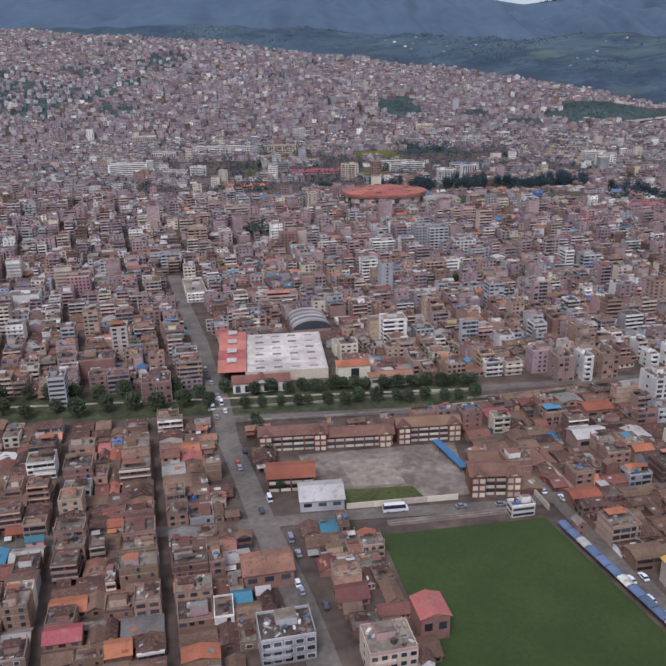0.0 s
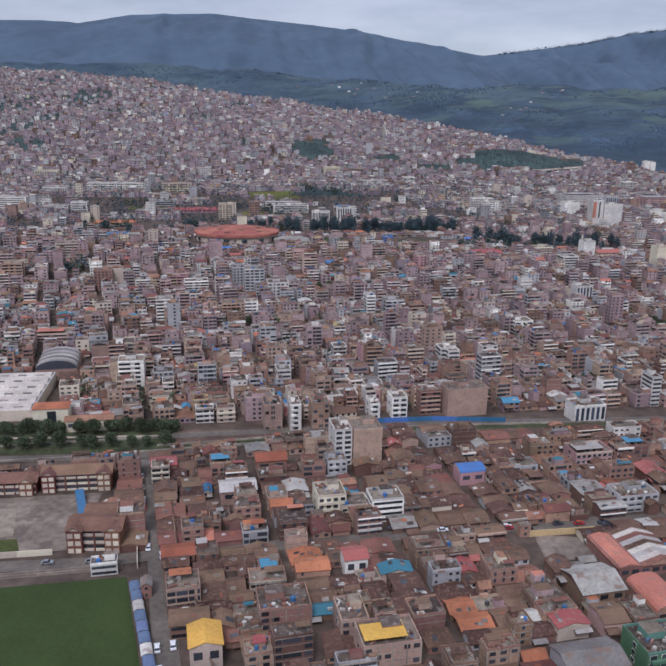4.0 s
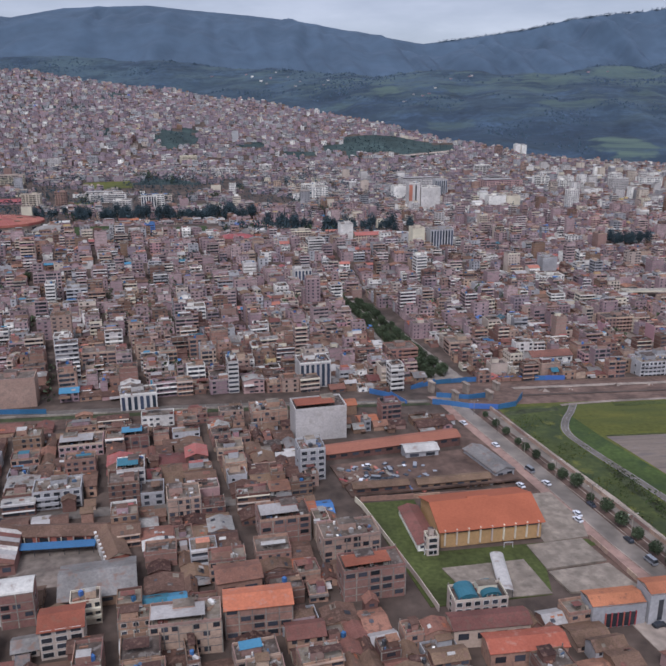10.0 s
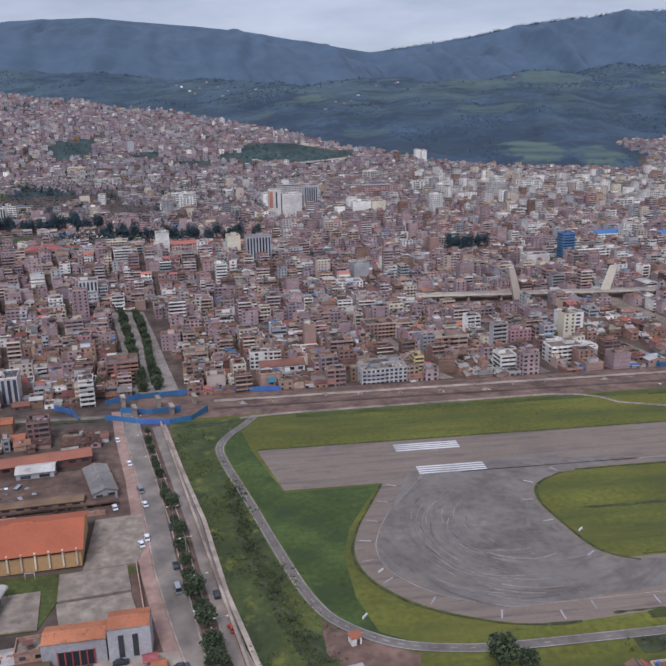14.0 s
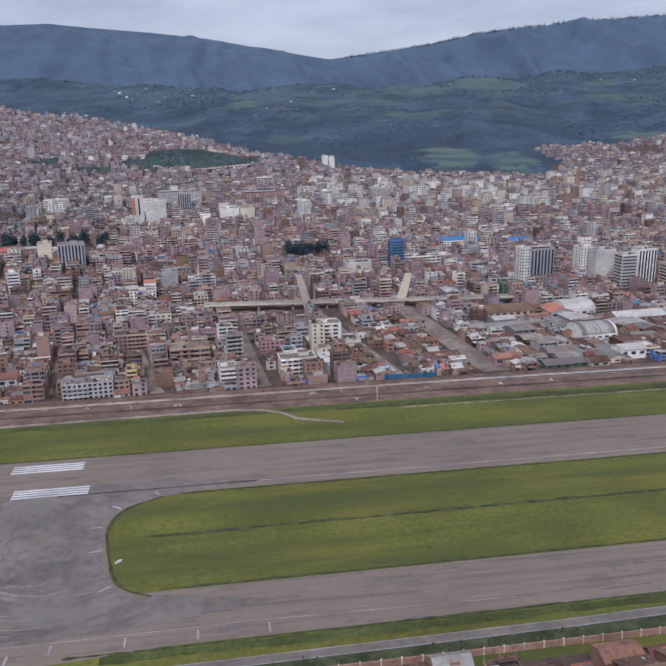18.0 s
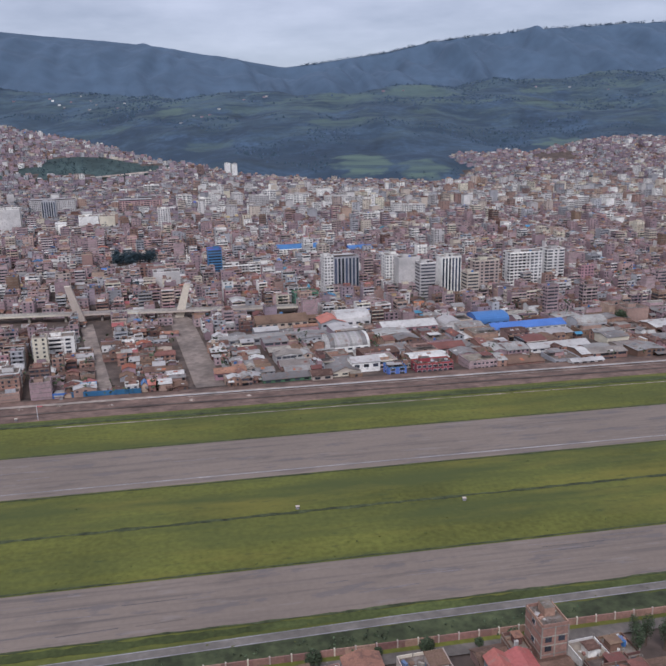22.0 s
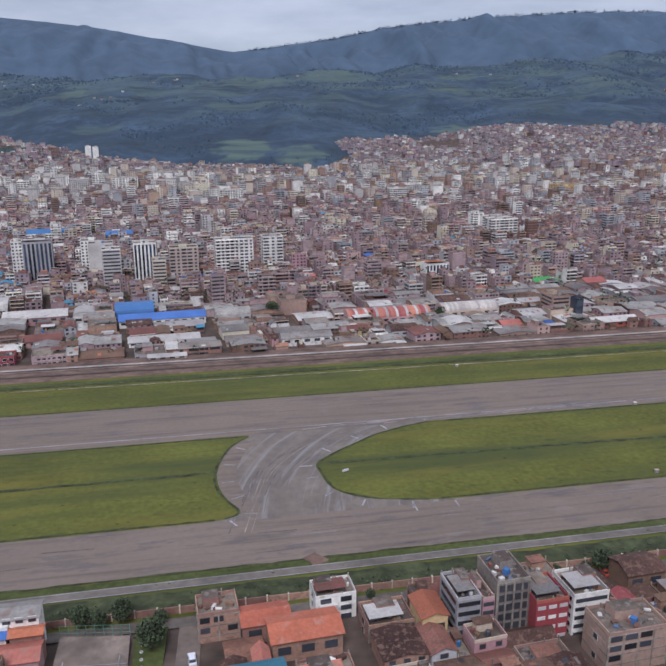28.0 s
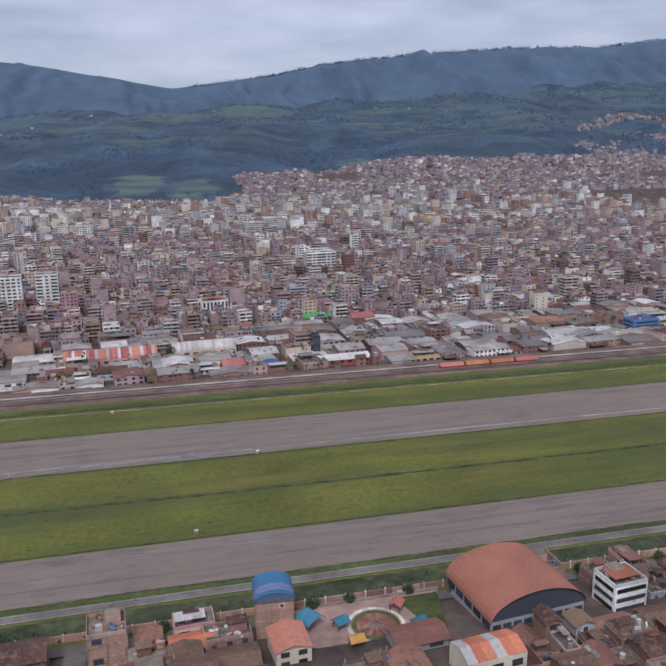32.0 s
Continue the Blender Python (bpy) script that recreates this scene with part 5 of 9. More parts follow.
block(-446.9, 323.6, 19.6, 12, 11.6, 8, "plaster_white", "roof_slab", "flat", "low wide white block among brick houses")
block(-465.0, 259.5, 11.9, 11, 15.6, 8, "plaster_white", "roof_slab", "flat", "white and red striped apartment tower")
block(-413.3, 260.3, 17.2, 12, 12.5, 8, "brick_pale", "roof_slab", "flat", "pale brick apartment block of five storeys")
block(-308.8, 261.4, 6.9, 12, 17.6, 8, "plaster_white", "roof_slab", "band", "white apartment tower with dark window bands")
block(-290.2, 262.5, 14.9, 12, 13.5, 8, "plaster_grey", "roof_slab", "flat", "grey apartment block of five storeys")
block(-509.3, 231.2, 16.3, 12, 13.4, 8, "brick_pale", "roof_slab", "blind", "pale brick tower with a blank front")
block(-526.1, 340.2, 15.1, 12.1, 16.8, 8, "brick", "roof_slab", "flat", "brown brick tower of six storeys")
block(-606.4, 359.4, 16.7, 11.9, 15.6, 8, "brick_pale", "roof_slab", "flat", "pale brick tower standing over low roofs")
block(-622.0, 299.5, 15.0, 11, 12.7, 8, "plaster_grey", "roof_slab", "flat", "grey apartment block with white bands")
block(-576.3, 431.6, 23.5, 13.5, 12.3, 8, "plaster_cream", "roof_slab", "band", "cream apartment block with dark window bands")
block(-751.1, 801.7, 53.0, 17, 18.1, 6, "plaster_white", "roof_slab", "band", "large white office block with bluish window bands")
block(-629.6, 970, 97.7, 19.7, 11, 4, "plaster_white", "sheet_white", "flat", "long low white institute block")
block(-536.9, 962, 45.7, 15.3, 13.5, 4, "plaster_cream", "roof_slab", "flat", "cream public building with a flat roof")
block(-488.5, 796.1, 72.0, 18.1, 3.5, 6, "plaster_pink", "sheet_red", "gable", "long low hall under a red metal roof")
block(-368.7, 824.0, 51.1, 19.2, 9.4, 6, "plaster_white", "sheet_white", "flat", "white public building with a pale roof")
block(-207.8, 1045.5, 43.1, 15.5, 10.3, 6, "plaster_white", "roof_slab", "flat", "white block on the edge of the green")
block(-291, 700, 18.5, 12.6, 21, 6, "plaster_white", "sheet_blue", "columns", "white and blue apartment block")
block(-175.6, 418, 31, 16, 6, 6, "plaster_pink", "sheet_red", "hip", "low hall under a bright orange-red roof")
block(-596.2, 235.6, 14.5, 40, 6.5, 12, "plaster_white", "roof_slab", "flat", "long white street building with window rows")
block(-532.7, 208.3, 23.7, 14, 6.9, 6, "plaster_pink", "sheet_red", "band", "rounded corner building with white window bands")
block(-479.5, 172.7, 13.9, 13, 10, 8, "plaster_cream", "roof_slab", "flat", "cream apartment house above the street")
block(-349.9, 395.3, 13.6, 9.6, 8.6, 8, "brick", "roof_slab", "flat", "brick house of three storeys")
block(-377.1, 112.5, 8.3, 10, 10.3, 8, "plaster_white", "roof_slab", "band", "narrow white house with a black glass front")
block(-446.3, 113.2, 11.1, 10, 9.2, 8, "plaster_grey", "roof_slab", "flat", "grey and black house with wide windows")
block(-536.4, 216.0, 36.1, 8.5, 4.6, 8, "brick", "tile_red", "gable", "long brick house with a red tiled roof")
block(-681.1, 241.7, 16.2, 13, 15.3, 8, "plaster_pink", "roof_slab", "flat", "pinkish apartment tower of six storeys")
block(-711.1, 210.6, 20.5, 14, 12.1, 8, "plaster_white", "roof_slab", "blind", "wide blank white block")
block(-631.8, 78.5, 21.1, 14, 10.5, 8, "brick", "roof_slab", "blind", "broad brick block with a blank front")
block(-640.2, 36.7, 8.0, 12, 16.7, 8, "plaster_grey", "roof_slab", "band", "grey apartment house with white balcony bands")
block(-527.6, -143.4, 15.7, 12, 8.5, 9, "plaster_grey", "roof_slab", "flat", "grey and white apartment house with dark glazed bays")
block(-485.1, -138.3, 8.7, 10.2, 8.5, 9, "brick", "sheet_red", "gable", "brick house with a red metal roof beside the pitch")
block(-499.0, -150.8, 13.6, 12, 8.5, 9, "plaster_pink", "roof_slab", "flat", "pink and white apartment house with roof terrace")
block(-533.9, -110.0, 16.1, 11.9, 6.1, 9, "brick", "tile_red", "gable", "brick house under pale red tiles")
block(-349.3, -129.3, 17.1, 12, 9.9, 8, "brick_pale", "sheet_yellow", "flat", "pale brick block with a bright yellow roof cover")
block(-402.4, -125.6, 9.3, 10.2, 8.5, 8, "plaster_cream", "sheet_yellow", "gable", "cream house with an orange-yellow roof")
block(-338.4, -44.6, 12.9, 10, 9.5, 8, "plaster_white", "roof_slab", "band", "white house with dark blue window bands")
block(-360.1, -38.4, 11.5, 12, 8.9, 8, "plaster_cream", "roof_slab", "flat", "cream apartment house with open balconies")
block(-297.2, -15.8, 11.4, 8.5, 6.1, 8, "plaster_pink", "sheet_blue", "vault", "brick house under a bright blue arched roof")
block(-383.6, -84.9, 7.8, 9, 4.5, 8, "brick", "sheet_teal", "flat", "brick house with a turquoise roof sheet")
block(-379.4, -107.5, 16.2, 12, 7.2, 8, "brick", "roof_slab", "flat", "brick house with unfinished upper storey")
block(-358.6, -115.3, 8.6, 12, 8, 8, "brick_pale", "roof_slab", "flat", "brick block with white windows on its side")
block(-354.4, -83.6, 8.0, 7.6, 7.8, 8, "plaster_white", "sheet_red", "gable", "white house with a bright red roof")
block(-280.9, 64.6, 22.2, 12, 14.9, 8, "brick_pale", "roof_slab", "blind", "windowless brown-grey block above brick houses")
block(-317.1, 62.6, 8.4, 10, 11.1, 8, "plaster_white", "roof_slab", "flat", "white house with orange roof room")
block(-330.3, 61.0, 5.5, 10, 8.1, 8, "plaster_white", "roof_slab", "flat", "small white apartment house")
block(-274.5, 143.0, 9.2, 10, 13.5, 8, "plaster_white", "roof_slab", "flat", "white and orange striped apartment tower")
block(-201.8, 219.6, 14.0, 12, 10.4, 8, "plaster_white", "roof_slab", "flat", "white apartment block with small windows")
block(-405.1, -3.6, 10.5, 9, 6.8, 8, "brick", "sheet_teal", "flat", "brick house with a blue roof cover")
block(-383.9, -0.5, 13.3, 9.3, 6.5, 8, "brick", "tile_orange", "gable", "brick hall with an orange gable roof")
block(-397.3, -27.6, 14.5, 10.2, 6.4, 8, "brick_pale", "sheet_white", "gable", "brick workshop under pale metal sheets")
block(-187.1, -55.9, 11.9, 11, 9.2, 8, "brick_pale", "roof_slab", "flat", "tall orange brick house with blank walls")
block(-269.3, -133.3, 15.1, 13, 7.8, 9, "plaster_green", "roof_slab", "flat", "dark green tiled apartment house")
block(-291.4, -137.3, 18.3, 11.9, 6.1, 9, "plaster_grey", "sheet_grey", "gable", "workshop under a grey corrugated roof")
block(-214.6, -125.4, 11.6, 10.2, 9.4, 9, "plaster_cream", "tile_orange", "gable", "cream house with orange roof terraces")
block(-236.0, -128.7, 7.4, 8.5, 5.2, 9, "plaster_white", "sheet_yellow", "gable", "white house with a yellow and red roof")
block(-241.6, -109.2, 14.7, 14.4, 5.7, 9, "plaster_white", "sheet_grey", "gable", "white school workshop under a pale roof")
block(-209.9, -99.5, 22.5, 18.7, 4, 9, "brick_dark", "sheet_grey", "gable", "long brick hall under a grey metal roof")
block(-256.2, -107.4, 12.7, 17, 3.9, 9, "brick", "sheet_red", "vault", "hall under a bright orange arched roof")
block(-275.3, -99.5, 15.5, 15.3, 5.6, 9, "brick_dark", "sheet_grey", "gable", "brick workshop hall with a dark grey roof")
block(-132.0, 14.2, 23.4, 14, 15.2, 8, "plaster_white", "tile_orange", "blind", "big blank white block with an orange rooftop")
block(-151.5, -72, 17.6, 12, 9.5, 8, "brick", "sheet_white", "flat", "brick block with white roof sheets")
block(-208.8, -34.6, 10.5, 11, 11.3, 8, "plaster_white", "sheet_teal", "band", "white and blue house with turquoise rooftop")
block(-235.2, -41.1, 17.4, 11, 7.1, 8, "plaster_grey", "roof_slab", "flat", "grey house with open storeys")
block(-138.5, -26.3, 10.4, 11, 13.5, 8, "plaster_grey", "roof_slab", "flat", "grey-white apartment tower of six storeys")
block(-154.6, 29.6, 16.8, 12, 7.6, 8, "brick", "roof_slab", "flat", "brick block of four storeys")
block(-213.4, 7.3, 11.6, 10, 6.8, 8, "brick", "sheet_teal", "flat", "brick house with a blue roof sheet")
block(-235.8, 4.4, 18.4, 12, 5.3, 8, "plaster_pink", "sheet_white", "flat", "brick house under pale roof sheets")
block(-218.0, 53.5, 17.6, 11, 8.9, 8, "plaster_white", "roof_slab", "columns", "white building with tall dark blue glass bays")
block(-128.9, 87.7, 17.2, 14, 14.6, 8, "plaster_white", "roof_slab", "columns", "blue glass office block with white stair tower")
block(-172.3, 75.3, 5.5, 11, 17.1, 8, "plaster_white", "roof_slab", "band", "slender white apartment tower with dark bands")
block(-73.1, 127.4, 17.7, 14, 11.8, 8, "brick", "roof_slab", "flat", "brick apartment block of five storeys")
block(-271.6, 137.8, 7.1, 10, 13.4, 8, "plaster_white", "roof_slab", "band", "orange and white apartment tower")
block(-249.2, 121.1, 18.7, 12, 10, 8, "brick_pale", "roof_slab", "flat", "pale brick block with open roof columns")
block(-71.4, 430, 12.3, 11, 19.3, 8, "plaster_white", "roof_slab", "blind", "tall bright white tower")
block(-46, 430, 35, 13, 10, 8, "plaster_pink", "sheet_red", "gable", "long low hall with a pinkish red roof")
block(-103.7, 393.4, 15.6, 13.3, 12.1, 8, "plaster_white", "roof_slab", "band", "white and brick apartment block")
block(-67.7, 805.6, 27.6, 15.1, 18.6, 6, "plaster_white", "roof_slab", "flat", "wide white apartment block")
block(-410.6, 340.5, 14.5, 14.1, 19.7, 8, "plaster_grey", "roof_slab", "flat", "grey apartment slab among brick houses")
block(17.1, 412, 22.7, 13, 21.6, 8, "plaster_grey", "roof_slab", "columns", "grey apartment block with dark glass stripes")
block(-5.5, 411, 12, 12, 20.6, 8, "plaster_cream", "roof_slab", "blind", "pale apartment tower beside a striped block")
block(-17.1, 339, 9.3, 11, 23.6, 8, "plaster_white", "roof_slab", "band", "white apartment tower with dark window bands")
block(50.3, 803.2, 23.0, 17.3, 18.5, 6, "plaster_white", "roof_slab", "blind", "white shopping centre wall")
block(188, 722, 19, 18, 15, 6, "plaster_cream", "roof_slab", "blind", "cream shopping block among brick houses")
block(220.1, 878.7, 61.5, 32.3, 13.4, 6, "plaster_pink", "sheet_white", "flat", "broad pale shopping hall")
block(96.7, 881.6, 62.9, 28.3, 18.0, 6, "plaster_white", "sheet_white", "flat", "large white shopping centre")
block(314.2, 855.8, 16.7, 15.1, 16, 6, "plaster_white", "roof_slab", "flat", "tall white apartment tower")
block(283.9, 872.6, 21.8, 15.1, 18.6, 6, "plaster_white", "roof_slab", "flat", "white apartment tower in the centre")
block(-180.5, -128, 19.5, 10, 10.2, 4, "brick_pale", "sheet_white", "flat", "broad brick house with pale and orange roof sheets")
block(-160.5, -122, 19.0, 9.5, 10.4, 4, "brick", "sheet_orange", "gable", "brick house with an orange gabled roof")
block(-166.5, -106.4, 13.5, 9.3, 8.5, 9, "brick", "tile_red", "gable", "plastered house with a red hipped roof")
block(-129.8, -84.5, 19.5, 11, 9, 8, "brick_pale", "roof_slab", "flat", "brick block with a wide flat roof")
block(-125.3, -106, 19.6, 10, 10.5, 8, "brick", "tile_orange", "flat", "brick block with orange eaves and blue skylights")
e = block(-94.6, -119, 16.5, 8, 7.1, 3, "plaster_cream", "roof_slab", "flat", "cream school block with two turquoise arched skylights")
for lx in (-3.6, 3.6):
    a = Acc()
    a.vault(lx, 0.5, 7.2, 6.2, 6.4, 1.7, 0, "sheet_teal", 10, "sheet_teal")
    a.make("skylight", e, "turquoise arched skylight")
for x, w, h, label in ((-54.4, 17, 7.6, "grey modern wing with a glazed red porch under orange tiles"), (-39.6, 11.4, 10.6, "grey modern tower with tall slot windows under orange tiles")):
    keep(x, -124.6, w, 8.4, 3)
    e = thing("office_building", x, -124.6, land_z(x, -124, False), radians(3), label, "office", "grey offices by the avenue")
    a = Acc()
    a.box(0, 0, -1, w, 8, h + 1, 0, "plaster_grey", "roof_slab")
    a.make("wall", e)
    a = Acc()
    a.gable(0, 0.3, h, w - 0.6, 8, 1.2, 0, "tile_orange", 0.3, True, "plaster_grey")
    a.make("roof", e)
    if w > 12:
        a = Acc()
        a.box(0.5, -4, 0.3, 9.5, 0.3, 4.6, 0, "glass_dark", under=True)
        a.make("porch_glazing", e, "dark glazed porch front")
        for k in range(6):
            a = Acc()
            a.box(-4.3 + 1.92 * k, -4.2, 0.2, 0.35, 0.3, 5, 0, "plaster_red", under=True)
            a.make("porch_post", e, "dark red porch frame")
    else:
        for lx in (-2.2, 1.6):
            a = Acc()
            a.box(lx, -4, 1.6, 1.5, 0.25, 7, 0, "glass_dark", under=True)
            a.make("slot_window", e, "tall dark slot window")
block(-94.5, -130.5, 22.5, 7.5, 6.8, 2, "plaster_pink", "tile_red", "gable", "house row with pinkish red roof")
block(-87, -140, 22, 8, 6.6, 2, "brick", "sheet_orange", "gable", "cream house with orange arched roofs")
block(-42.5, -149.3, 13.1, 10.2, 4.4, 8, "plaster_pink", "tile_red", "gable", "low house with a red tiled roof")
block(-31.9, 149.0, 14.5, 12, 8.1, 5, "brick_pale", "roof_slab", "band", "ochre brick apartment house with balconies")
block(18.9, 124.4, 26.0, 11.9, 6.1, 5, "plaster_white", "tile_red", "gable", "white villa with red tiled roof")
block(79.7, 111.2, 18.8, 11, 7.3, 5, "plaster_grey", "roof_slab", "flat", "grey apartment house with many windows")
block(96.7, 108.0, 5.8, 10, 11.5, 5, "plaster_yellow", "roof_slab", "band", "bright yellow apartment house with balconies")
block(-19.3, 105.7, 10.2, 8, 7.6, 5, "plaster_cream", "roof_slab", "blind", "small cream house beside the worksite")
block(74.4, 97.9, 26.3, 11, 9.1, 5, "plaster_grey", "roof_slab", "flat", "grey apartment house facing the earthworks")
block(149.1, 106.1, 9.7, 12, 10, 5, "plaster_white", "roof_slab", "band", "white house with dark window bands")
block(189.4, 116.1, 20.9, 12, 10.1, 5, "plaster_white", "roof_slab", "flat", "large white apartment house with balconies")
block(214.9, 167.0, 15.2, 12, 15.4, 5, "plaster_white", "roof_slab", "flat", "brick and white apartment tower")
block(177.9, 162.9, 14.6, 12, 7.2, 5, "plaster_pink", "roof_slab", "flat", "blue and pink painted house")
block(198.7, 178.6, 8.2, 10, 10.6, 5, "plaster_grey", "roof_slab", "band", "grey house with dark glass bands")
block(271.7, 372, 22.8, 14, 13.6, 5, "plaster_white", "roof_slab", "blind", "blank bright white block")
block(135.1, 346.9, 17.7, 12, 11.7, 5, "plaster_white", "roof_slab", "band", "white and brick apartment block")
block(87.1, 305.2, 20.2, 12, 11.7, 5, "plaster_white", "roof_slab", "flat", "white apartment block among brick houses")
block(105.4, 360.9, 13.6, 12, 14.8, 5, "plaster_grey", "roof_slab", "blind", "grey windowless tower among brick houses")
block(126.6, 248.6, 15.7, 12, 7.5, 5, "plaster_white", "roof_slab", "flat", "white house with large windows")
block(99.1, 234.5, 8.2, 10, 9.7, 5, "plaster_white", "roof_slab", "band", "slim white apartment tower")
block(89.1, 185.5, 21.3, 13, 10.2, 5, "brick_pale", "roof_slab", "flat", "broad brick block of open storeys")
block(126.9, 152.9, 23.8, 14, 8.9, 5, "brick_pale", "roof_slab", "flat", "orange-brown brick blocks with terraces")
block(356.2, 400.2, 22.8, 12.1, 11.0, 5, "plaster_white", "roof_slab", "flat", "white apartment house with pink base")
block(314.5, 402, 12.7, 11, 26, 5, "plaster_blue", "roof_slab", "band", "dark blue glass block")
block(424.9, 461.7, 11.1, 11.3, 14.5, 5, "plaster_cream", "roof_slab", "flat", "cream apartment tower among brick houses")
block(401.7, 488, 43, 24, 9, 5, "plaster_white", "sheet_blue", "gable", "low hall under a blue roof")
block(365, 1236, 10.5, 12, 24, 5, "plaster_white", "roof_slab", "blind", "tall white slab tower on the edge of town")
block(378, 1238, 10.5, 12, 25, 5, "plaster_white", "roof_slab", "blind", "tall white slab tower on the edge of town")
block(72.5, 712, 26, 16, 29, 5, "plaster_white", "roof_slab", "blind", "white shopping tower with a dark glazed corner")
block(50.5, 710, 15, 16, 35, 5, "plaster_white", "roof_slab", "redside", "white tower with a red panel and slit windows")
block(165.5, 720, 24, 18, 15.6, 5, "plaster_white", "roof_slab", "blind", "bright white blank shopping block")
block(260.5, 691, 14.8, 12, 30, 5, "plaster_white", "roof_slab", "flat", "white apartment tower among brick houses")
block(246.7, 201.7, 8.1, 12, 7.4, 5, "plaster_grey", "roof_slab", "band", "grey building with blue roof")
block(251.7, 415.8, 14.0, 14.2, 10.9, 5, "brick", "roof_slab", "flat", "brick block with teal side")
block(195.4, 453.6, 9.6, 11.3, 17.5, 5, "brick_pale", "roof_slab", "blind", "slim pale brick tower")
block(412.5, 894.8, 18.0, 13, 21.0, 5, "plaster_white", "roof_slab", "flat", "white apartment tower among brick houses")
block(404.5, 313, 8, 13, 31, 5, "plaster_white", "roof_slab", "flat", "white stair tower of an apartment block")
block(419.5, 314, 21.5, 13, 30, 5, "plaster_grey", "sheet_white", "columns", "pale apartment block with grey glass bays")
block(457.6, 311, 11.5, 13, 30, 5, "plaster_white", "roof_slab", "flat", "slim white apartment block among brick houses")
block(468.4, 297, 18.5, 12, 30, 5, "plaster_white", "roof_slab", "blind", "white apartment block with a blank side")
block(477.6, 275, 13.5, 12, 29, 5, "plaster_white", "roof_slab", "band", "white apartment block with rounded balconies")
block(501.4, 289, 16.8, 12, 30.5, 5, "plaster_white", "roof_slab", "columns", "white apartment block with a dark centre bay")
block(512, 267, 9.8, 12, 21, 5, "plaster_cream", "roof_slab", "band", "cream apartment block with green balconies")
block(530.4, 286.4, 21.8, 13, 26.5, 5, "plaster_cream", "roof_slab", "flat", "cream and brown apartment block")
block(569.9, 299.8, 29.8, 13, 29.3, 5, "plaster_white", "roof_slab", "flat", "white apartment block with dark vertical bands")
block(601.7, 311.2, 16.6, 13, 28.7, 5, "plaster_white", "roof_slab", "flat", "white apartment block at the end of the row")
block(467.8, 488, 25, 18, 6, 5, "plaster_blue", "sheet_blue", "gable", "market hall under a bright blue roof")
block(342.1, 177.2, 63.2, 10.2, 4.4, 3, "plaster_grey", "sheet_grey", "gable", "long warehouse under a grey roof")
block(354.5, 218.0, 36.7, 20.4, 4.7, 4, "plaster_pink", "tile_brown", "gable", "warehouse with a dark red roof")
block(388.4, 206.2, 16.8, 18.7, 5.2, 4, "plaster_grey", "sheet_red", "gable", "warehouse with an orange-red roof")
block(403.7, 211.0, 23.8, 22.1, 5, 4, "plaster_white", "sheet_white", "vault", "warehouse with a pale arched roof")
block(437.2, 182.2, 38.2, 17, 5.3, 4, "plaster_pink", "sheet_white", "gable", "long peach-coloured warehouse among brick houses")
block(466.9, 179.4, 13.6, 17, 5.2, 4, "plaster_white", "sheet_white", "vault", "white arched warehouse among brick houses")
block(389.1, 152.1, 26, 20.4, 3.9, 6, "plaster_white", "sheet_grey", "ribbed", "workshop with a ribbed pale arched roof")
block(447.2, 132.4, 23.8, 13.6, 3.8, 4, "plaster_pink", "tile_red", "gable", "low hall with a faded red roof")
block(429.3, 96.9, 22.0, 10, 5.4, 3, "plaster_red", "roof_slab", "flat", "bright red commercial building")
block(407.2, 96.6, 10.9, 10, 4.4, 3, "plaster_blue", "sheet_white", "flat", "blue-fronted shop building among brick houses")
block(391.5, 108.4, 16.6, 11.9, 6.1, 3, "plaster_white", "sheet_white", "gable", "white workshop with blue windows")
block(376.8, 105.1, 18.0, 18.7, 3.2, 8, "plaster_cream", "sheet_grey", "gable", "brown-roofed workshop among brick houses")
block(415.4, 136.1, 17.5, 13.6, 3.8, 12, "plaster_grey", "sheet_grey", "gable", "workshop with grey corrugated roofs")
block(497.3, 188.2, 23.9, 18.7, 4.4, 4, "plaster_blue", "sheet_blue", "vault", "deep blue arched warehouse")
block(515.4, 165.3, 52.8, 15.3, 4.6, 4, "plaster_white", "sheet_blue", "gable", "long warehouse under a pale blue roof")
block(559.1, 163.6, 21.7, 15.3, 4.6, 4, "plaster_grey", "sheet_grey", "vault", "dark grey arched warehouse")
block(598.7, 174.3, 17.0, 14, 9.3, 4, "brick_pale", "roof_slab", "blind", "square brick block among brick houses")
block(517.1, 121.5, 40.0, 11.9, 3.1, 4, "plaster_white", "sheet_white", "gable", "low white workshops among brick houses")
block(597.0, 104.7, 28.9, 11, 5.2, 3, "plaster_white", "sheet_grey", "gable", "white two-storey depot among brick houses")
block(519.3, 87.0, 20.0, 6, 2, 2, "plaster_white", "sheet_white", "gable", "row of white site cabins")
block(314.1, 110.8, 17.6, 10.2, 4.4, 4, "plaster_pink", "tile_red", "gable", "low house with red roof")
block(344.6, 97.8, 27.0, 11, 3.2, 4, "plaster_green", "sheet_grey", "gable", "green-walled workshop among brick houses")
block(363.9, 94.6, 11.4, 10.2, 4.4, 4, "plaster_cream", "tile_brown", "gable", "cream corner building among brick houses")
block(380.7, 277.0, 19.0, 12, 9.7, 5, "plaster_green", "roof_slab", "band", "white and turquoise house")
block(849.9, 447.9, 25.6, 13.3, 17.5, 5, "plaster_white", "roof_slab", "flat", "white apartment block among brick houses")
block(657.4, 710.9, 16.0, 12.7, 17.3, 5, "plaster_grey", "roof_slab", "flat", "apartment tower with a black side")
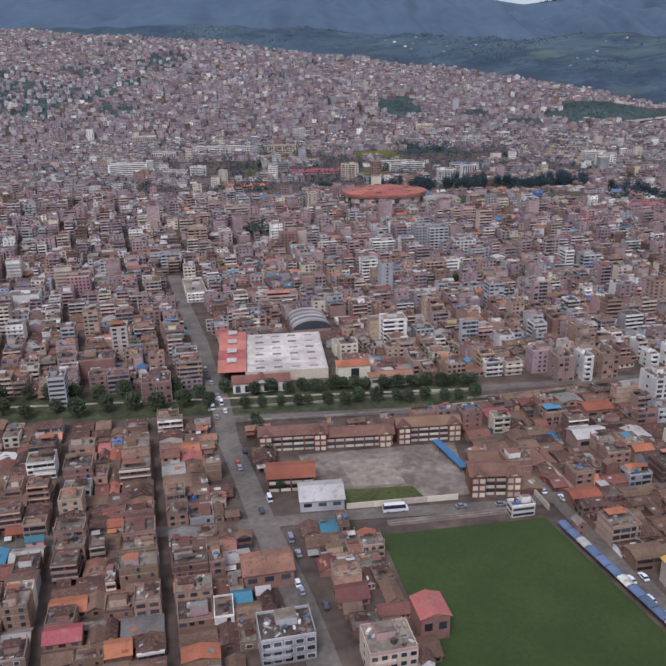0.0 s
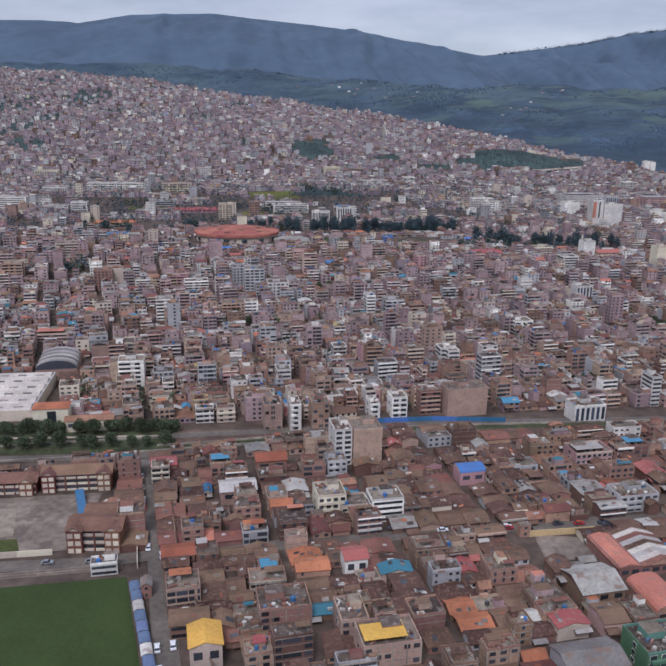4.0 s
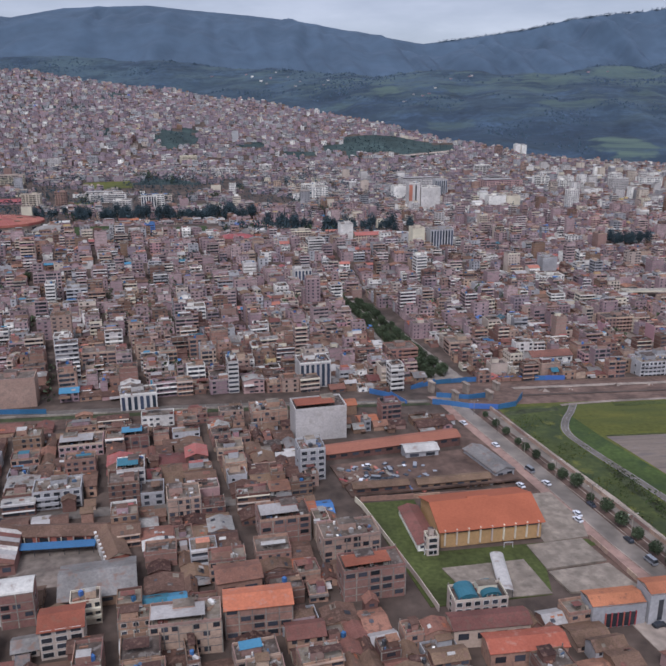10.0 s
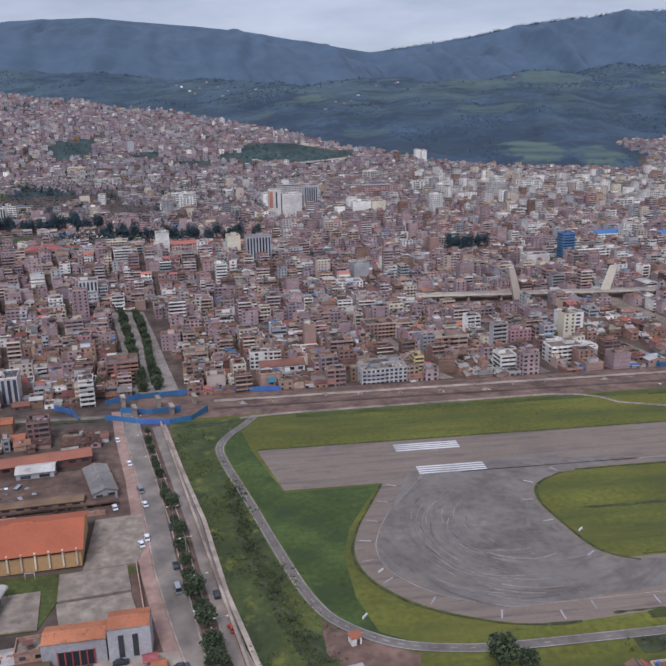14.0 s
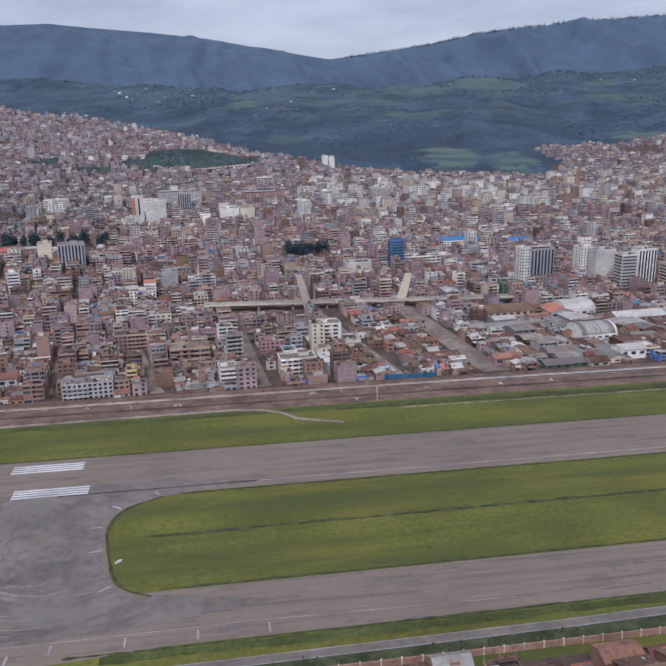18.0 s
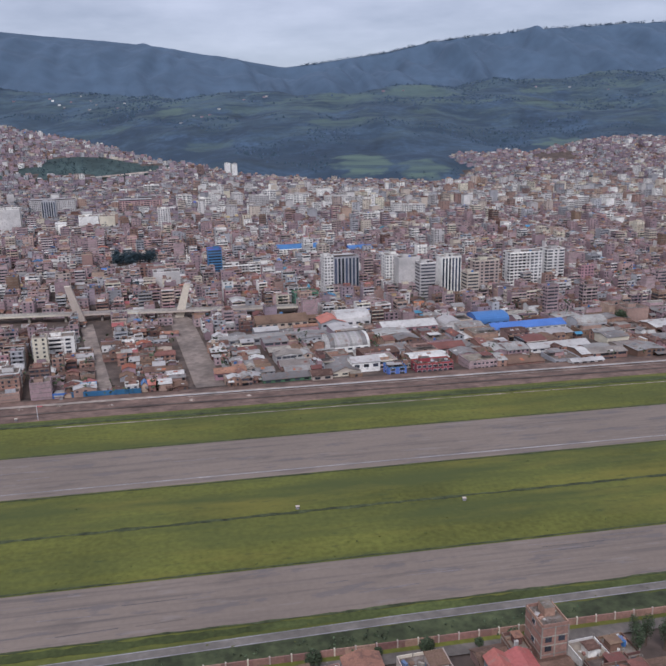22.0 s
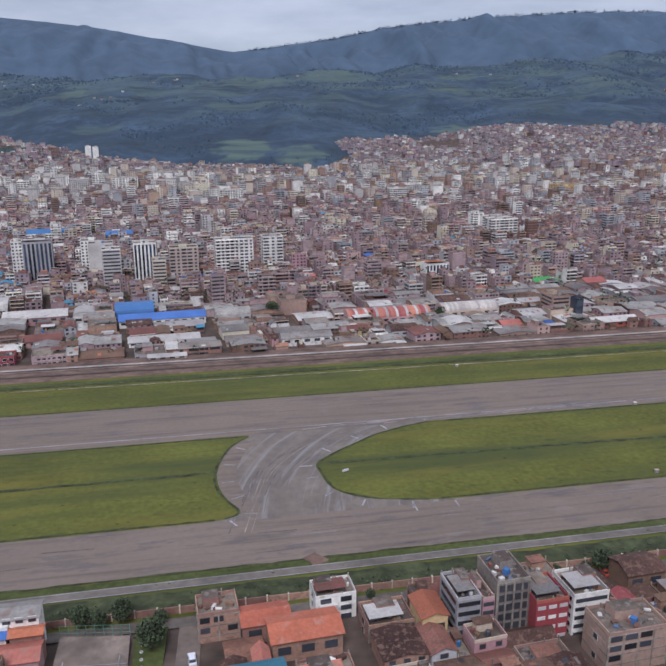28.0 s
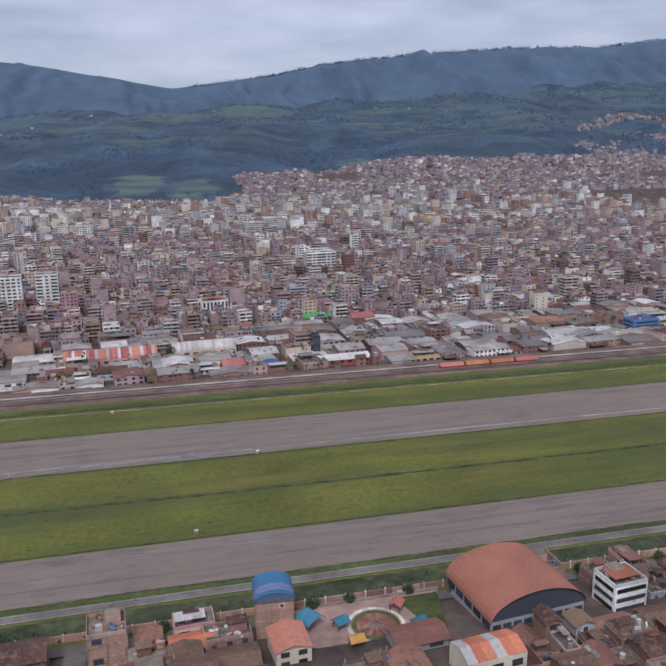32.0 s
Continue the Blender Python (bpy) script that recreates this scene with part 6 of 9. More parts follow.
block(818.6, 710.1, 26.3, 12.7, 18.0, 5, "plaster_white", "roof_slab", "flat", "pair of white and dark apartment towers")

block(333.9, 400.4, 25.6, 14.2, 10.9, 5, "plaster_white", "roof_slab", "flat", "white apartment houses among brick houses")
block(452.7, 861.0, 35.6, 17.4, 18.8, 5, "plaster_white", "roof_slab", "flat", "big white apartment block")
block(507.3, 837.9, 34.4, 15.3, 16.7, 5, "plaster_white", "roof_slab", "flat", "white apartment block among brick houses")
block(391.7, 837.9, 27.0, 15.2, 21.1, 5, "plaster_white", "roof_slab", "flat", "white apartment tower among brick houses")
block(596.0, 737.1, 30.6, 14.7, 17.1, 5, "plaster_white", "roof_slab", "flat", "white apartment block among brick houses")
block(530.3, 699.1, 31.8, 14.8, 13.9, 5, "plaster_white", "roof_slab", "flat", "white apartment houses among brick houses")
block(654.8, 141.1, 53.9, 15, 4.4, 3, "plaster_pink", "sheet_red", "ribbed", "long hall with orange and white striped roof")
block(710.0, 146.2, 38.9, 13.6, 4.6, 3, "plaster_pink", "roof_pinkish", "ribbed", "hall with pale striped roof panels")
block(656.5, 111.3, 16.8, 11.9, 3.4, 3, "plaster_grey", "tile_brown", "vault", "small hall with a brown arched roof")
block(627.2, 115.1, 16.8, 10.2, 4.4, 3, "plaster_yellow", "tile_red", "gable", "yellow shop with a dark blue sign wall")
block(640.6, 106.5, 8.9, 10, 3.5, 3, "plaster_white", "sheet_white", "flat", "white shopfront with blue band")
block(706.9, 108.2, 17.7, 12, 3.3, 3, "plaster_white", "sheet_white", "flat", "white filling station canopy with red edge")
block(724.6, 112.0, 13.2, 11.9, 3.1, 3, "plaster_red", "sheet_red", "gable", "red-roofed shop among brick houses")
block(744.0, 107.9, 11.5, 11.9, 3.9, 3, "plaster_blue", "sheet_grey", "vault", "small vaulted workshop with a dark blue front")
block(776.5, 126.5, 4.7, 8, 12, 4, "glass_blue", "roof_slab", "blind", "dark blue glass slab tower")
block(771.9, 147.3, 12.5, 16, 10.1, 4, "brick_pale", "roof_slab", "band", "long building joined to a glass tower")
block(796.5, 216.9, 22.4, 13.6, 3.3, 4, "plaster_white", "sheet_green", "hip", "hall with a bright green roof")
block(824.7, 196.2, 15.8, 13.6, 6.8, 4, "plaster_pink", "sheet_red", "gable", "hall with red roof")
block(727.1, 266.1, 19.6, 12, 9.8, 5, "plaster_white", "tile_orange", "columns", "white and violet house with orange roof")
block(834.7, 459.5, 12.0, 12.3, 19.7, 5, "plaster_white", "roof_slab", "flat", "white apartment tower among brick houses")
block(841.2, 407.2, 28.9, 13.2, 21.3, 5, "plaster_white", "roof_slab", "flat", "white and brown apartment tower with dark bays")
block(795.6, 289.9, 12.8, 12, 11.9, 5, "plaster_grey", "roof_slab", "band", "black and white striped office block")
block(811.6, 282.9, 11.3, 12, 8.9, 5, "plaster_cream", "roof_slab", "flat", "cream house with orange trim")
block(1069.1, 729.1, 37.9, 17.2, 15.3, 5, "plaster_yellow", "roof_slab", "flat", "ochre institute block among brick houses")
block(837.5, 742.8, 40.1, 13.7, 19.0, 5, "plaster_white", "roof_slab", "flat", "pair of white and dark towers")
block(808.7, 596.1, 10.1, 12.6, 16.1, 5, "plaster_white", "roof_slab", "flat", "white apartment tower among brick houses")
block(1027.9, 537.9, 21.9, 14.6, 10.5, 5, "plaster_grey", "roof_slab", "band", "rounded grey building with dark bands")
block(652.6, 210.3, 11.1, 12, 7.6, 4, "plaster_white", "roof_slab", "flat", "white house with large windows")
block(930.2, 226.3, 17.2, 13.6, 3.3, 4, "plaster_white", "sheet_white", "hip", "white hipped hall among brick houses")
block(837.2, 97.1, 16.9, 10, 3.7, 3, "plaster_yellow", "sheet_grey", "flat", "low building with a yellow sign wall")
block(595.4, 120.4, 31.3, 11, 4.2, 3, "plaster_white", "sheet_grey", "gable", "white two-storey depot beside the earthworks")
block(593.3, 188.3, 15.7, 12, 8.6, 4, "brick_pale", "roof_slab", "blind", "square brick block among brick houses")
block(788.4, 103.9, 30.6, 11.9, 4.1, 3, "plaster_red", "sheet_white", "gable", "row of shops with red and blue fronts")
block(972.9, 227.7, 31.1, 13.6, 5.8, 4, "plaster_white", "sheet_white", "gable", "white-gabled warehouse with dark red front")
block(1030.9, 224.5, 21.4, 17, 4.3, 4, "plaster_grey", "sheet_red", "gable", "warehouse with a bright red roof")
block(1003.5, 127.9, 20.0, 12, 7.7, 4, "plaster_blue", "roof_slab", "band", "turquoise building with vertical stripes")
block(1059.3, 265.7, 61.2, 18.7, 4, 4, "plaster_grey", "sheet_grey", "gable", "wide grey-roofed warehouse among brick houses")
block(991.6, 149.9, 15.6, 14, 6.5, 4, "brick", "roof_slab", "blind", "red-brown block among brick houses")
block(838.4, 143.1, 25.8, 13.6, 4.8, 4, "plaster_grey", "sheet_grey", "gable", "hall with a broad grey roof")
block(942.4, 120.7, 31.0, 13.6, 3.3, 4, "plaster_grey", "sheet_white", "vault", "low arched warehouse among brick houses")
block(923.8, 216.5, 25.8, 10.2, 6, 4, "plaster_white", "sheet_white", "hip", "white hipped hall among brick houses")
block(1072.7, 720.2, 35.9, 15.1, 14.3, 5, "plaster_yellow", "roof_slab", "flat", "ochre institute block among brick houses")
block(381.5, -158.0, 7.1, 9, 12.8, 3, "brick", "roof_slab", "flat", "brick tower house with a few windows beside the fence")
block(429.9, -156.2, 14.9, 8.5, 9.6, 3, "brick", "tile_red", "gable", "brick house with red tiled roof and blue gable")
block(486.4, -153.8, 14.2, 6.2, 11.5, 1, "plaster_white", "sheet_grey", "gable", "white apartment house under a grey sheet roof")
block(482.6, -158.6, 8.2, 3.2, 8.2, 1, "plaster_white", "sheet_blue", "gable", "white house part under blue sheets")
block(491, -158.6, 7, 3.2, 8.4, 1, "brick", "sheet_orange", "gable", "brick house part under orange sheets")
block(539.4, -185.6, 16.2, 10.2, 6.8, 3, "plaster_white", "sheet_teal", "vault", "white house under a turquoise and white arched roof")
block(556.3, -185.8, 12.1, 10, 5.9, 3, "brick", "sheet_red", "flat", "brick house with red and blue roof sheets")
block(486.8, -163.8, 15.5, 6.6, 6.2, 1, "plaster_pink", "sheet_red", "gable", "house with a bright red gabled roof")
block(592.0, -168, 6.0, 11, 12.4, 3, "plaster_grey", "sheet_grey", "band", "grey-blue apartment house with dark glazed front")
block(596.8, -168.3, 3.0, 10.4, 11.6, 3, "plaster_pink", "roof_slab", "band", "narrow pink apartment house with wide windows")
block(602.9, -167.5, 8.4, 11.5, 15.6, 3, "concrete", "roof_slab", "frame", "unfinished concrete frame building of six storeys")
block(611.4, -171.5, 8.4, 10.5, 11, 3, "plaster_red", "sheet_grey", "panels", "dark red house with white window panels")
block(621.2, -171.5, 9.2, 10.5, 11.5, 3, "plaster_white", "sheet_white", "band", "white apartment house with dark balcony bands")
block(584.0, -168.5, 6.3, 9, 8.6, 3, "plaster_yellow", "tile_orange", "gable", "olive-yellow house under an orange roof")
block(574.6, -164.5, 11.4, 9.5, 5.2, 3, "brick", "sheet_white", "flat", "low brick house under pale patched sheets")
block(554.0, -167.5, 16.4, 9.6, 6.8, 3, "brick", "sheet_orange", "gable", "wide brick house under a bright orange sheet roof")
block(545.6, -159.5, 11.4, 7.6, 6.2, 3, "brick", "sheet_orange", "gable", "brick house under faded orange sheets")
block(563.5, -153.6, 10.4, 7.4, 7.4, 3, "plaster_white", "tile_red", "flat", "white house with a terrace and red-brown roof")
block(534.4, -156.5, 9.8, 8, 8.4, 3, "brick", "roof_slab", "flat", "brick house with bare column stubs")
block(625.2, -185.5, 15, 10, 10, 3, "brick_pale", "roof_slab", "flat", "broad pale brick house with a wide terrace")
block(750.8, -184.5, 15, 9, 5.6, 6, "plaster_cream", "sheet_orange", "striped", "low hall under orange and white striped roof")
block(796, -167, 10, 9, 8, 6, "plaster_white", "tile_orange", "band", "white house of three storeys with dark bands")
block(665.6, -158, 9.0, 9, 10.6, 3, "brick", "roof_slab", "flat", "brick house with open roof terrace")
block(673, -176, 16, 9, 6.4, 3, "brick", "roof_slab", "flat", "tall brick house with concrete frame")
block(686, -153.4, 10, 6.5, 6, 3, "plaster_pink", "sheet_white", "flat", "house with red and white roof sheets")
block(685, -160.5, 10, 6, 4.4, 3, "brick", "sheet_orange", "gable", "low brick house under an orange sheet roof")
block(646, -157, 11, 9, 6.2, 3, "brick_dark", "tile_brown", "gable", "dark brick house under brown tiles")
block(783.0, -150.4, 6.9, 10, 6.2, 3, "brick_pale", "roof_slab", "flat", "brick house with roof clutter")
block(806.4, -155.1, 6.1, 10, 6.4, 3, "brick", "tile_red", "flat", "brick house with open upper storey")
block(-719.9, 935.3, 36.6, 19.6, 11.0, 2, "plaster_white", "roof_slab", "columns", "pale institute building with tall window bays")
block(-685.1, 800.4, 34.3, 12.8, 7.7, 2, "plaster_white", "roof_slab", "flat", "low white institute block beside trees")
block(-653.2, 802.5, 22.3, 12.8, 12.0, 2, "plaster_white", "roof_slab", "band", "white institute block with dark window bands")
block(-581.5, 681.6, 50.1, 14.3, 4.0, 2, "plaster_cream", "tile_orange", "gable", "long cream building under an orange tiled roof")
block(-540.5, 838.5, 31.3, 15, 8.7, 2, "plaster_grey", "roof_slab", "band", "grey institute block with dark window bands")
block(-444, 735, 22.7, 12.7, 20, 2, "plaster_cream", "roof_slab", "flat", "cream office block of five storeys")
block(-408, 740, 14, 11.6, 22, 2, "brick_pale", "roof_slab", "flat", "narrow pale brick tower beside the arena")
block(-358.5, 798.8, 50.1, 17, 10.6, 2, "plaster_white", "roof_slab", "band", "wide white office block with dark bands")
block(-322, 690, 22, 14.8, 17, 2, "plaster_white", "roof_slab", "flat", "white apartment block behind dark trees")
block(-284.0, 780.9, 28.4, 14.9, 10.7, 2, "plaster_cream", "sheet_blue", "flat", "cream block with a blue roof cover")
block(-363.1, 501.2, 37.1, 19.9, 3.2, 2, "plaster_cream", "sheet_grey", "hip", "beige hall under a low grey hipped roof")
block(-234.3, 678.6, 41.9, 14.3, 4.0, 2, "plaster_white", "sheet_white", "gable", "low white hall beside dark trees")
block(-72.3, 838.4, 33.8, 13, 17.6, 2, "plaster_white", "roof_slab", "flat", "pair of tall white apartment slabs")
block(-115.6, 441.6, 21.4, 13.5, 9.4, 4, "plaster_cream", "roof_slab", "flat", "cream apartment block below dark trees")
block(-120.9, 311.3, 14.2, 12, 15.7, 6, "plaster_white", "roof_slab", "columns", "white block with a tall dark glass front")
block(-263.6, 484, 10.2, 8, 9.5, 4, "plaster_blue", "roof_slab", "band", "narrow blue tower with white window bands")
block(230.7, 1014.5, 24.9, 12.9, 15.6, 2, "plaster_white", "roof_slab", "flat", "white apartment tower above the shopping centre")
block(106.2, 793, 18, 13, 28, 2, "plaster_grey", "roof_slab", "columns", "grey office tower with tall dark bays")
block(227.1, 930.5, 28.3, 43, 9.7, 2, "plaster_white", "sheet_grey", "flat", "large pale shopping centre block with flat roof")
block(-547.6, 521.3, 29.3, 13.7, 5.4, 4, "plaster_white", "sheet_blue", "gable", "hall under bright blue roof sheets")
block(-779.9, 1113.9, 41.1, 16, 10.3, 2, "plaster_cream", "roof_slab", "columns", "cream arcaded institute building")
block(-506.1, 1132.9, 23.3, 12.5, 16.5, 2, "plaster_white", "roof_slab", "flat", "slim white tower on the lower slope")
block(-443.5, 1149.5, 18.0, 12.4, 14.2, 2, "plaster_grey", "roof_slab", "flat", "pale bluish tower on the lower slope")
block(-275.1, 1156.5, 30.2, 15.6, 12.7, 2, "plaster_cream", "roof_slab", "flat", "pale apartment block above the valley")
block(-136.6, 1114.8, 20.6, 15.9, 9.4, 2, "plaster_white", "roof_slab", "flat", "white block on the lower slope")


# ---- school, pitch and market in the west ----
def wing(x, y, w, d, h, deg, floors, label, roof="tile_school", bays=(-0.5, 0.5)):
    """A school wing: brown frame, cream panels, dark bands for gallery shade and gabled stair bays under a tiled roof.
    """
    keep(x, y, w, d, deg)
    e = thing("school_wing", x, y, land_z(x, y, False), radians(deg), label, "school", "school wings")
    a = Acc()
    a.box(0, 0, -1, w, d, h + 1, 0, "school_brown")
    a.make("wall", e)
    a = Acc()
    a.gable(0, 0, h, w, d, 1.9, 0, roof, 0.8, w >= d, "plaster_cream")
    a.make("roof", e)
    fh = h / floors
    n = max(3, int(w / 4.2))
    for k in range(floors):
        for i in range(n):
            lx = -w / 2 + w * (i + 0.5) / n
            a = Acc()
            a.box(lx, -d / 2 - 0.1, k * fh + fh * 0.08, w / n * 0.84, 0.3, fh * 0.36, 0, "plaster_cream", under=True)
            a.make("gallery_panel", e, "cream parapet panel")
        # dark band paints the shade within the gallery
        a = Acc()
        a.box(0, -d / 2, k * fh + fh * 0.5, w * 0.97, 0.24, fh * 0.4, 0, "glass_dark", under=True)
        a.make("window_band", e, "dark open gallery")
    for i in range(0, n + 1, 2):
        a = Acc()
        a.box(-w / 2 + w * i / n, -d / 2 - 0.2, 0, 0.5, 0.5, h, 0, "school_brown")
        a.make("column", e)
    for b in bays:
        bw = min(5.5, w * 0.3)
        lx = b * (w - bw)
        a = Acc()
        a.box(lx, -d / 2 - 0.9, -1, bw, 2.2, h + 1.4, 0, "school_brown")
        bay = a.make("stair_bay", e, "projecting stair bay")
        a = Acc()
        a.gable(lx, -d / 2 + 0.6, h + 0.4, bw, 5.2, 1.5, 0, roof, 0.5, False, "plaster_cream")
        a.make("bay_roof", bay)
        for k in range(floors):
            for q in (-0.24, 0.24):
                a = Acc()
                a.box(lx + q * bw, -d / 2 - 2.05, k * fh + fh * 0.16, bw * 0.36, 0.16, fh * 0.6, 0, "plaster_cream", under=True)
                a.make("panel", bay, "cream wall panel")
    return e


wing(-525, -17, 29, 9, 8, 2, 3, "cream and brown school wing under a brown tiled roof")
wing(-496, -16, 30, 9, 6, 2, 2, "low cream school wing under a brown tiled roof", bays=(0.46,))
wing(-465, -13, 28, 9, 8, 3, 3, "cream and brown school wing under brown tiles")
wing(-526, -50, 18, 12, 6.5, 2, 2, "brick school block under an orange-brown roof", "tile_orange", ())
wing(-447, -60, 19, 11, 9, -2, 3, "cream and brown school block with stair windows")
wing(-446, -47, 15, 10, 7, -2, 2, "rear school block under a brown tiled roof", bays=())
keep(-489, -42, 80, 66, 4)
sheet("school_yard", [(-523, -26), (-454, -20), (-456, -64), (-470, -66), (-515, -60)], None, "school_paving", "bare worn concrete school yard", "yard", 0.05)
sheet("sports_court", [(-506, -33), (-485, -32.5), (-480, -54), (-501, -55.5)], None, "court_slab", "pale concrete sports court", "court", 0.16)
sheet("school_lawn", [(-508, -57), (-478, -56), (-474, -66), (-505, -68.5)], None, "grass_dark", "dark green strip of lawn", "lawn", 0.08)
e = thing("blue_canopy", -459, -35, 3, radians(-73), "bright blue sheet canopy along the school yard", "canopy")
a = Acc()
a.box(0, 0, 2.8, 26, 3.4, 0.15, 0, "sheet_blue", under=True)
a.make("roof", e)
for i in range(5):
    a = Acc()
    a.box(-12 + 6 * i, -1.4, 0, 0.15, 0.15, 2.8, 0, "metal_dark")
    a.make("post", e)
block(-514.5, -64.5, 16.5, 14, 5, 3, "plaster_grey", "sheet_white", "gable", "pale sports shed under white metal sheets")
keep(-452, -138, 66, 110, 11)
keep(-466, -77, 76, 18, 5)
block(-441, -79, 9, 5, 4.4, 8, "plaster_white", "roof_slab", "band", "small white two-storey house at the corner of the pitch")
sheet("football_pitch", [(-494, -89.5), (-433, -83), (-405, -190), (-480, -190)], None, "turf", "dark green football pitch", "pitch", 0.25)
stand = thing("terrace_stand", -463, -80, 3.4, radians(6), "low worn concrete spectator terrace beside the pitch", "stand")
for i in range(4):
    a = Acc()
    a.box(0, -1.6 + 1.0 * i, 0, 56, 1.0, 0.25 + 0.28 * i, 0, "road_dust")
    a.make("step", stand)
for i in range(11):
    s = i / 10
    e = thing("spectator_shelter", -428.5 + 14.5 * s, -92 - 53 * s, 4, radians(-76), "row of covered seats under a blue sheet roof", "stand", "covered seats by the pitch")
    a = Acc()
    a.vault(0, 0, 2.3, 3.6, 4.6, 0.7, math.pi / 2, "sheet_faded" if i % 4 != 2 else "sheet_white", 6)
    a.make("roof", e)
    a = Acc()
    a.box(0, 1.5, 0, 4.6, 0.15, 2.3, 0, "plaster_grey")
    a.box(0, 0.6, 0, 4.4, 0.8, 0.5, 0, "concrete")
    a.make("bench", e)
TOWN_AVENUE = [(-508, -190), (-523.5, -123), (-536.5, -77), (-544, -47), (-553.7, -11), (-561, 33.6), (-574, 91), (-580, 121), (-618, 280)]
ribbon("avenue", TOWN_AVENUE, 9.5, "asphalt", "grey town avenue lined with parked cars", "road", 0.25, 10)
for (x0, y0), (x1, y1) in zip(TOWN_AVENUE, TOWN_AVENUE[1:]):
    keep((x0 + x1) / 2, (y0 + y1) / 2, 13, math.hypot(x1 - x0, y1 - y0), math.degrees(math.atan2(x0 - x1, y1 - y0)))
ribbon("street", [(-399, -190), (-411, -142), (-424, -69), (-441, 12)], 8, "asphalt", "grey asphalt street between walls", "road", 0.25, 10)
ribbon("street", [(-640, -86), (-546, -79), (-504, -75.5), (-446, -73.5), (-428, -70), (-300, -57), (-150, -46)], 7, "asphalt", "grey asphalt cross street", "road", 0.22, 10)
ribbon("street", [(-560, 12), (-440, 16)], 7, "asphalt", "grey asphalt street beside the school", "road", 0.24, 10)


def wall_line(name, line, h, t, material, label, cap=None, category="wall"):
    """A long wall that follows the ground, panel by panel."""
    x, y = line[0]
    e = thing(name, 0, 0, 0, 0, label, category)
    for (x0, y0), (x1, y1) in zip(line, line[1:]):
        L = math.hypot(x1 - x0, y1 - y0)
        n = max(1, int(L / 10))
        for i in range(n):
            a = Acc()
            s = (i + 0.5) / n
            x, y = x0 + (x1 - x0) * s, y0 + (y1 - y0) * s
            a.box(x, y, land_z(x, y, False) - 1, L / n + 0.05, t, h + 1, math.atan2(y1 - y0, x1 - x0), material, cap or material)
            a.make("panel", e)
    return e


# workshop school between the old rows
for x, y, w, d, deg in ((-227, -69.5, 30, 9, -3), (-209.5, -79, 8, 20, 21), (-226, -87, 28, 18, 0), (-252, -80, 28, 26, 8), (-274, -71, 22, 16, 8), (-230, -112.5, 10, 9, 8)):
    keep(x, y, w, d, deg)
sheet("school_yard", [(-241, -74), (-212, -73), (-207, -90), (-213, -97), (-240, -98)], None, "school_paving", "worn dark yard of a workshop school", "yard", 0.1)
sheet("school_yard", [(-284, -78), (-266, -82), (-260, -66), (-283, -62)], None, "school_paving", "bare court beside a yellow wall", "yard", 0.1)
wall_line("yard_wall", [(-285, -63.5), (-272, -62.5), (-259, -61.5)], 2.6, 0.3, "plaster_yellow", "yellow painted wall of the school court")
for x, y, w, d, deg, label in ((-227, -69, 29, 7, -3, "long low school wing under brown tiles"), (-209, -79, 7, 19, 21, "low school wing with white arcade under brown tiles")):
    e = thing("school_wing", x, y, land_z(x, y, False), radians(deg), label, "school", "school wings")
    a = Acc()
    a.box(0, 0, -1, w, d, 5.2, 0, "arena_red")
    a.make("wall", e)
    a = Acc()
    a.gable(0, 0, 4.2, w, d, 1.5, 0, "tile_brown", 0.7, w >= d, "plaster_cream")
    a.make("roof", e)
    for i in range(7):
        a = Acc()
        if w > d:
            a.box(-w / 2 + w * (i + 0.5) / 7, -d / 2 - 0.6, 0, 0.35, 0.35, 3.6, 0, "plaster_cream")
        else:
            a.box(-w / 2 - 0.6, -d / 2 + d * (i + 0.5) / 7, 0, 0.9, 0.9, 4.5, 0, "plaster_white")
        a.make("column", e, "pale arcade column")
    for i in range(5):
        a = Acc()
        if w > d:
            a.box(-w / 2 + w * (i + 0.5) / 5, -d / 2, 0.8, w / 5 * 0.6, 0.2, 2.2, 0, "glass_dark", under=True)
        else:
            a.box(-w / 2, -d / 2 + d * (i + 0.5) / 5, 0.8, 0.2, d / 5 * 0.6, 2.2, 0, "glass_blue", under=True)
        a.make("window", e)
e = thing("blue_canopy", -227.5, -77, land_z(-227, -77, False), radians(1), "bright blue sheet canopy in front of the school wing", "canopy")
a = Acc()
a.box(0, 0, 2.8, 25, 4.4, 0.15, 0, "sheet_blue", under=True)
a.make("roof", e)
for i in range(6):
    a = Acc()
    a.box(-12 + 4.8 * i, -2, 0, 0.16, 0.16, 2.8, 0, "metal_dark")
    a.make("post", e)
e = thing("workshop_hall", -252, -80, land_z(-252, -80, False), radians(8), "brick workshop hall under rusty patched sheets", "hall")
a = Acc()
a.box(0, 0, -1, 25, 22, 5.5, 0, "brick")
a.make("wall", e)
for i in range(9):
    a = Acc()
    a.gable(4.5, -10.4 + 2.6 * i, 4.5, 2.6, 16, 2.4, math.pi / 2, ("tile_red", "roof_pinkish", "sheet_white", "roof_pinkish", "tile_brown", "sheet_white", "tile_red", "roof_pinkish", "tile_brown")[i], 0.0, True, "brick" if i in (0, 8) else None)
    a.make("roof_panel", e)
a = Acc()
a.gable(-8, 0, 4.3, 9, 21, 1.1, 0, "sheet_red", 0.3, False, "brick")
a.make("side_roof", e, "faded red sheet roof of the side bay")
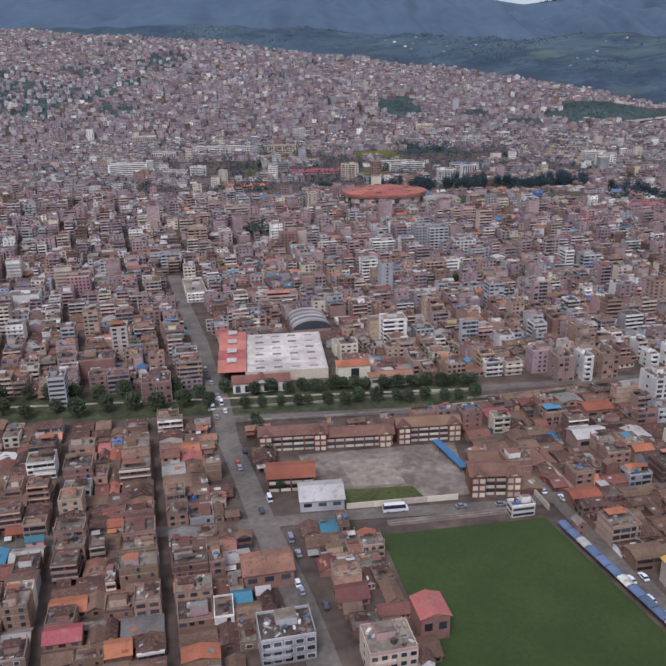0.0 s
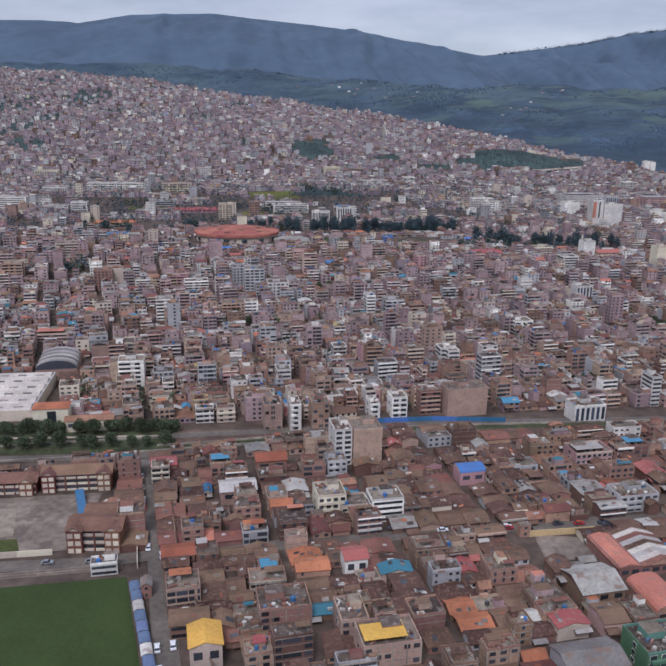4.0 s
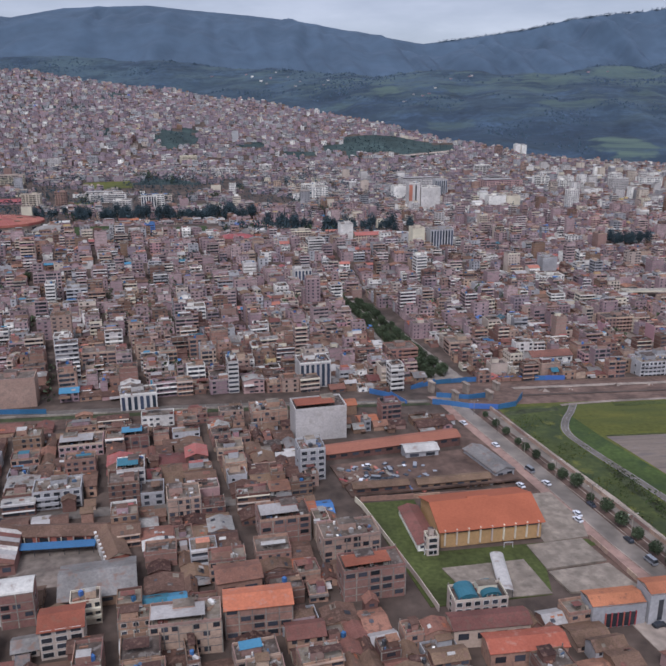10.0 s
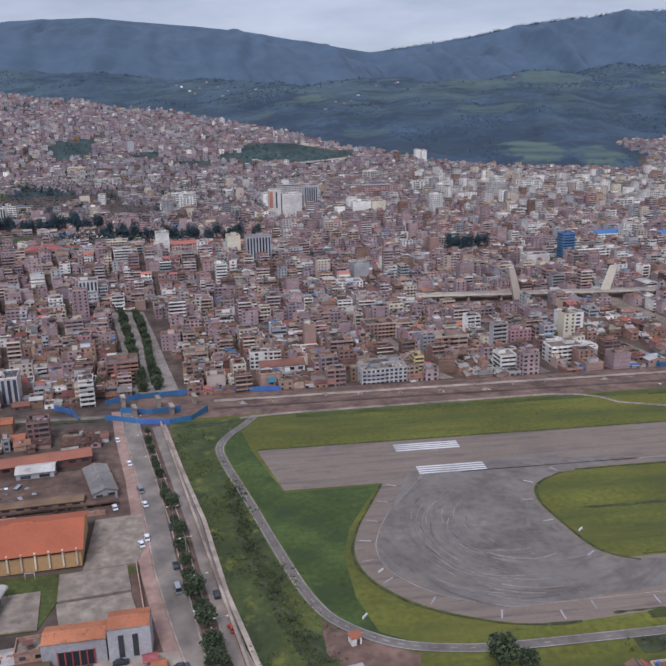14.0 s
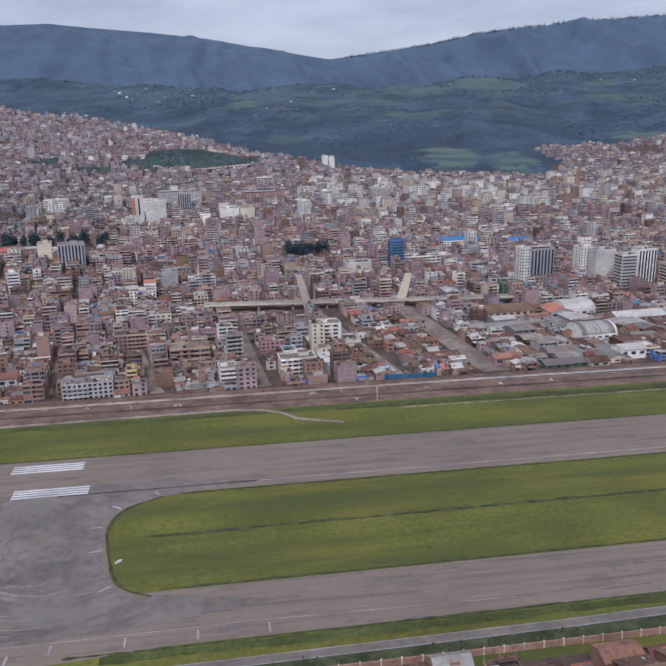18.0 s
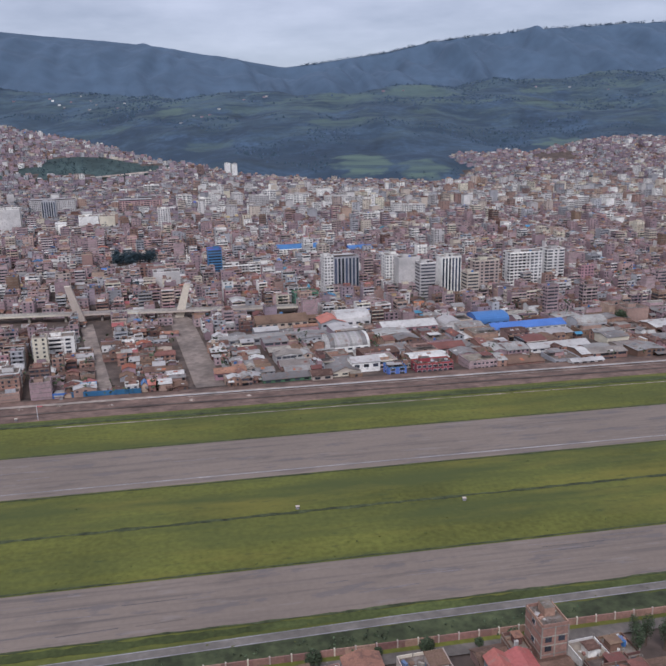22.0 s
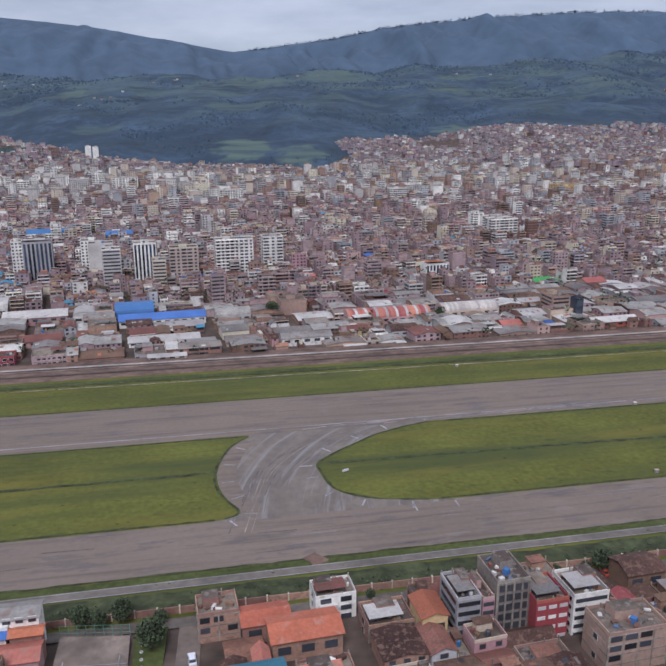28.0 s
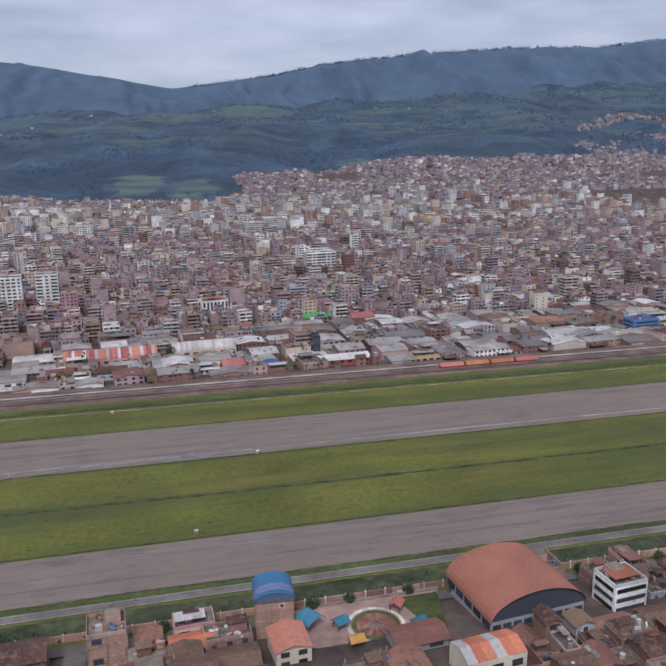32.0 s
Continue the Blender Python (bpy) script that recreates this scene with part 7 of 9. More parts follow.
for i in range(6):
    a = Acc()
    a.box(-10 + 4 * i, -11, 1.6, 2.6, 0.2, 1.6, 0, "glass_dark", under=True)
    a.make("window", e)
block(-230, -112.5, 9.4, 8, 11.4, 8, "brick", "sheet_white", "vault", "narrow brick house under a white arched roof")
CANAL_X, CANAL_Y = (-680, -546, -480, -441, -398, -346, -306, -60), (8, 9.5, 13.4, 19, 25, 33, 38.5, 44)
ribbon("canal", [(x, lin(x, CANAL_X, CANAL_Y) + 3.6) for x in (-438, -398, -346, -306, -180, -72)], 4.4, "scrub_dark", "dark overgrown canal bed between walls", "canal", 0.2, 8)
ribbon("street", [(x, lin(x, CANAL_X, CANAL_Y) + o) for x, o in ((-438, 18), (-398, 15.5), (-346, 12), (-306, 10.4), (-180, 9.2), (-72, 8.6))], 6.5, "asphalt", "grey asphalt street beside the canal", "road", 0.26, 8)
wall_line("canal_wall", [(x, lin(x, CANAL_X, CANAL_Y) + 6.4) for x in (-438, -398, -346, -306, -180, -72)], 1.0, 0.5, "concrete", "low pale concrete wall along the canal")
# market
for line in ([(-566, 23), (-548, 26), (-511, 28), (-439, 35.6)], [(-546, 9.5), (-510, 11), (-480, 13.4), (-441, 19.3), (-398, 25.3), (-346, 32.7), (-306, 38.5)]):
    wall_line("canal_wall", line, 1.1, 0.7, "concrete", "low pale concrete wall along the canal park")
e = thing("market_hall", -533, 88, 1.5, radians(3), "market hall with white sawtooth roof and red front roofs", "market")
keep(-534, 84, 62, 80, 4)
a = Acc()
a.box(4, 0, -1, 44, 58, 7, 0, "plaster_cream", "sheet_white")
a.make("wall", e)
for i in range(6):
    a = Acc()
    a.gable(4, -24 + 9.6 * i, 6, 42, 9.6, 1.5, 0, "roof_pinkish", 0.0, True, "plaster_white")
    a.make("white_roof", e, "white corrugated roof bay")
    for k in range(4):
        a = Acc()
        a.box(-10 + 9.5 * k, -26 + 9.6 * i, 6.7, 4.5, 1.4, 0.4, 0, "sheet_grey")
        a.make("skylight", e, "grey translucent skylight")
for i in range(4):
    a = Acc()
    a.gable(-25, -22 + 14.6 * i, 6.5, 15, 14.6, 4.2, 0, "sheet_red", 0.0, True, "plaster_white")
    a.make("red_roof", e, "red gabled roof bay")
    a = Acc()
    a.vault(-25, -22 + 14.6 * i, 10.2, 5, 4.5, 1.3, math.pi / 2, "sheet_white", 6, "sheet_white")
    a.make("skylight", e, "white arched skylight on the ridge")
e = thing("arcade_building", -541, 49, 1.8, radians(4), "white arcaded front building with red tiled roofs", "building")
a = Acc()
a.box(0, 0, -1, 29, 10, 7, 0, "plaster_white")
a.make("wall", e)
a = Acc()
a.gable(0, 0, 6, 29, 10, 2.2, 0, "tile_red", 0.6, True, "plaster_white")
a.gable(0, -3, 6, 8, 8, 3.0, 0, "tile_red", 0.5, False, "plaster_white")
a.make("roof", e)
for i in range(6):
    a = Acc()
    a.box(-12 + 4.8 * i, -5, 0.6, 2.6, 0.2, 3.6, 0, "glass_dark", under=True)
    a.make("arch", e, "dark arched opening")
e = thing("striped_vault_hall", -514, 145, -0.5, radians(8), "hall with a white striped arched roof", "hall")
keep(-512, 146, 34, 34, 8)
a = Acc()
a.box(0, 0, -1, 24, 28, 6, 0, "brick_pale")
a.make("wall", e)
for i in range(8):
    a = Acc()
    a.vault(0, -12.25 + 3.5 * i, 5, 24, 3.5, 5.5, 0, "sheet_white" if i % 2 else "sheet_grey", 12, "glass_dark" if i in (0, 7) else None, None, 0)
    a.make("roof_bay", e)
# round arena
e = thing("arena", -422, 522, 14, 0, "low round arena under a red faceted roof", "arena")
keep(-422, 522, 100, 90)
a = Acc()
n = 28
for r0, z0, r1, z1, m in ((1, 0, 1, 7, "plaster_cream"), (1.06, 7, 1.06, 9.5, "arena_red"), (1.06, 9.5, 0.62, 12.5, "arena_red"), (0.62, 12.5, 0.0, 14.5, "arena_red")):
    for i in range(n):
        t0, t1 = 6.2832 * i / n, 6.2832 * (i + 1) / n
        q = lambda r, t, z: (43 * r * math.cos(t), 33 * r * math.sin(t), z + (0.15 if i % 2 and z > 9 and z < 13 else 0))
        a.face([q(r0, t0, z0), q(r0, t1, z0), q(r1, t1, z1), q(r1, t0, z1)], m)
a.make("wall_and_roof", e)
for i in range(12):
    t0, r0 = 0.26 + 6.2832 * i / 12, (0.8, 0.55)[i % 2]
    a = Acc()
    a.box(43 * r0 * math.cos(t0), 33 * r0 * math.sin(t0), lin(r0, (0.55, 0.62, 0.8), (12.7, 12.5, 11.2)), 5.5, 2.4, 0.9, 0.1, "brick_dark", "roof_slab")
    a.make("skylight", e, "dark oval skylight")
for i in range(14):
    t0 = 6.2832 * i / 14
    a = Acc()
    a.box(43.3 * math.cos(t0), 33.3 * math.sin(t0), 1, 5, 0.5, 4, t0 + 1.57, "glass_dark")
    a.make("window", e)
ribbon("sports_ground", [(-346, 503), (-306, 507)], 50, "turf", "distant green sports ground", "field", 0.4, 10)
ribbon("sports_ground", [(-246, 492), (-207, 496)], 50, "turf", "distant green sports ground", "field", 0.4, 10)
ribbon("running_track", [(-305, 507), (-247, 492)], 34, "dirt", "reddish bare ground between two sports fields", "field", 0.3, 10)
ribbon("running_track", [(-204, 496), (-180, 500)], 36, "dirt", "reddish bare ground between two sports fields", "field", 0.3, 10)
keep(-265, 500, 172, 54, 0)
ribbon("park_lawn", [(-426, 782), (-376, 780)], 26, "grass", "green lawn among trees", "lawn", 0.5, 10)
keep(-401, 781, 60, 34)
ribbon("park_lawn", [(-297, 760), (-174, 751)], 20, "grass_dark", "green lawn among houses", "lawn", 0.5, 10)
keep(-236, 755, 126, 24, -5)

keep(-262, 622, 208, 40)
keep(-64, 575, 180, 34)
keep(-417, 650, 140, 26)
keep(237, 474, 50, 24)
# groves and lawns between the institute buildings
GROVES = []
for cx, cy, rx, ry, n in ((-595, 662, 34, 14, 26), (-589, 850, 26, 12, 18), (-489, 653, 22, 16, 26), (-433, 824, 14, 16, 14), (-389, 802, 12, 10, 10), (-326, 998, 20, 16, 20), (-286, 963, 14, 16, 16), (-371, 639, 12, 8, 8), (-235, 633, 50, 12, 40), (-152, 480, 40, 10, 34), (-87, 494, 46, 14, 48), (-30, 531, 30, 10, 22), (-90, 700, 40, 10, 14), (-553, 378, 16, 10, 14), (16, 424, 14, 10, 10), (-184, 889, 12, 14, 12), (-561, 632, 20, 10, 12), (-223, 816, 40, 10, 16)):
    GROVES.append((cx, cy, rx, ry, n))
    keep(cx, cy, rx * 1.7, ry * 1.7)
ribbon("park_lawn", [(-418, 930), (-347, 946)], 62, "grass", "bright green lawn among institute buildings", "lawn", 0.6, 10)
keep(-382, 938, 76, 70)
ribbon("park_lawn", [(-589, 823), (-540, 821)], 26, "grass", "green lawn beside long white buildings", "lawn", 0.6, 10)
keep(-564, 822, 54, 30)
# ---- sports hall compound by the runway's end ----
keep(-84, -82, 84, 82, 5)
keep(-95, -20, 84, 62, 8)
e = thing("sports_hall", -80, -70, 1.9, radians(5), "large sports hall with an orange roof and yellow walls", "hall")
a = Acc()
a.box(0, 0, -1, 37, 24, 7, 0, "plaster_ochre")
a.make("wall", e)
a = Acc()
a.gable(0, 0, 6, 37, 24, 4.4, 0, "roof_hall", 1.0, True, "plaster_ochre")
a.make("roof", e)
a = Acc()
a.gable(-1, 1, 9.6, 7, 3, 0.9, 0, "roof_hall", 0.3, True, "brick")
a.make("ridge_vent", e)
for i in range(9):
    a = Acc()
    a.box(-17.2 + 4.3 * i, -12.3, 0, 0.5, 0.7, 6, 0, "plaster_cream")
    a.make("column", e, "cream wall column")
for i in range(8):
    a = Acc()
    a.box(-15 + 4.3 * i, -12.05, 4.5, 3.4, 0.2, 0.8, 0, "glass_dark", under=True)
    a.make("window", e)
block(-103.4, -73, 7, 25, 3.5, 5, "plaster_white", "tile_red", "gable", "low annex with a red roof and white edge")
block(-101.5, -86.5, 4.2, 4.2, 7, 5, "plaster_cream", "roof_slab", "flat", "narrow cream stair tower")
sheet("compound_lawn", [(-121, -52), (-100, -50), (-98, -86), (-44, -82), (-42, -86), (-63, -90), (-68, -112), (-108, -116)], None, "grass_dark", "dark green lawn around the courts", "lawn", 0.3)
sheet("forecourt", [(-61, -50), (-45, -48), (-41, -70), (-43, -80.5), (-60, -83)], None, "court_slab", "pale concrete forecourt beside the sports hall", "yard", 0.4)
sheet("concrete_court", [(-67, -84.5), (-46, -82), (-43, -96), (-65, -99)], None, "court_slab", "cracked pale concrete court", "court", 0.7, "structure")
sheet("concrete_court", [(-65, -100.5), (-43, -97.5), (-39, -111), (-62, -112)], None, "court_slab", "cracked pale concrete court", "court", 0.7, "structure")
sheet("concrete_court", [(-100, -96.5), (-71, -93), (-68, -112), (-94, -114)], None, "court_slab", "pale concrete playground", "court", 0.7, "structure")
e = thing("covered_ramp", -83, -106, 2.5, radians(82), "white arched covered walkway between courts", "walkway")
a = Acc()
a.vault(0, 0, 3.0, 4.5, 20, 1.0, math.pi / 2, "sheet_white", 8)
a.make("roof", e)
for i in range(5):
    a = Acc()
    a.box(-9 + 4.5 * i, -2, 0, 0.15, 0.15, 3, 0, "metal_dark")
    a.make("post", e)
for gx, gy in ((-103, -90), (-75, -88.5)):
    e = thing("goal", gx, gy, 2.8, 0, "small white football goal on grass", "goal", "goals")
    for px in (-1.5, 1.5):
        a = Acc()
        a.box(px, 0, 0, 0.12, 0.12, 2, 0, "paint_white")
        a.make("post", e)
    a = Acc()
    a.box(0, 0, 2, 3.1, 0.12, 0.12, 0, "paint_white")
    a.make("crossbar", e)


wall_line("boundary_wall", [(-123, -50), (-121, -55), (-109, -104), (-106, -118)], 2.2, 0.3, "plaster_cream", "pale boundary wall around the sports compound")
wall_line("boundary_wall", [(-121, -50), (-58, -46)], 2.0, 0.3, "brick", "brick boundary wall of the compound")
wall_line("boundary_wall", [(-43, -82), (-37, -113)], 2.0, 0.3, "brick_pale", "brick boundary wall beside the avenue")
wall_line("street_wall", [(-430, -78), (-445, 8)], 2.4, 0.3, "plaster_cream", "cream wall along the street")
wall_line("street_wall", [(-434, 0), (-423, -38), (-417, -70)], 4.2, 0.5, "plaster_cream", "long cream street front of low tiled houses", "tile_brown")
wall_line("street_wall", [(-412, -86), (-405.5, -110), (-397, -146)], 4.0, 0.5, "plaster_grey", "grey street front of low tiled houses", "tile_brown")
wall_line("street_wall", [(-505, -71), (-474, -68.4), (-462, -67.4)], 2.4, 0.3, "plaster_cream", "cream wall between school and pitch")
# vehicle yard
sheet("vehicle_yard", [(-130, -20), (-68, -10), (-54, -40), (-124, -47)], 2.0, "dirt", "muddy yard full of parked vehicles", "yard", 0.35)
block(-101, -4, 62, 9, 4, 11, "brick_dark", "roof_terracotta", "gable", "long shed under an orange tiled roof")
block(-90, -12, 14.5, 8, 4.6, 6, "plaster_grey", "sheet_white", "gable", "shed bay under white roof sheets")
block(-63, -24, 9, 24, 4.2, 18, "plaster_grey", "sheet_grey", "gable", "grey-roofed shed beside the avenue")
block(-112, -42, 22, 5, 3.5, 4, "brick_dark", "tile_brown", "gable", "low brick store along the yard")
block(-82, -39, 30, 5, 3.5, 5, "brick_dark", "tile_brown", "gable", "long low brick store along the yard")


# paved yard with stalls beside the avenue
keep(-35, -136, 30, 22, 8)
sheet("paved_yard", [(-50, -126), (-27, -127), (-20, -146), (-46, -148)], None, "dirt_pale", "worn paved yard with parked vehicles", "yard", 0.35)
for px, py, m in ((-34, -131, "sheet_red"), (-31.5, -134, "tile_orange"), (-29.5, -138, "sheet_red")):
    e = thing("market_stall", px, py, land_z(px, py, False) + 0.35, 0.2, "small stall under a red sheet roof", "stall", "stalls on the yard")
    a = Acc()
    a.gable(0, 0, 2.3, 3.6, 3.2, 0.8, 0, m, 0.3, True)
    a.make("roof", e)
    for qx, qy in ((-1.6, -1.4), (1.6, -1.4), (1.6, 1.4), (-1.6, 1.4)):
        a = Acc()
        a.box(qx, qy, 0, 0.14, 0.14, 2.3, 0, "metal_dark")
        a.make("post", e)
e = thing("guard_hut", 22.4, -130.5, 0, 0.3, "small white hut with a flat roof by the track", "hut")
a = Acc()
a.box(0, 0, -0.3, 3.0, 2.6, 2.9, 0, "plaster_white")
a.make("wall", e)
a = Acc()
a.box(0, 0, 2.6, 3.6, 3.2, 0.2, 0, "tile_orange", under=True)
a.make("roof", e)
a = Acc()
a.box(0.4, -1.3, 0.1, 0.9, 0.12, 2.0, 0, "metal_dark", under=True)
a.make("door", e)
e = thing("open_shelter", 20.5, -144, 0, 0.2, "open shelter under a white sheet roof", "shelter")
a = Acc()
a.box(0, 0, 2.5, 5, 3.4, 0.15, 0, "sheet_white", under=True)
a.make("roof", e)
for qx, qy in ((-2.3, -1.5), (2.3, -1.5), (2.3, 1.5), (-2.3, 1.5)):
    a = Acc()
    a.box(qx, qy, -0.2, 0.16, 0.16, 2.7, 0, "metal_dark")
    a.make("post", e)

# ---- avenue by the runway ----
sheet("avenue_ground", [(-72, 50), (-40, 36), (-26, -50), (-15, -102), (-4, -150), (4, -198), (-34, -198), (-36, -150), (-46, -100), (-62, -45), (-70, 0)], None, "dirt", "muddy brown ground along the avenue", "shoulder", 0.12)
ribbon("avenue", [(-62, 62), (-55.5, 26), (-45.2, -20), (-38.4, -56), (-32.6, -87), (-25.3, -116), (-17, -145), (-4, -195)], 7.4, "asphalt_wet", "wide wet grey avenue beside the airport wall", "road", 0.25, 6)
ribbon("pavement", [(-68.6, 62), (-62, 26), (-51.7, -20), (-44.9, -56), (-39.1, -87), (-31.8, -116), (-23.5, -145)], 4.2, "paving_pink", "worn pinkish pavement beside the avenue", "pavement", 0.3, 6)
ribbon("avenue_kerb", [(-66.5, 62), (-59.5, 26), (-49.2, -20), (-42.4, -56), (-36.6, -87), (-29.3, -116), (-21, -145)], 0.5, "dirt_pale", "pale concrete kerb along the avenue", "kerb", 0.36, 6)
ribbon("median_strip", [(-51, 30), (-40.2, -20), (-32, -56), (-23, -102), (-17.5, -130), (-12, -150)], 2.4, "dirt", "planted strip between the two carriageways", "median", 0.42, 6)
for off in (-1.9, 1.9):
    ribbon("median_kerb", [(-51 + off, 30), (-40.2 + off, -20), (-32 + off, -56), (-23 + off, -102), (-17.5 + off, -130), (-12 + off, -150)], 0.4, "dirt_pale", "pale kerb of the planted strip", "kerb", 0.44, 6)
ribbon("service_road", [(-45.5, 34), (-35, -14), (-25.2, -57), (-16.6, -102), (-10.5, -130), (-4, -150), (6, -195)], 5.2, "asphalt_wet", "narrow wet road along the airport wall", "road", 0.34, 6)
ribbon("wall_path", [(-42.6, 36), (-31.6, -14), (-21.4, -57), (-13.4, -102), (-7.4, -126), (-2, -148)], 1.6, "dirt_pale", "pale footpath along the foot of the airport wall", "path", 0.4, 6)
wall_line("airport_wall", [(wall_x(36), 36), (wall_x(-40), -40), (wall_x(-100), -100), (wall_x(-150), -150), (5, -200)], 2.0, 0.9, "brick_pale", "long pale brick airport wall", "dirt_pale")

# ---- south fence: masonry wall with pillars ----
fence = thing("south_wall", 560, -146, 0, 0, "brick perimeter wall with pale pillars along the airfield", "wall")
a = Acc()
for i in range(110):
    x = 120 + 8 * i - 560
    a.box(x, 0, floor_z(x + 560, -146) - 1, 8.02, 0.3, 3.0, 0, "brick")
a.make("wall", fence)
for i in range(150):
    x = 150 + 5.6 * i - 560
    a = Acc()
    a.box(x, 0, floor_z(x + 560, -146) - 0.5, 0.36, 0.5, 2.8, 0, "plaster_cream")
    a.make("pillar", fence)
ribbon("street", [(300, -150.5), (1000, -150.5)], 4.5, "asphalt", "narrow street behind the airport wall", "road", 0.36, 10)
ribbon("street", [(528, -150), (525, -200)], 5.5, "road_dust", "grey side street", "road", 0.3, 10)
ribbon("street", [(475, -148), (475, -200)], 4, "road_dust", "grey side street", "road", 0.3, 10)
ribbon("street", [(657.5, -152), (656, -210)], 5.5, "asphalt", "grey side street", "road", 0.3, 10)
keep(526.5, -175, 7, 50, -3)
keep(475, -175, 5, 50, 0)
keep(657, -180, 6.5, 56, 2)
sheet("ball_court", [(497, -153), (513.5, -155.5), (513.5, -177), (496.5, -175)], 1.9, "road_dust", "fenced grey concrete ball court", "court", 0.35)
keep(509, -165, 28, 28)
sheet("park_lawn", [(514.5, -155.5), (522.5, -153.8), (520.6, -177), (514.5, -177)], 1.9, "grass_dark", "green strip beside the ball court", "lawn", 0.36)
for (x0, y0), (x1, y1) in (((497, -164), (513.5, -166)), ((499, -153.6), (498.6, -175)), ((511.5, -155.4), (511.5, -176.6)), ((497, -154.2), (513.5, -156.6))):
    ribbon("court_line", [(x0, y0), (x1, y1)], 0.25, "paint_worn", "worn pale line on the ball court", "marking", 0.78, 4)
fence2 = thing("court_fence", 0, 0, 0, 0, "thin green mesh fence along the ball court", "fence")
for i in range(9):
    a = Acc()
    a.box(497 + 2.06 * i, -152.6 - 0.3 * i, 1.9, 0.12, 0.12, 3.2, 0, "plaster_green")
    a.make("post", fence2)
for k in range(3):
    a = Acc()
    a.box(505.2, -153.8, 2.9 + k, 16.6, 0.06, 0.08, -0.145, "plaster_green", under=True)
    a.make("rail", fence2)
for i in range(7):
    e = thing("planter_ring", 516.2 + 0.1 * i, -157 - 2.7 * i, 2.3, 0, "half-buried white tyre edging the lawn", "planter", "white tyres on the lawn")
    a = Acc()
    for j in range(10):
        t0, t1 = 0.628 * j, 0.628 * (j + 1)
        q = lambda r, t, z: (r * math.cos(t), r * math.sin(t), z)
        a.face([q(0.42, t0, 0), q(0.42, t1, 0), q(0.42, t1, 0.25), q(0.42, t0, 0.25)], "paint_white")
        a.face([q(0.42, t0, 0.25), q(0.42, t1, 0.25), q(0.2, t1, 0.25), q(0.2, t0, 0.25)], "paint_white")
    a.make("ring", e)
sheet("playing_field", [(439, -153), (472, -155), (474, -180), (437, -178)], 1.7, "grass_dark", "dark green lawn beside a worn court", "lawn", 0.35)
keep(456, -166, 38, 28)
keep(410, -160, 14, 16)
sheet("worn_court", [(448, -158.5), (470, -160), (471, -176), (446, -175)], 1.75, "concrete", "worn concrete court on grass", "court", 0.4)

# orange vaulted hall and playground in the south-east
keep(768, -158, 36, 34, 8)
e = thing("vaulted_hall", 770, -158.5, 1.2, radians(6), "sports hall under a big orange barrel roof", "hall")
a = Acc()
a.box(0, 0, -1, 27.4, 23, 4.6, 0, "plaster_grey")
a.make("wall", e)
for i in range(5):
    a = Acc()
    a.box(-13.75, -9.2 + 4.6 * i, 1.3, 0.16, 3.8, 1.9, 0, "glass_dark", under=True)
    a.make("window", e, "dark opening under the eave")
a = Acc()
a.vault(0, 0, 3.6, 28, 23, 6.6, 0, "roof_terracotta", 18, "glass_dark", None, 0.8)
a.make("roof", e)
for i in range(9):
    a = Acc()
    a.box(-12 + 3 * i, -11.6, 0.8, 2.3, 0.16, 1.8, 0, "glass_dark", under=True)
    a.make("window", e)
sheet("playground_ground", [(712, -150), (751, -150), (746, -176), (712, -174)], 1.6, "paving_pink", "paved playground with curved coloured paths", "playground", 0.4)
keep(731, -162, 42, 28)
for r0, r1, m in ((2.0, 5.0, "tile_red"), (5.0, 6.2, "grass_dark"), (0.0, 1.9, "brick_dark"), (6.6, 7.6, "plaster_cream")):
    a = Acc()
    for i in range(24):
        t0, t1 = 6.2832 * i / 24, 6.2832 * (i + 1) / 24
        a.face([(731 + r0 * math.cos(t0), -161 + r0 * math.sin(t0), 2.03), (731 + r1 * math.cos(t0), -161 + r1 * math.sin(t0), 2.03), (731 + r1 * math.cos(t1), -161 + r1 * math.sin(t1), 2.03), (731 + r0 * math.cos(t1), -161 + r0 * math.sin(t1), 2.03)], m)
    tagged(a.make("playground_ring"), "round coloured ring on the playground", "paving", kind="structure")
for px, py, m in ((722, -160, "sheet_teal"), (738, -156, "sheet_red"), (741, -165, "sheet_teal"), (724, -168, "sheet_yellow")):
    e = thing("play_shelter", px, py, 2.0, rng.random(), "small playground shelter with a coloured roof", "shelter", "playground shelters")
    a = Acc()
    a.gable(0, 0, 2.2, 3.4, 3.0, 0.9, 0, m, 0.3, True)
    a.make("roof", e)
    for qx, qy in ((-1.4, -1.2), (1.4, -1.2), (1.4, 1.2), (-1.4, 1.2)):
        a = Acc()
        a.box(qx, qy, 0, 0.15, 0.15, 2.2, 0, "metal_dark")
        a.make("post", e)
e = thing("tower_house", 706, -154.2, 0.8, radians(-4), "tall brick house with concrete frame under blue arched roof", "house")
keep(706, -154.2, 10, 9.5, -4)
a = Acc()
a.box(0, 0, -1.5, 9.4, 8.6, 12, 0, "brick", "roof_slab")
a.make("wall", e)
a = Acc()
a.vault(0, 0, 10.5, 10.2, 9.6, 2.6, 0, "sheet_blue", 12, "sheet_faded")
a.make("roof", e)
a = Acc()
a.vault(0, -2.2, 10.56, 10.26, 2.6, 2.66, 0, "sheet_faded", 12)
a.make("roof_strip", e, "pale translucent strip across the roof")
for lx in (-4.6, -1.5, 1.6, 4.6):
    a = Acc()
    a.box(lx, -4.3, -1, 0.3, 0.12, 11.5, 0, "brick_pale")
    a.make("column", e, "pale concrete column")
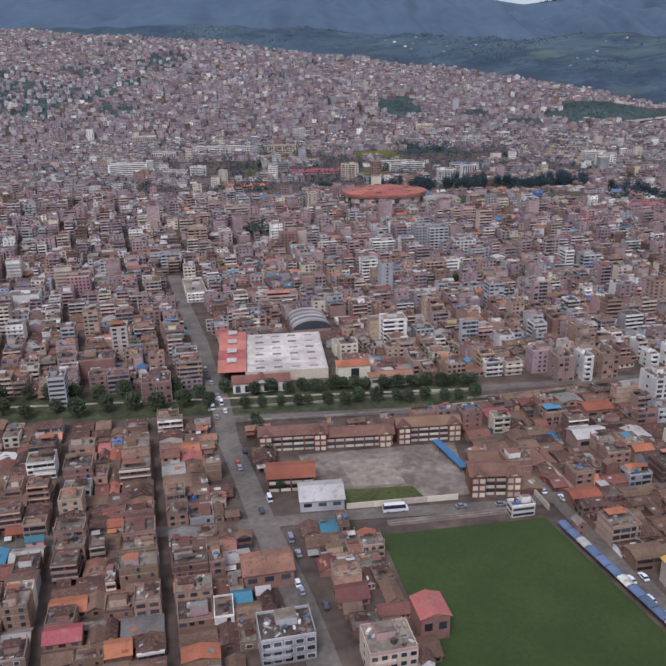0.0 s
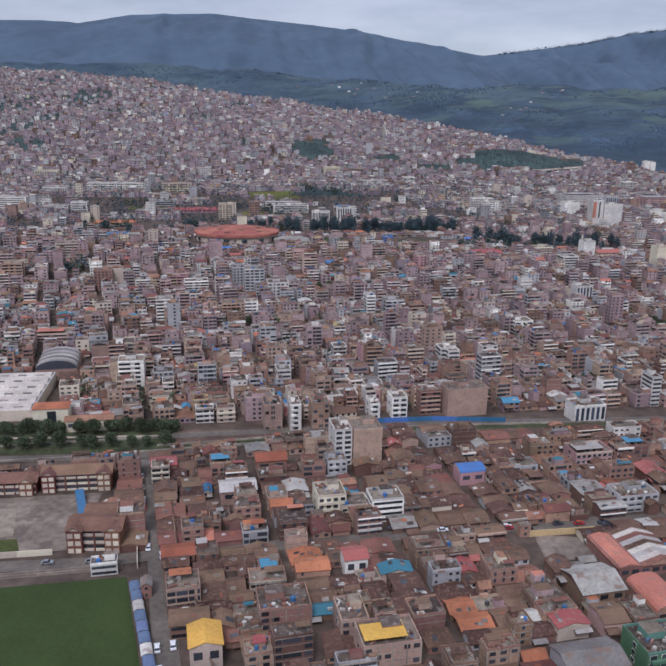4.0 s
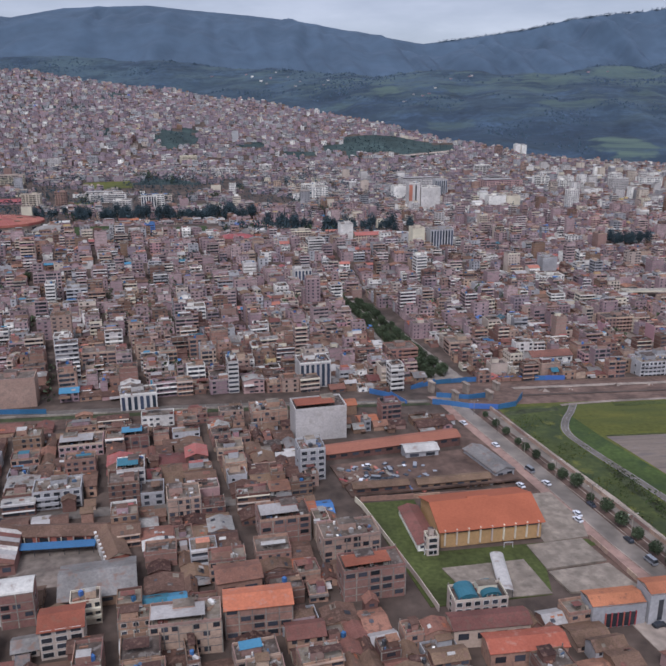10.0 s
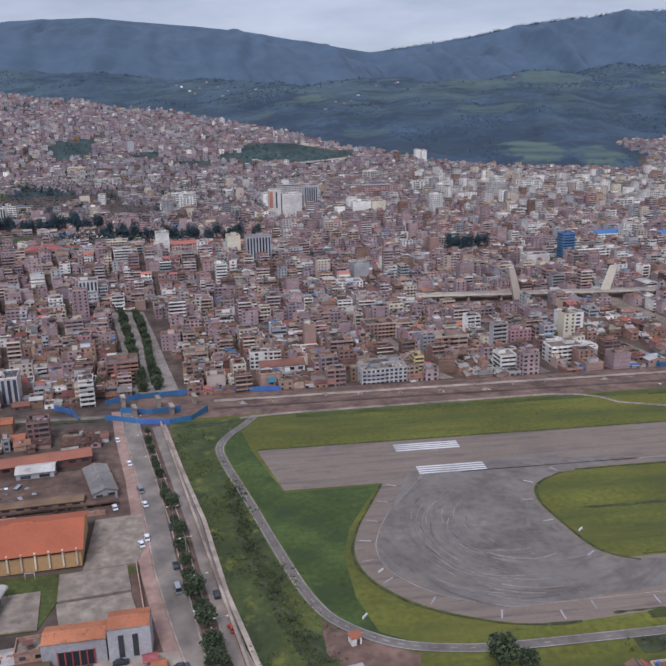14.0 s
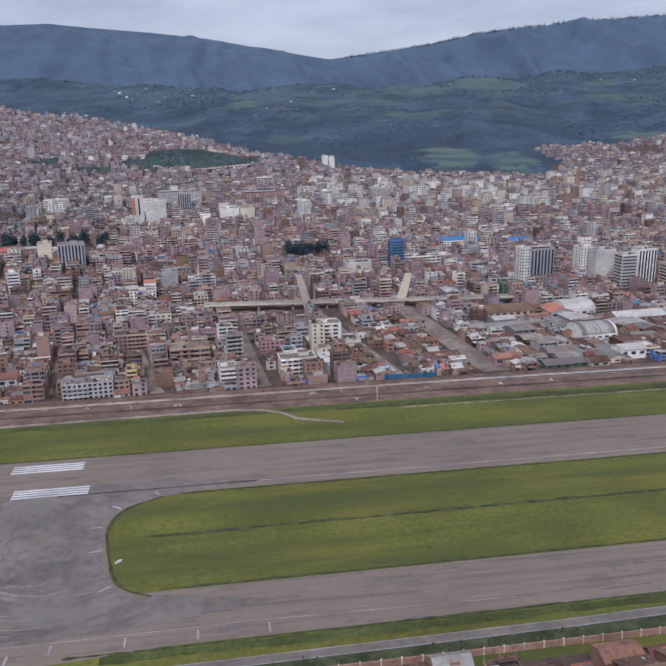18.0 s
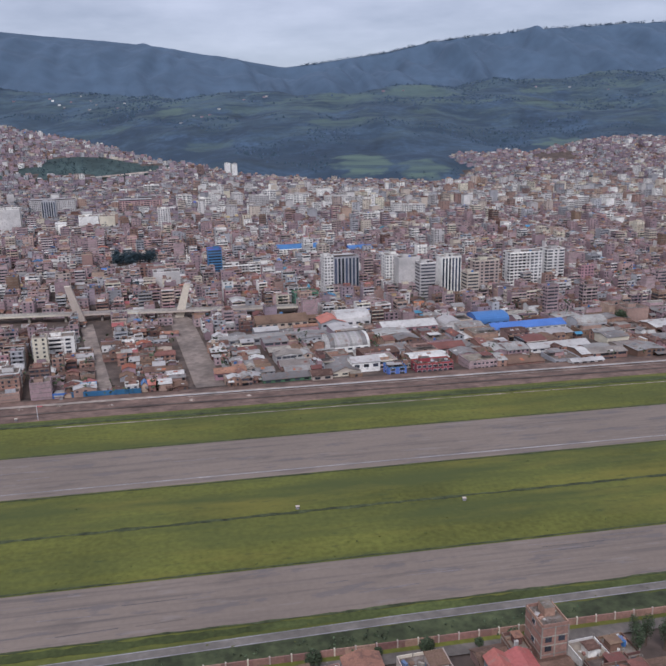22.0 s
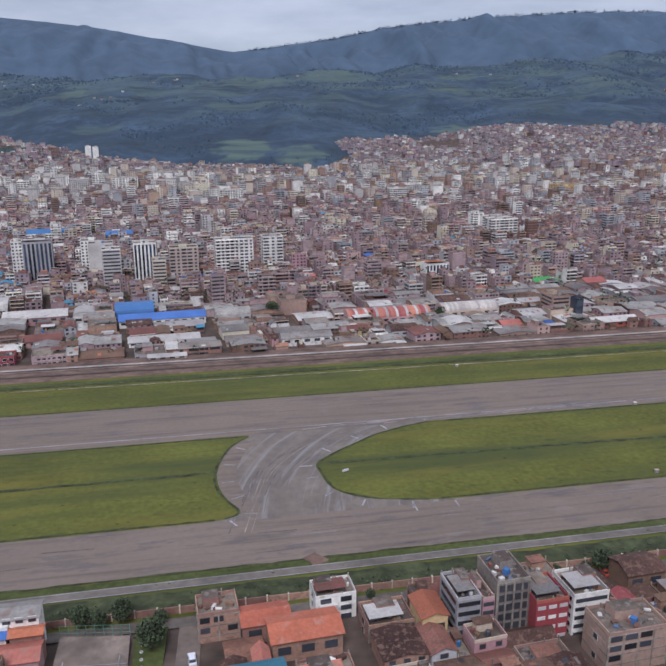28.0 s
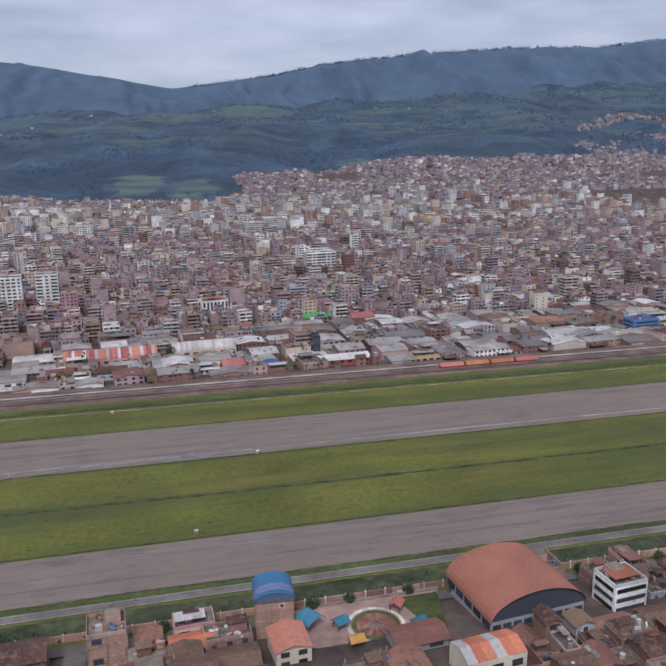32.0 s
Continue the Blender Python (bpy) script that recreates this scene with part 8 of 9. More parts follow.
for k in range(1, 5):
    a = Acc()
    a.box(0, 0, 2.6 * k - 0.3, 9.52, 8.72, 0.26, 0, "brick_pale")
    a.make("beam", e, "pale concrete floor beam")
add_window(e, 1.8, -4.3, 8.4, 0, 1.0, 0.9)
add_window(e, -4.7, -1.5, 5.6, -90, 1.2, 1.1)
sheet("playground_lawn", [(739, -151), (751, -151), (748, -168), (742, -160)], 1.6, "grass_dark", "dark green lawn beside the hall", "lawn", 0.46)
sheet("playground_lawn", [(712.5, -166), (722, -169), (720, -174), (712.5, -173.5)], 1.6, "grass_dark", "dark green corner lawn", "lawn", 0.46)
wall_line("playground_wall", [(713, -150), (752, -149.5)], 2.6, 0.25, "concrete", "grey-green screen wall behind the playground")
block(738.5, -171, 13, 8, 3.2, 4, "plaster_grey", "tile_red", "gable", "low pavilion under a red tiled roof")
e = thing("fan_canopy", 714.5, -157.5, 1.6, 0.6, "light blue fan-shaped canopy", "canopy")
a = Acc()
a.vault(0, 0, 2.6, 6, 5, 1.2, 0, "sheet_teal", 8)
a.make("roof", e)
a = Acc()
a.box(0, 0, 0, 0.3, 0.3, 3.7, 0, "metal_dark")
a.make("post", e)

# ---- viaduct with leaning pylons ----
e = thing("viaduct", 0, 0, 0, 0, "pale concrete viaduct with two leaning pylons", "bridge")
for i in range(12):
    x = 145 + 20 * i
    a = Acc()
    a.box(x, 271 - 0.09 * (x - 140), -3.2, 19.9, 9, 1.3, -0.09, "plaster_cream", "concrete", True)
    a.make("span", e)
for i in range(9):
    a = Acc()
    a.box(150 + 26 * i, 270 - 2.3 * i, -9, 1.6, 5, 6, 0, "concrete")
    a.make("pier", e)
for bx, tx, tz in ((214, 206.5, 19.5), (283.5, 291, 17.2)):
    a = Acc()
    y0 = 258
    for (x0, x1, z0, w0), (x2, x3, z1, w1) in (((bx, bx, -8.5, 3.4), (tx, tx, tz, 2.2)),):
        ring = lambda x, z, w: [(x - w, y0 - 2, z), (x + w, y0 - 2, z), (x + w, y0 + 2, z), (x - w, y0 + 2, z)]
        lo, hi = ring(x0, z0, w0), ring(x2, z1, w1)
        for i in range(4):
            j = (i + 1) % 4
            a.face([lo[i], lo[j], hi[j], hi[i]], "plaster_cream")
        a.face(hi, "plaster_cream")
    a.make("pylon", e, "tall leaning concrete pylon")
ribbon("street", [(246, 98), (218, 250)], 9, "road_dust", "pale unpaved street leading to the viaduct", "road", 0.3, 10)
ribbon("street", [(303, 92), (285, 245), (280, 262)], 16, "road_dust", "wide pale dirt road up to the viaduct", "road", 0.3, 10)
keep(293.5, 172, 18, 160, 6.7)
keep(162, 178, 10, 180, 4.8)
keep(234, 172, 11, 150, 12)
keep(102, 134, 8, 90, 13)
keep(190, 236, 32, 20, 4)
ribbon("town_lawn", [(176, 237), (204, 234)], 16, "grass", "small green sports lawn among houses", "lawn", 0.4, 10)
keep(250, 262, 240, 20, -5)
for sx, ex, ey in ((50, 44, 175), (111, 92, 178), (169, 154, 265)):
    ribbon("street", [(sx, 92), (ex, ey)], 8, "road_dust", "grey town street running away from the airfield", "road", 0.3, 10)
ribbon("boulevard", [(-50, 92), (-62, 150), (-74, 210), (-88, 275)], 24, "concrete", "grey boulevard with planted strips", "road", 0.28, 10)
for line in ([(-60, 103), (-71, 160), (-81, 216), (-92, 270)], [(-51.5, 105), (-59.6, 150), (-68.7, 205), (-82, 271)]):
    ragged("boulevard_strip", line, 4.4, "scrub_dark", "planted strip between boulevard lanes", "median", 0.42, line[0][0], 4)
keep(-68, 182, 30, 200, 12.5)

# ---- construction site ----
for line in ([(-71, 47), (-54, 39), (-40, 36.4), (-30, 39.5), (-22.4, 52)], [(-76, 78), (-60, 90), (-40, 94), (-17, 93), (16, 90)], [(-100, 70), (-90, 62), (-84, 48)], [(-66, 60), (-50, 55), (-36, 58)], [(188, 92), (202, 92)], [(217, 92), (240, 91), (266, 90)], [(-338, 50), (-300, 52), (-262, 49)], [(-338, 38), (-318, 38)]):
    wall_line("hoarding", line, 2.8, 0.15, "sheet_blue", "bright blue construction hoarding on bare earth", None, "hoarding")
for i, (px, py) in enumerate(((-66, 72), (-48, 68), (-58, 52), (-40, 52), (-30, 72))):
    e = thing("bridge_pier", px, py, land_z(px, py, False), 0.3, "bare concrete bridge pier under construction", "pier", "unfinished bridge piers")
    a = Acc()
    a.box(0, 0, -0.5, 1.6, 4.5, 6.0 - i * 0.4, 0, "dirt_pale")
    a.make("shaft", e)
    a = Acc()
    a.box(0, 0, 5.5 - i * 0.4, 2.2, 5.6, 0.8, 0, "dirt_pale", under=True)
    a.make("cap", e)
for i in range(16):
    px = -10 + 22 * i + rng.uniform(-6, 6)
    py = 66 + rng.uniform(-5, 6)
    e = thing("material_pile", px, py, land_z(px, py, False), rng.random() * 3, "heap of earth and building material", "pile", "piles of material")
    a = Acc()
    r = rng.uniform(1.5, 3.5)
    ring = [(r * rng.uniform(0.8, 1.2) * math.cos(6.2832 * k / 9), r * rng.uniform(0.5, 0.9) * math.sin(6.2832 * k / 9)) for k in range(9)]
    for k in range(9):
        a.face([(*ring[k], 0), (*ring[(k + 1) % 9], 0), (0.2, 0.1, r * 0.5)], rng.choice(("dirt_pale", "dirt")))
    a.make("mound", e)
for i in range(4):
    e = thing("tent", 840 + i * 15, 62 - 0.004 * i, land_z(840 + i * 15, 62, False), 0.0, "long orange tarpaulin tent on the worksite", "tent", "worksite tents")
    a = Acc()
    a.gable(0, 0, 1.4, 13, 4.5, 1.3, 0, "tile_orange" if i % 3 else "sheet_red", 0.3, True, "sheet_red")
    a.make("cover", e)
    a = Acc()
    a.box(0, 0, 0, 12.6, 4.2, 1.4, 0, "tile_orange")
    a.make("wall", e)

# ---- runway markings ----
marks = thing("threshold_marking", 74, -18, 0.05, 0, "two groups of worn white threshold bars", "marking")
for g, (x0, x1, y0) in enumerate(((59.5, 88, -4.3), (64.5, 93, -26.6))):
    for i in range(4):
        a = Acc()
        a.box((x0 + x1) / 2 - 74, y0 - 1.9 * i + 18, 0.004, x1 - x0, 1.1, 0.012, 0, "paint_white")
        a.make("bar", marks)
lines = thing("runway_edge_line", 800, -33.4, 0.05, 0, "long thin worn white runway edge line", "marking")
for i in range(40):
    a = Acc()
    a.box(-700 + 35.5 * i, 0, 0.004, 35.4, 0.55, 0.01, 0, "paint_worn")
    a.make("stripe", lines)
ticks = thing("shoulder_marking", 0, 0, 0.06, 0, "short white bars along the paved shoulder", "marking")
def tick_row(line, inward, every=2):
    for i in range(0, len(line) - 1, every):
        (x0, y0), (x1, y1) = line[i][:2], line[i + 1][:2]
        d = math.hypot(x1 - x0, y1 - y0) or 1
        nx, ny = -(y1 - y0) / d * inward, (x1 - x0) / d * inward
        a = Acc()
        a.box(x0 + nx * 3.4, y0 + ny * 3.4, 0.008, 4.2, 0.6, 0.012, math.atan2(ny, nx), "paint_worn")
        a.make("bar", ticks)
tick_row(apron_edge, 1, 5)
tick_row(gap_west, -1, 5)
tick_row(gap_east, -1, 5)
tick_row(island_west_tip, -1, 6)
tick_row([(x, -128) for x in range(96, 190, 20)], 1, 1)
tick_row([(x, -102) for x in range(600, 640, 14)], -1, 1)
for px, py in ((110, -84), (583, -76), (36, -98), (27, -120)):
    e = thing("marker_board", px, py, 0, rng.random(), "small white marker board on the grass", "marker", "airfield marker boards")
    a = Acc()
    a.box(0, 0, 0.2, 2.4, 0.4, 0.7, 0, "paint_white", under=True)
    a.make("panel", e)
    a = Acc()
    a.box(0, 0, -0.1, 0.2, 0.2, 0.35, 0, "metal_dark")
    a.make("leg", e)
for px, py in ((212, 45), (330, -66), (390, -72), (718, -38), (690, -98), (660, 25)):
    e = thing("equipment_box", px, py, land_z(px, py, False), 0, "small white equipment box on the airfield", "cabinet", "airfield boxes")
    a = Acc()
    a.box(0, 0, 0, 1.2, 1.0, 1.0, 0, "paint_worn")
    a.make("body", e)
    a = Acc()
    a.box(0, 0, 1.0, 1.4, 1.2, 0.15, 0, "plaster_cream", under=True)
    a.make("lid", e)
e = thing("windsock", 222, 44, land_z(222, 44, False), 0, "white mast with a red windsock beside the field", "windsock")
a = Acc()
a.box(0, 0, 0, 0.2, 0.2, 7, 0, "paint_white")
a.make("mast", e)
a = Acc()
a.gable(1.4, 0, 6.5, 2.6, 0.7, 0.3, 0, "sheet_red", 0)
a.make("sock", e)

tyre = Acc()
for _ in range(200):
    x, y = rng.uniform(110, 1400), rng.uniform(-126, -104)
    if rng.random() < 0.25:
        y = rng.uniform(-36, -4)
    l, w = rng.uniform(4, 22), rng.uniform(0.12, 0.5)
    tyre.box(x, y, 0.066 + 0.04 * rng.random(), l, w, 0.004, rng.uniform(-0.06, 0.06), "rubber_mark")
for _ in range(90):
    r, t0 = rng.uniform(12, 46), rng.uniform(2.2, 4.4)
    cx, cy = 84 + rng.uniform(-4, 6), -76 + rng.uniform(-5, 5)
    span = rng.uniform(0.3, 1.1)
    m = rng.choice(("rubber_mark", "rubber_mark", "tyre_pale"))
    w = rng.uniform(0.15, 0.45)
    lift = 0.075 + 0.03 * rng.random()
    for i in range(5):
        a0, a1 = t0 + span * i / 5, t0 + span * (i + 1) / 5
        q = lambda r, a: (cx + r * math.cos(a), cy + r * math.sin(a) * 1.05, lift)
        if all(q(r, a)[0] < 104 and q(r, a)[0] > 52 and -126 < q(r, a)[1] < -6 for a in (a0, a1)):
            tyre.face([q(r, a0), q(r + w, a0), q(r + w, a1), q(r, a1)], m)
for _ in range(34):
    lift = 0.08 + 0.03 * rng.random()
    t0 = rng.uniform(-1, 1)
    pts = curve([(545 + 6 * t0, -112), (552 + 6 * t0, -88), (563 + 9 * t0, -64), (590 + 12 * t0, -42), (650 + 10 * t0, -30 + 3 * t0)], 8)
    i0 = rng.randrange(0, 24)
    m = rng.choice(("rubber_mark", "tyre_pale", "rubber_mark"))
    w = rng.uniform(0.12, 0.35)
    for (x0, y0), (x1, y1) in zip(pts[i0 : i0 + 7], pts[i0 + 1 : i0 + 8]):
        tyre.face([(x0, y0, lift), (x0 + w, y0, lift), (x1 + w, y1, lift), (x1, y1, lift)], m)
# glossy wet patches; the pale ones among them have sheen as colour
for _ in range(150):
    s = rng.random()
    x, y = lin(s, (0, 0.4, 1), (548, 580, 720)) + rng.uniform(-6, 6), lin(s, (0, 0.4, 1), (-48, -38.5, -34)) + rng.uniform(-3.5, 3.5)
    if y > -36.5:
        tyre.box(x, y, 0.07 + 0.05 * rng.random(), rng.uniform(4, 18), rng.uniform(0.2, 0.9), 0.004, rng.uniform(-0.05, 0.12), rng.choice(("wet_asphalt", "tyre_pale", "wet_asphalt")))
tagged(tyre.make("tyre_marks"), "dark and pale tyre streaks on the asphalt", "marks", kind="stuff")

crowd_west = Acc()
p_west = lambda a, b: (a - 0.2 * b, b + 0.08 * (a + 300))
zone(crowd_west, p_west, (-840, -795, -750, -705, -662, -622, -584, -546, -500, -437, -393, -350, -307, -266, -228, -183, -133, -88, -50), (-210, -170, -125, -58, 16), radians(8), True, 0.06, 2, half=2.1)
zone(crowd_west, p_west, (-840, -795, -750, -705, -662, -622, -584, -546), (16, 46), radians(8), True, 0.06, 2, half=2.1)
zone(crowd_west, p_west, (-437, -393, -350, -307, -278), (17, 40), radians(8), True, 0.06, 2, half=2.1)
zone(crowd_west, p_west, (-278, -246, -212, -176, -140, -104), (17, 34), radians(8), True, 0.04, 2)
tagged(crowd_west.make("old_town_houses"), "crowded brown tile-roofed and brick town houses", "houses", kind="stuff")

crowd_mid = Acc()
p_north = lambda a, b: (a - 0.27 * (b - 50), b + 0.06 * (a + 300))
zone(crowd_mid, p_north, list(range(-1040, 90, 46)), [58 + 58 * i for i in range(-1, 12)], radians(9), False, 0.11, 1, inside=lambda x, y: x < -72 - 0.14 * (y - 90) and 50 < y < 700 and not (y > 585 and -740 < x < -60 and noise.noise((x * 0.012, y * 0.02, 31)) > -0.15))
tagged(crowd_mid.make("brick_town_houses"), "crowded brick and plaster houses of two to seven storeys", "houses", kind="stuff")

crowd_east = Acc()
p_east = lambda a, b: (a - 0.14 * (b - 90), b)
zone(crowd_east, p_east, (-97, -45, 4, 56, 109, 168, 207, 246, 294, 345, 395, 447, 500, 552, 604, 656, 708, 760, 812, 864, 916, 968, 1020, 1072, 1124, 1176, 1228, 1280, 1332, 1384, 1436), (88, 142, 200, 255, 312, 370, 428, 486, 544, 602, 660, 720), radians(5), False, 0.10, 1, inside=lambda x, y: x > -72 - 0.14 * (y - 90))
tagged(crowd_east.make("northern_town_houses"), "crowded brick and plaster houses and apartment blocks", "houses", kind="stuff")

crowd_south = Acc()
p_south = lambda a, b: (a - 0.1 * (b + 150), b)
zone(crowd_south, p_south, [-20 + 45 * i for i in range(24)], (-208, -152), radians(3), False, 0.12, 2, half=1.6)

# The far town on the valley floor and up the slopes.
crowd_far = Acc()


def far_rows(a, x0, x1, y0, y1, lean, keep_if, tall, walls, step=(6.5, 10.5)):
    y = y0
    row = 0
    while y < y1:
        x = x0
        while x < x1:
            w = rng.uniform(*step)
            px, py = x - lean * (y - y0) + w / 2, y + rng.uniform(-2, 2)
            x += w + (4.5 if rng.random() < 0.12 else 0.3)
            if rng.random() < 0.13 or not keep_if(px, py) or not is_free(px, py):
                continue
            floors = rng.choice((1, 2, 2, 3, 3))
            wall = pick(walls)
            if rng.random() < tall * (1.6 if py < 1000 and px > 150 else 1 if py < 1100 else 0.1):
                floors = rng.choice((4, 5, 5, 6, 7, 8))
                w = max(w, rng.uniform(9, 14))
                wall = pick([("plaster_white", 45), ("plaster_cream", 18), ("brick_pale", 20), ("plaster_grey", 15)])
            mass_house(a, px, py, w, rng.uniform(7, 11), radians(rng.uniform(-4, 12)), floors, wall, pick(ROOFS_FAR), 0, rng.random() < 0.25)
        row += 1
        y += 11 if row % 2 else 17


left_slope = lambda x, y: y < ridge_y(x) + 6 and (not is_green(x, y) or (x < -350 and rng.random() < 0.45))
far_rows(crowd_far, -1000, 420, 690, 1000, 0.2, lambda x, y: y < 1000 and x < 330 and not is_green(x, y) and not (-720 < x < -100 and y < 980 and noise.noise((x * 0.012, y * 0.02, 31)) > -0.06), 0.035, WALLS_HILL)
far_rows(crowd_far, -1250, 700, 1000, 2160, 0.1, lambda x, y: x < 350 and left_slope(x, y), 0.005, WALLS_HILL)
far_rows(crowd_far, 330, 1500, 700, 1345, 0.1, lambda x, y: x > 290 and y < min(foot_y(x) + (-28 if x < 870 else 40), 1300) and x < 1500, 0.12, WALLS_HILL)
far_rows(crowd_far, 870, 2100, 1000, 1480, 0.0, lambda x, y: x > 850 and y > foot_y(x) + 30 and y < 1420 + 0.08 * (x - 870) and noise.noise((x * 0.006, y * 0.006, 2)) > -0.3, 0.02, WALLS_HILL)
# greyer walls on this slope imitate haze
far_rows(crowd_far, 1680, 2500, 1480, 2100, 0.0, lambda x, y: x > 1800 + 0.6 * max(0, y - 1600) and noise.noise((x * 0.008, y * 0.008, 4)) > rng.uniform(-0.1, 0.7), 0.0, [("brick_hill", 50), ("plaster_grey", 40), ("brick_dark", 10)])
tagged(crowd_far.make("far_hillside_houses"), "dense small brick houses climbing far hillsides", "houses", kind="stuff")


# ---- houses along the flight path, one by one ----
def near_house(x, y, w, d, rot, floors, wall, roof, pitched, label=None, category="house", rise=None, count=4):
    z = min(land_z(x - w / 2, y - d / 2, False), land_z(x + w / 2, y + d / 2, False))
    words = {"brick": "bare brick", "brick_dark": "dark brick", "brick_pale": "pale brick", "brick_far": "weathered brick", "plaster_white": "white plastered", "plaster_cream": "cream plastered", "plaster_grey": "grey rendered", "plaster_pink": "pink painted", "plaster_yellow": "yellow painted", "plaster_green": "green painted", "plaster_blue": "blue painted", "plaster_red": "red painted"}
    roofs = {"tile_brown": "brown tiles", "tile_red": "red tiles", "tile_orange": "orange tiles", "sheet_grey": "grey metal sheets", "sheet_white": "white metal sheets", "sheet_red": "red metal sheets", "sheet_teal": "teal sheets", "sheet_blue": "blue sheets", "sheet_yellow": "yellow sheets"}
    if label is None:
        label = f"{words[wall]} town house of {floors} storeys under {roofs[roof]}" if pitched else f"{words[wall]} flat-roofed house of {floors} storeys with rooftop clutter"
    e = thing("house", x, y, z, rot, label, category, "town houses")
    h = floors * FLOOR
    a = Acc()
    a.box(0, 0, -0.8, w, d, h + 0.8, 0, wall, "roof_slab")
    a.make("wall", e)
    if pitched:
        a = Acc()
        along = w >= d
        a.gable(0, 0, h, w, d, rise or rng.uniform(1.0, 1.9), 0, roof, 0.4, along, wall)
        a.make("roof", e)
    else:
        a = Acc()
        t, ph = 0.22, rng.uniform(0.5, 1.0)
        for lx, ly, ww, dd in ((0, -d / 2 + t / 2, w, t), (0, d / 2 - t / 2, w, t), (-w / 2 + t / 2, 0, t, d - 2 * t), (w / 2 - t / 2, 0, t, d - 2 * t)):
            a.box(lx, ly, h, ww, dd, ph, 0, wall)
        a.make("parapet", e)
        a = Acc()
        ww, dd = w * rng.uniform(0.3, 0.5), d * rng.uniform(0.3, 0.5)
        lx, ly = rng.uniform(-1, 1) * (w - ww) / 2.5, rng.uniform(-1, 1) * (d - dd) / 2.5
        a.box(lx, ly, h, ww, dd, 2.3, 0, wall, "roof_slab")
        head = a.make("stair_head", e, "covered stair head on the terrace")
        a = Acc()
        a.box(lx, ly, h + 2.3, ww + 0.7, dd + 0.7, 0.12, 0, roof, under=True)
        a.make("cover", head, "sheet cover over the stair head")
        if rng.random() < 0.6:
            a = Acc()
            n = 10
            tx, ty = -lx, -ly
            ring = [(tx + 0.6 * math.cos(6.2832 * i / n), ty + 0.6 * math.sin(6.2832 * i / n)) for i in range(n)]
            tank = rng.choice(("metal_dark", "sheet_blue", "sheet_white"))
            for i in range(n):
                p, q = ring[i], ring[(i + 1) % n]
                a.face([(*p, h), (*q, h), (*q, h + 1.4), (*p, h + 1.4)], tank)
                a.face([(*p, h + 1.4), (*q, h + 1.4), (tx, ty, h + 1.75)], tank)
            a.make("water_tank", e, "round plastic water tank")
        if "brick" in wall:
            a = Acc()
            for k in range(1, floors + 1):
                a.box(0, 0, k * FLOOR - 0.28, w + 0.14, d + 0.14, 0.26, 0, "concrete")
            n = max(1, int(w / 3.4))
            for i in range(n + 1):
                for ly in (-d / 2, d / 2):
                    a.box(-w / 2 + w * i / n, ly, 0, 0.32, 0.2, h, 0, "concrete")
            a.make("concrete_frame", e, "grey concrete beams and columns")
    if not pitched:
        roof_clutter(e, w, d, h)
    made = 0
    trim = rng.choice(("plaster_white", "concrete", "brick_dark", "brick_dark"))
    ww = rng.choice((1.4, 1.9, 2.5))
    for k in range(floors - 1, -1, -1):
        zz = k * FLOOR + 0.7
        spots = []
        m = max(1, int(w / 3.0))
        spots += [((i + 0.5) * w / m - w / 2, -d / 2, 0) for i in range(m)]
        m = max(1, int(d / 3.4))
        side = 1 if x < -450 else -1
        spots += [(side * -w / 2, (i + 0.5) * d / m - d / 2, -90 if side > 0 else 90) for i in range(m)]
        for lx, ly, deg in spots:
            if made < count + 2:
                add_window(e, lx, ly, zz, deg, ww, 1.2, trim)
                made += 1
    return e


NEAR.sort(key=lambda h: (h[1], h[0]))
south = [h for h in NEAR if 300 < h[0] < 800 and -186 < h[1] < -150]
west = [h for h in NEAR if -640 < h[0] < -30 and -152 < h[1] < -118]
near_left = south[::-1][:130] + west[::2][:98] + west[1::2][:14]
for h in near_left:
    near_house(*h)
rest = Acc()
for h in NEAR:
    if h not in near_left:
        mass_house(rest, h[0], h[1], h[2], h[3], h[4], h[5], h[6], h[7], 2, h[8])
if rest.v:
    tagged(rest.make("more_town_houses"), "more brick and tiled town houses in rows", "houses", kind="stuff")

# ---- walls and hamlets on the hills ----
e = thing("retaining_wall", 0, 0, 0, 0, "long pale retaining wall above a wooded gully", "wall")
for i in range(16):
    x = 66 + 10.6 * i
    y = lin(x, (66, 148, 222, 240), (1345, 1299, 1278, 1270))
    a = Acc()
    a.box(x, y, land_z(x, y) - 3, 12.2, 1.0, 8.5, lin(x, (66, 148, 222), (-0.55, -0.45, -0.28)), "plaster_cream")
    a.make("panel", e)
ribbon("hill_road", [(120, 1178), (211, 1199), (297, 1231), (340, 1240)], 9, "dirt_pale", "pale road below a wooded gully", "road", 4.0, 8)
hamlet = Acc()
for cx, cy, n in ((-176, 2584, 5), (-60, 2500, 3), (300, 2010, 5), (60, 2420, 4), (900, 2200, 2), (1500, 2180, 3), (520, 2250, 3)):
    for _ in range(n):
        x, y = cx + rng.gauss(0, 55), cy + rng.gauss(0, 40)
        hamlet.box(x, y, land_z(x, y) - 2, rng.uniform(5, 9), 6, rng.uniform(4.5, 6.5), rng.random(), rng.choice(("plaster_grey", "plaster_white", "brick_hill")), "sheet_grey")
tagged(hamlet.make("hillside_hamlets"), "tiny scattered houses on the far hills", "houses", kind="stuff")


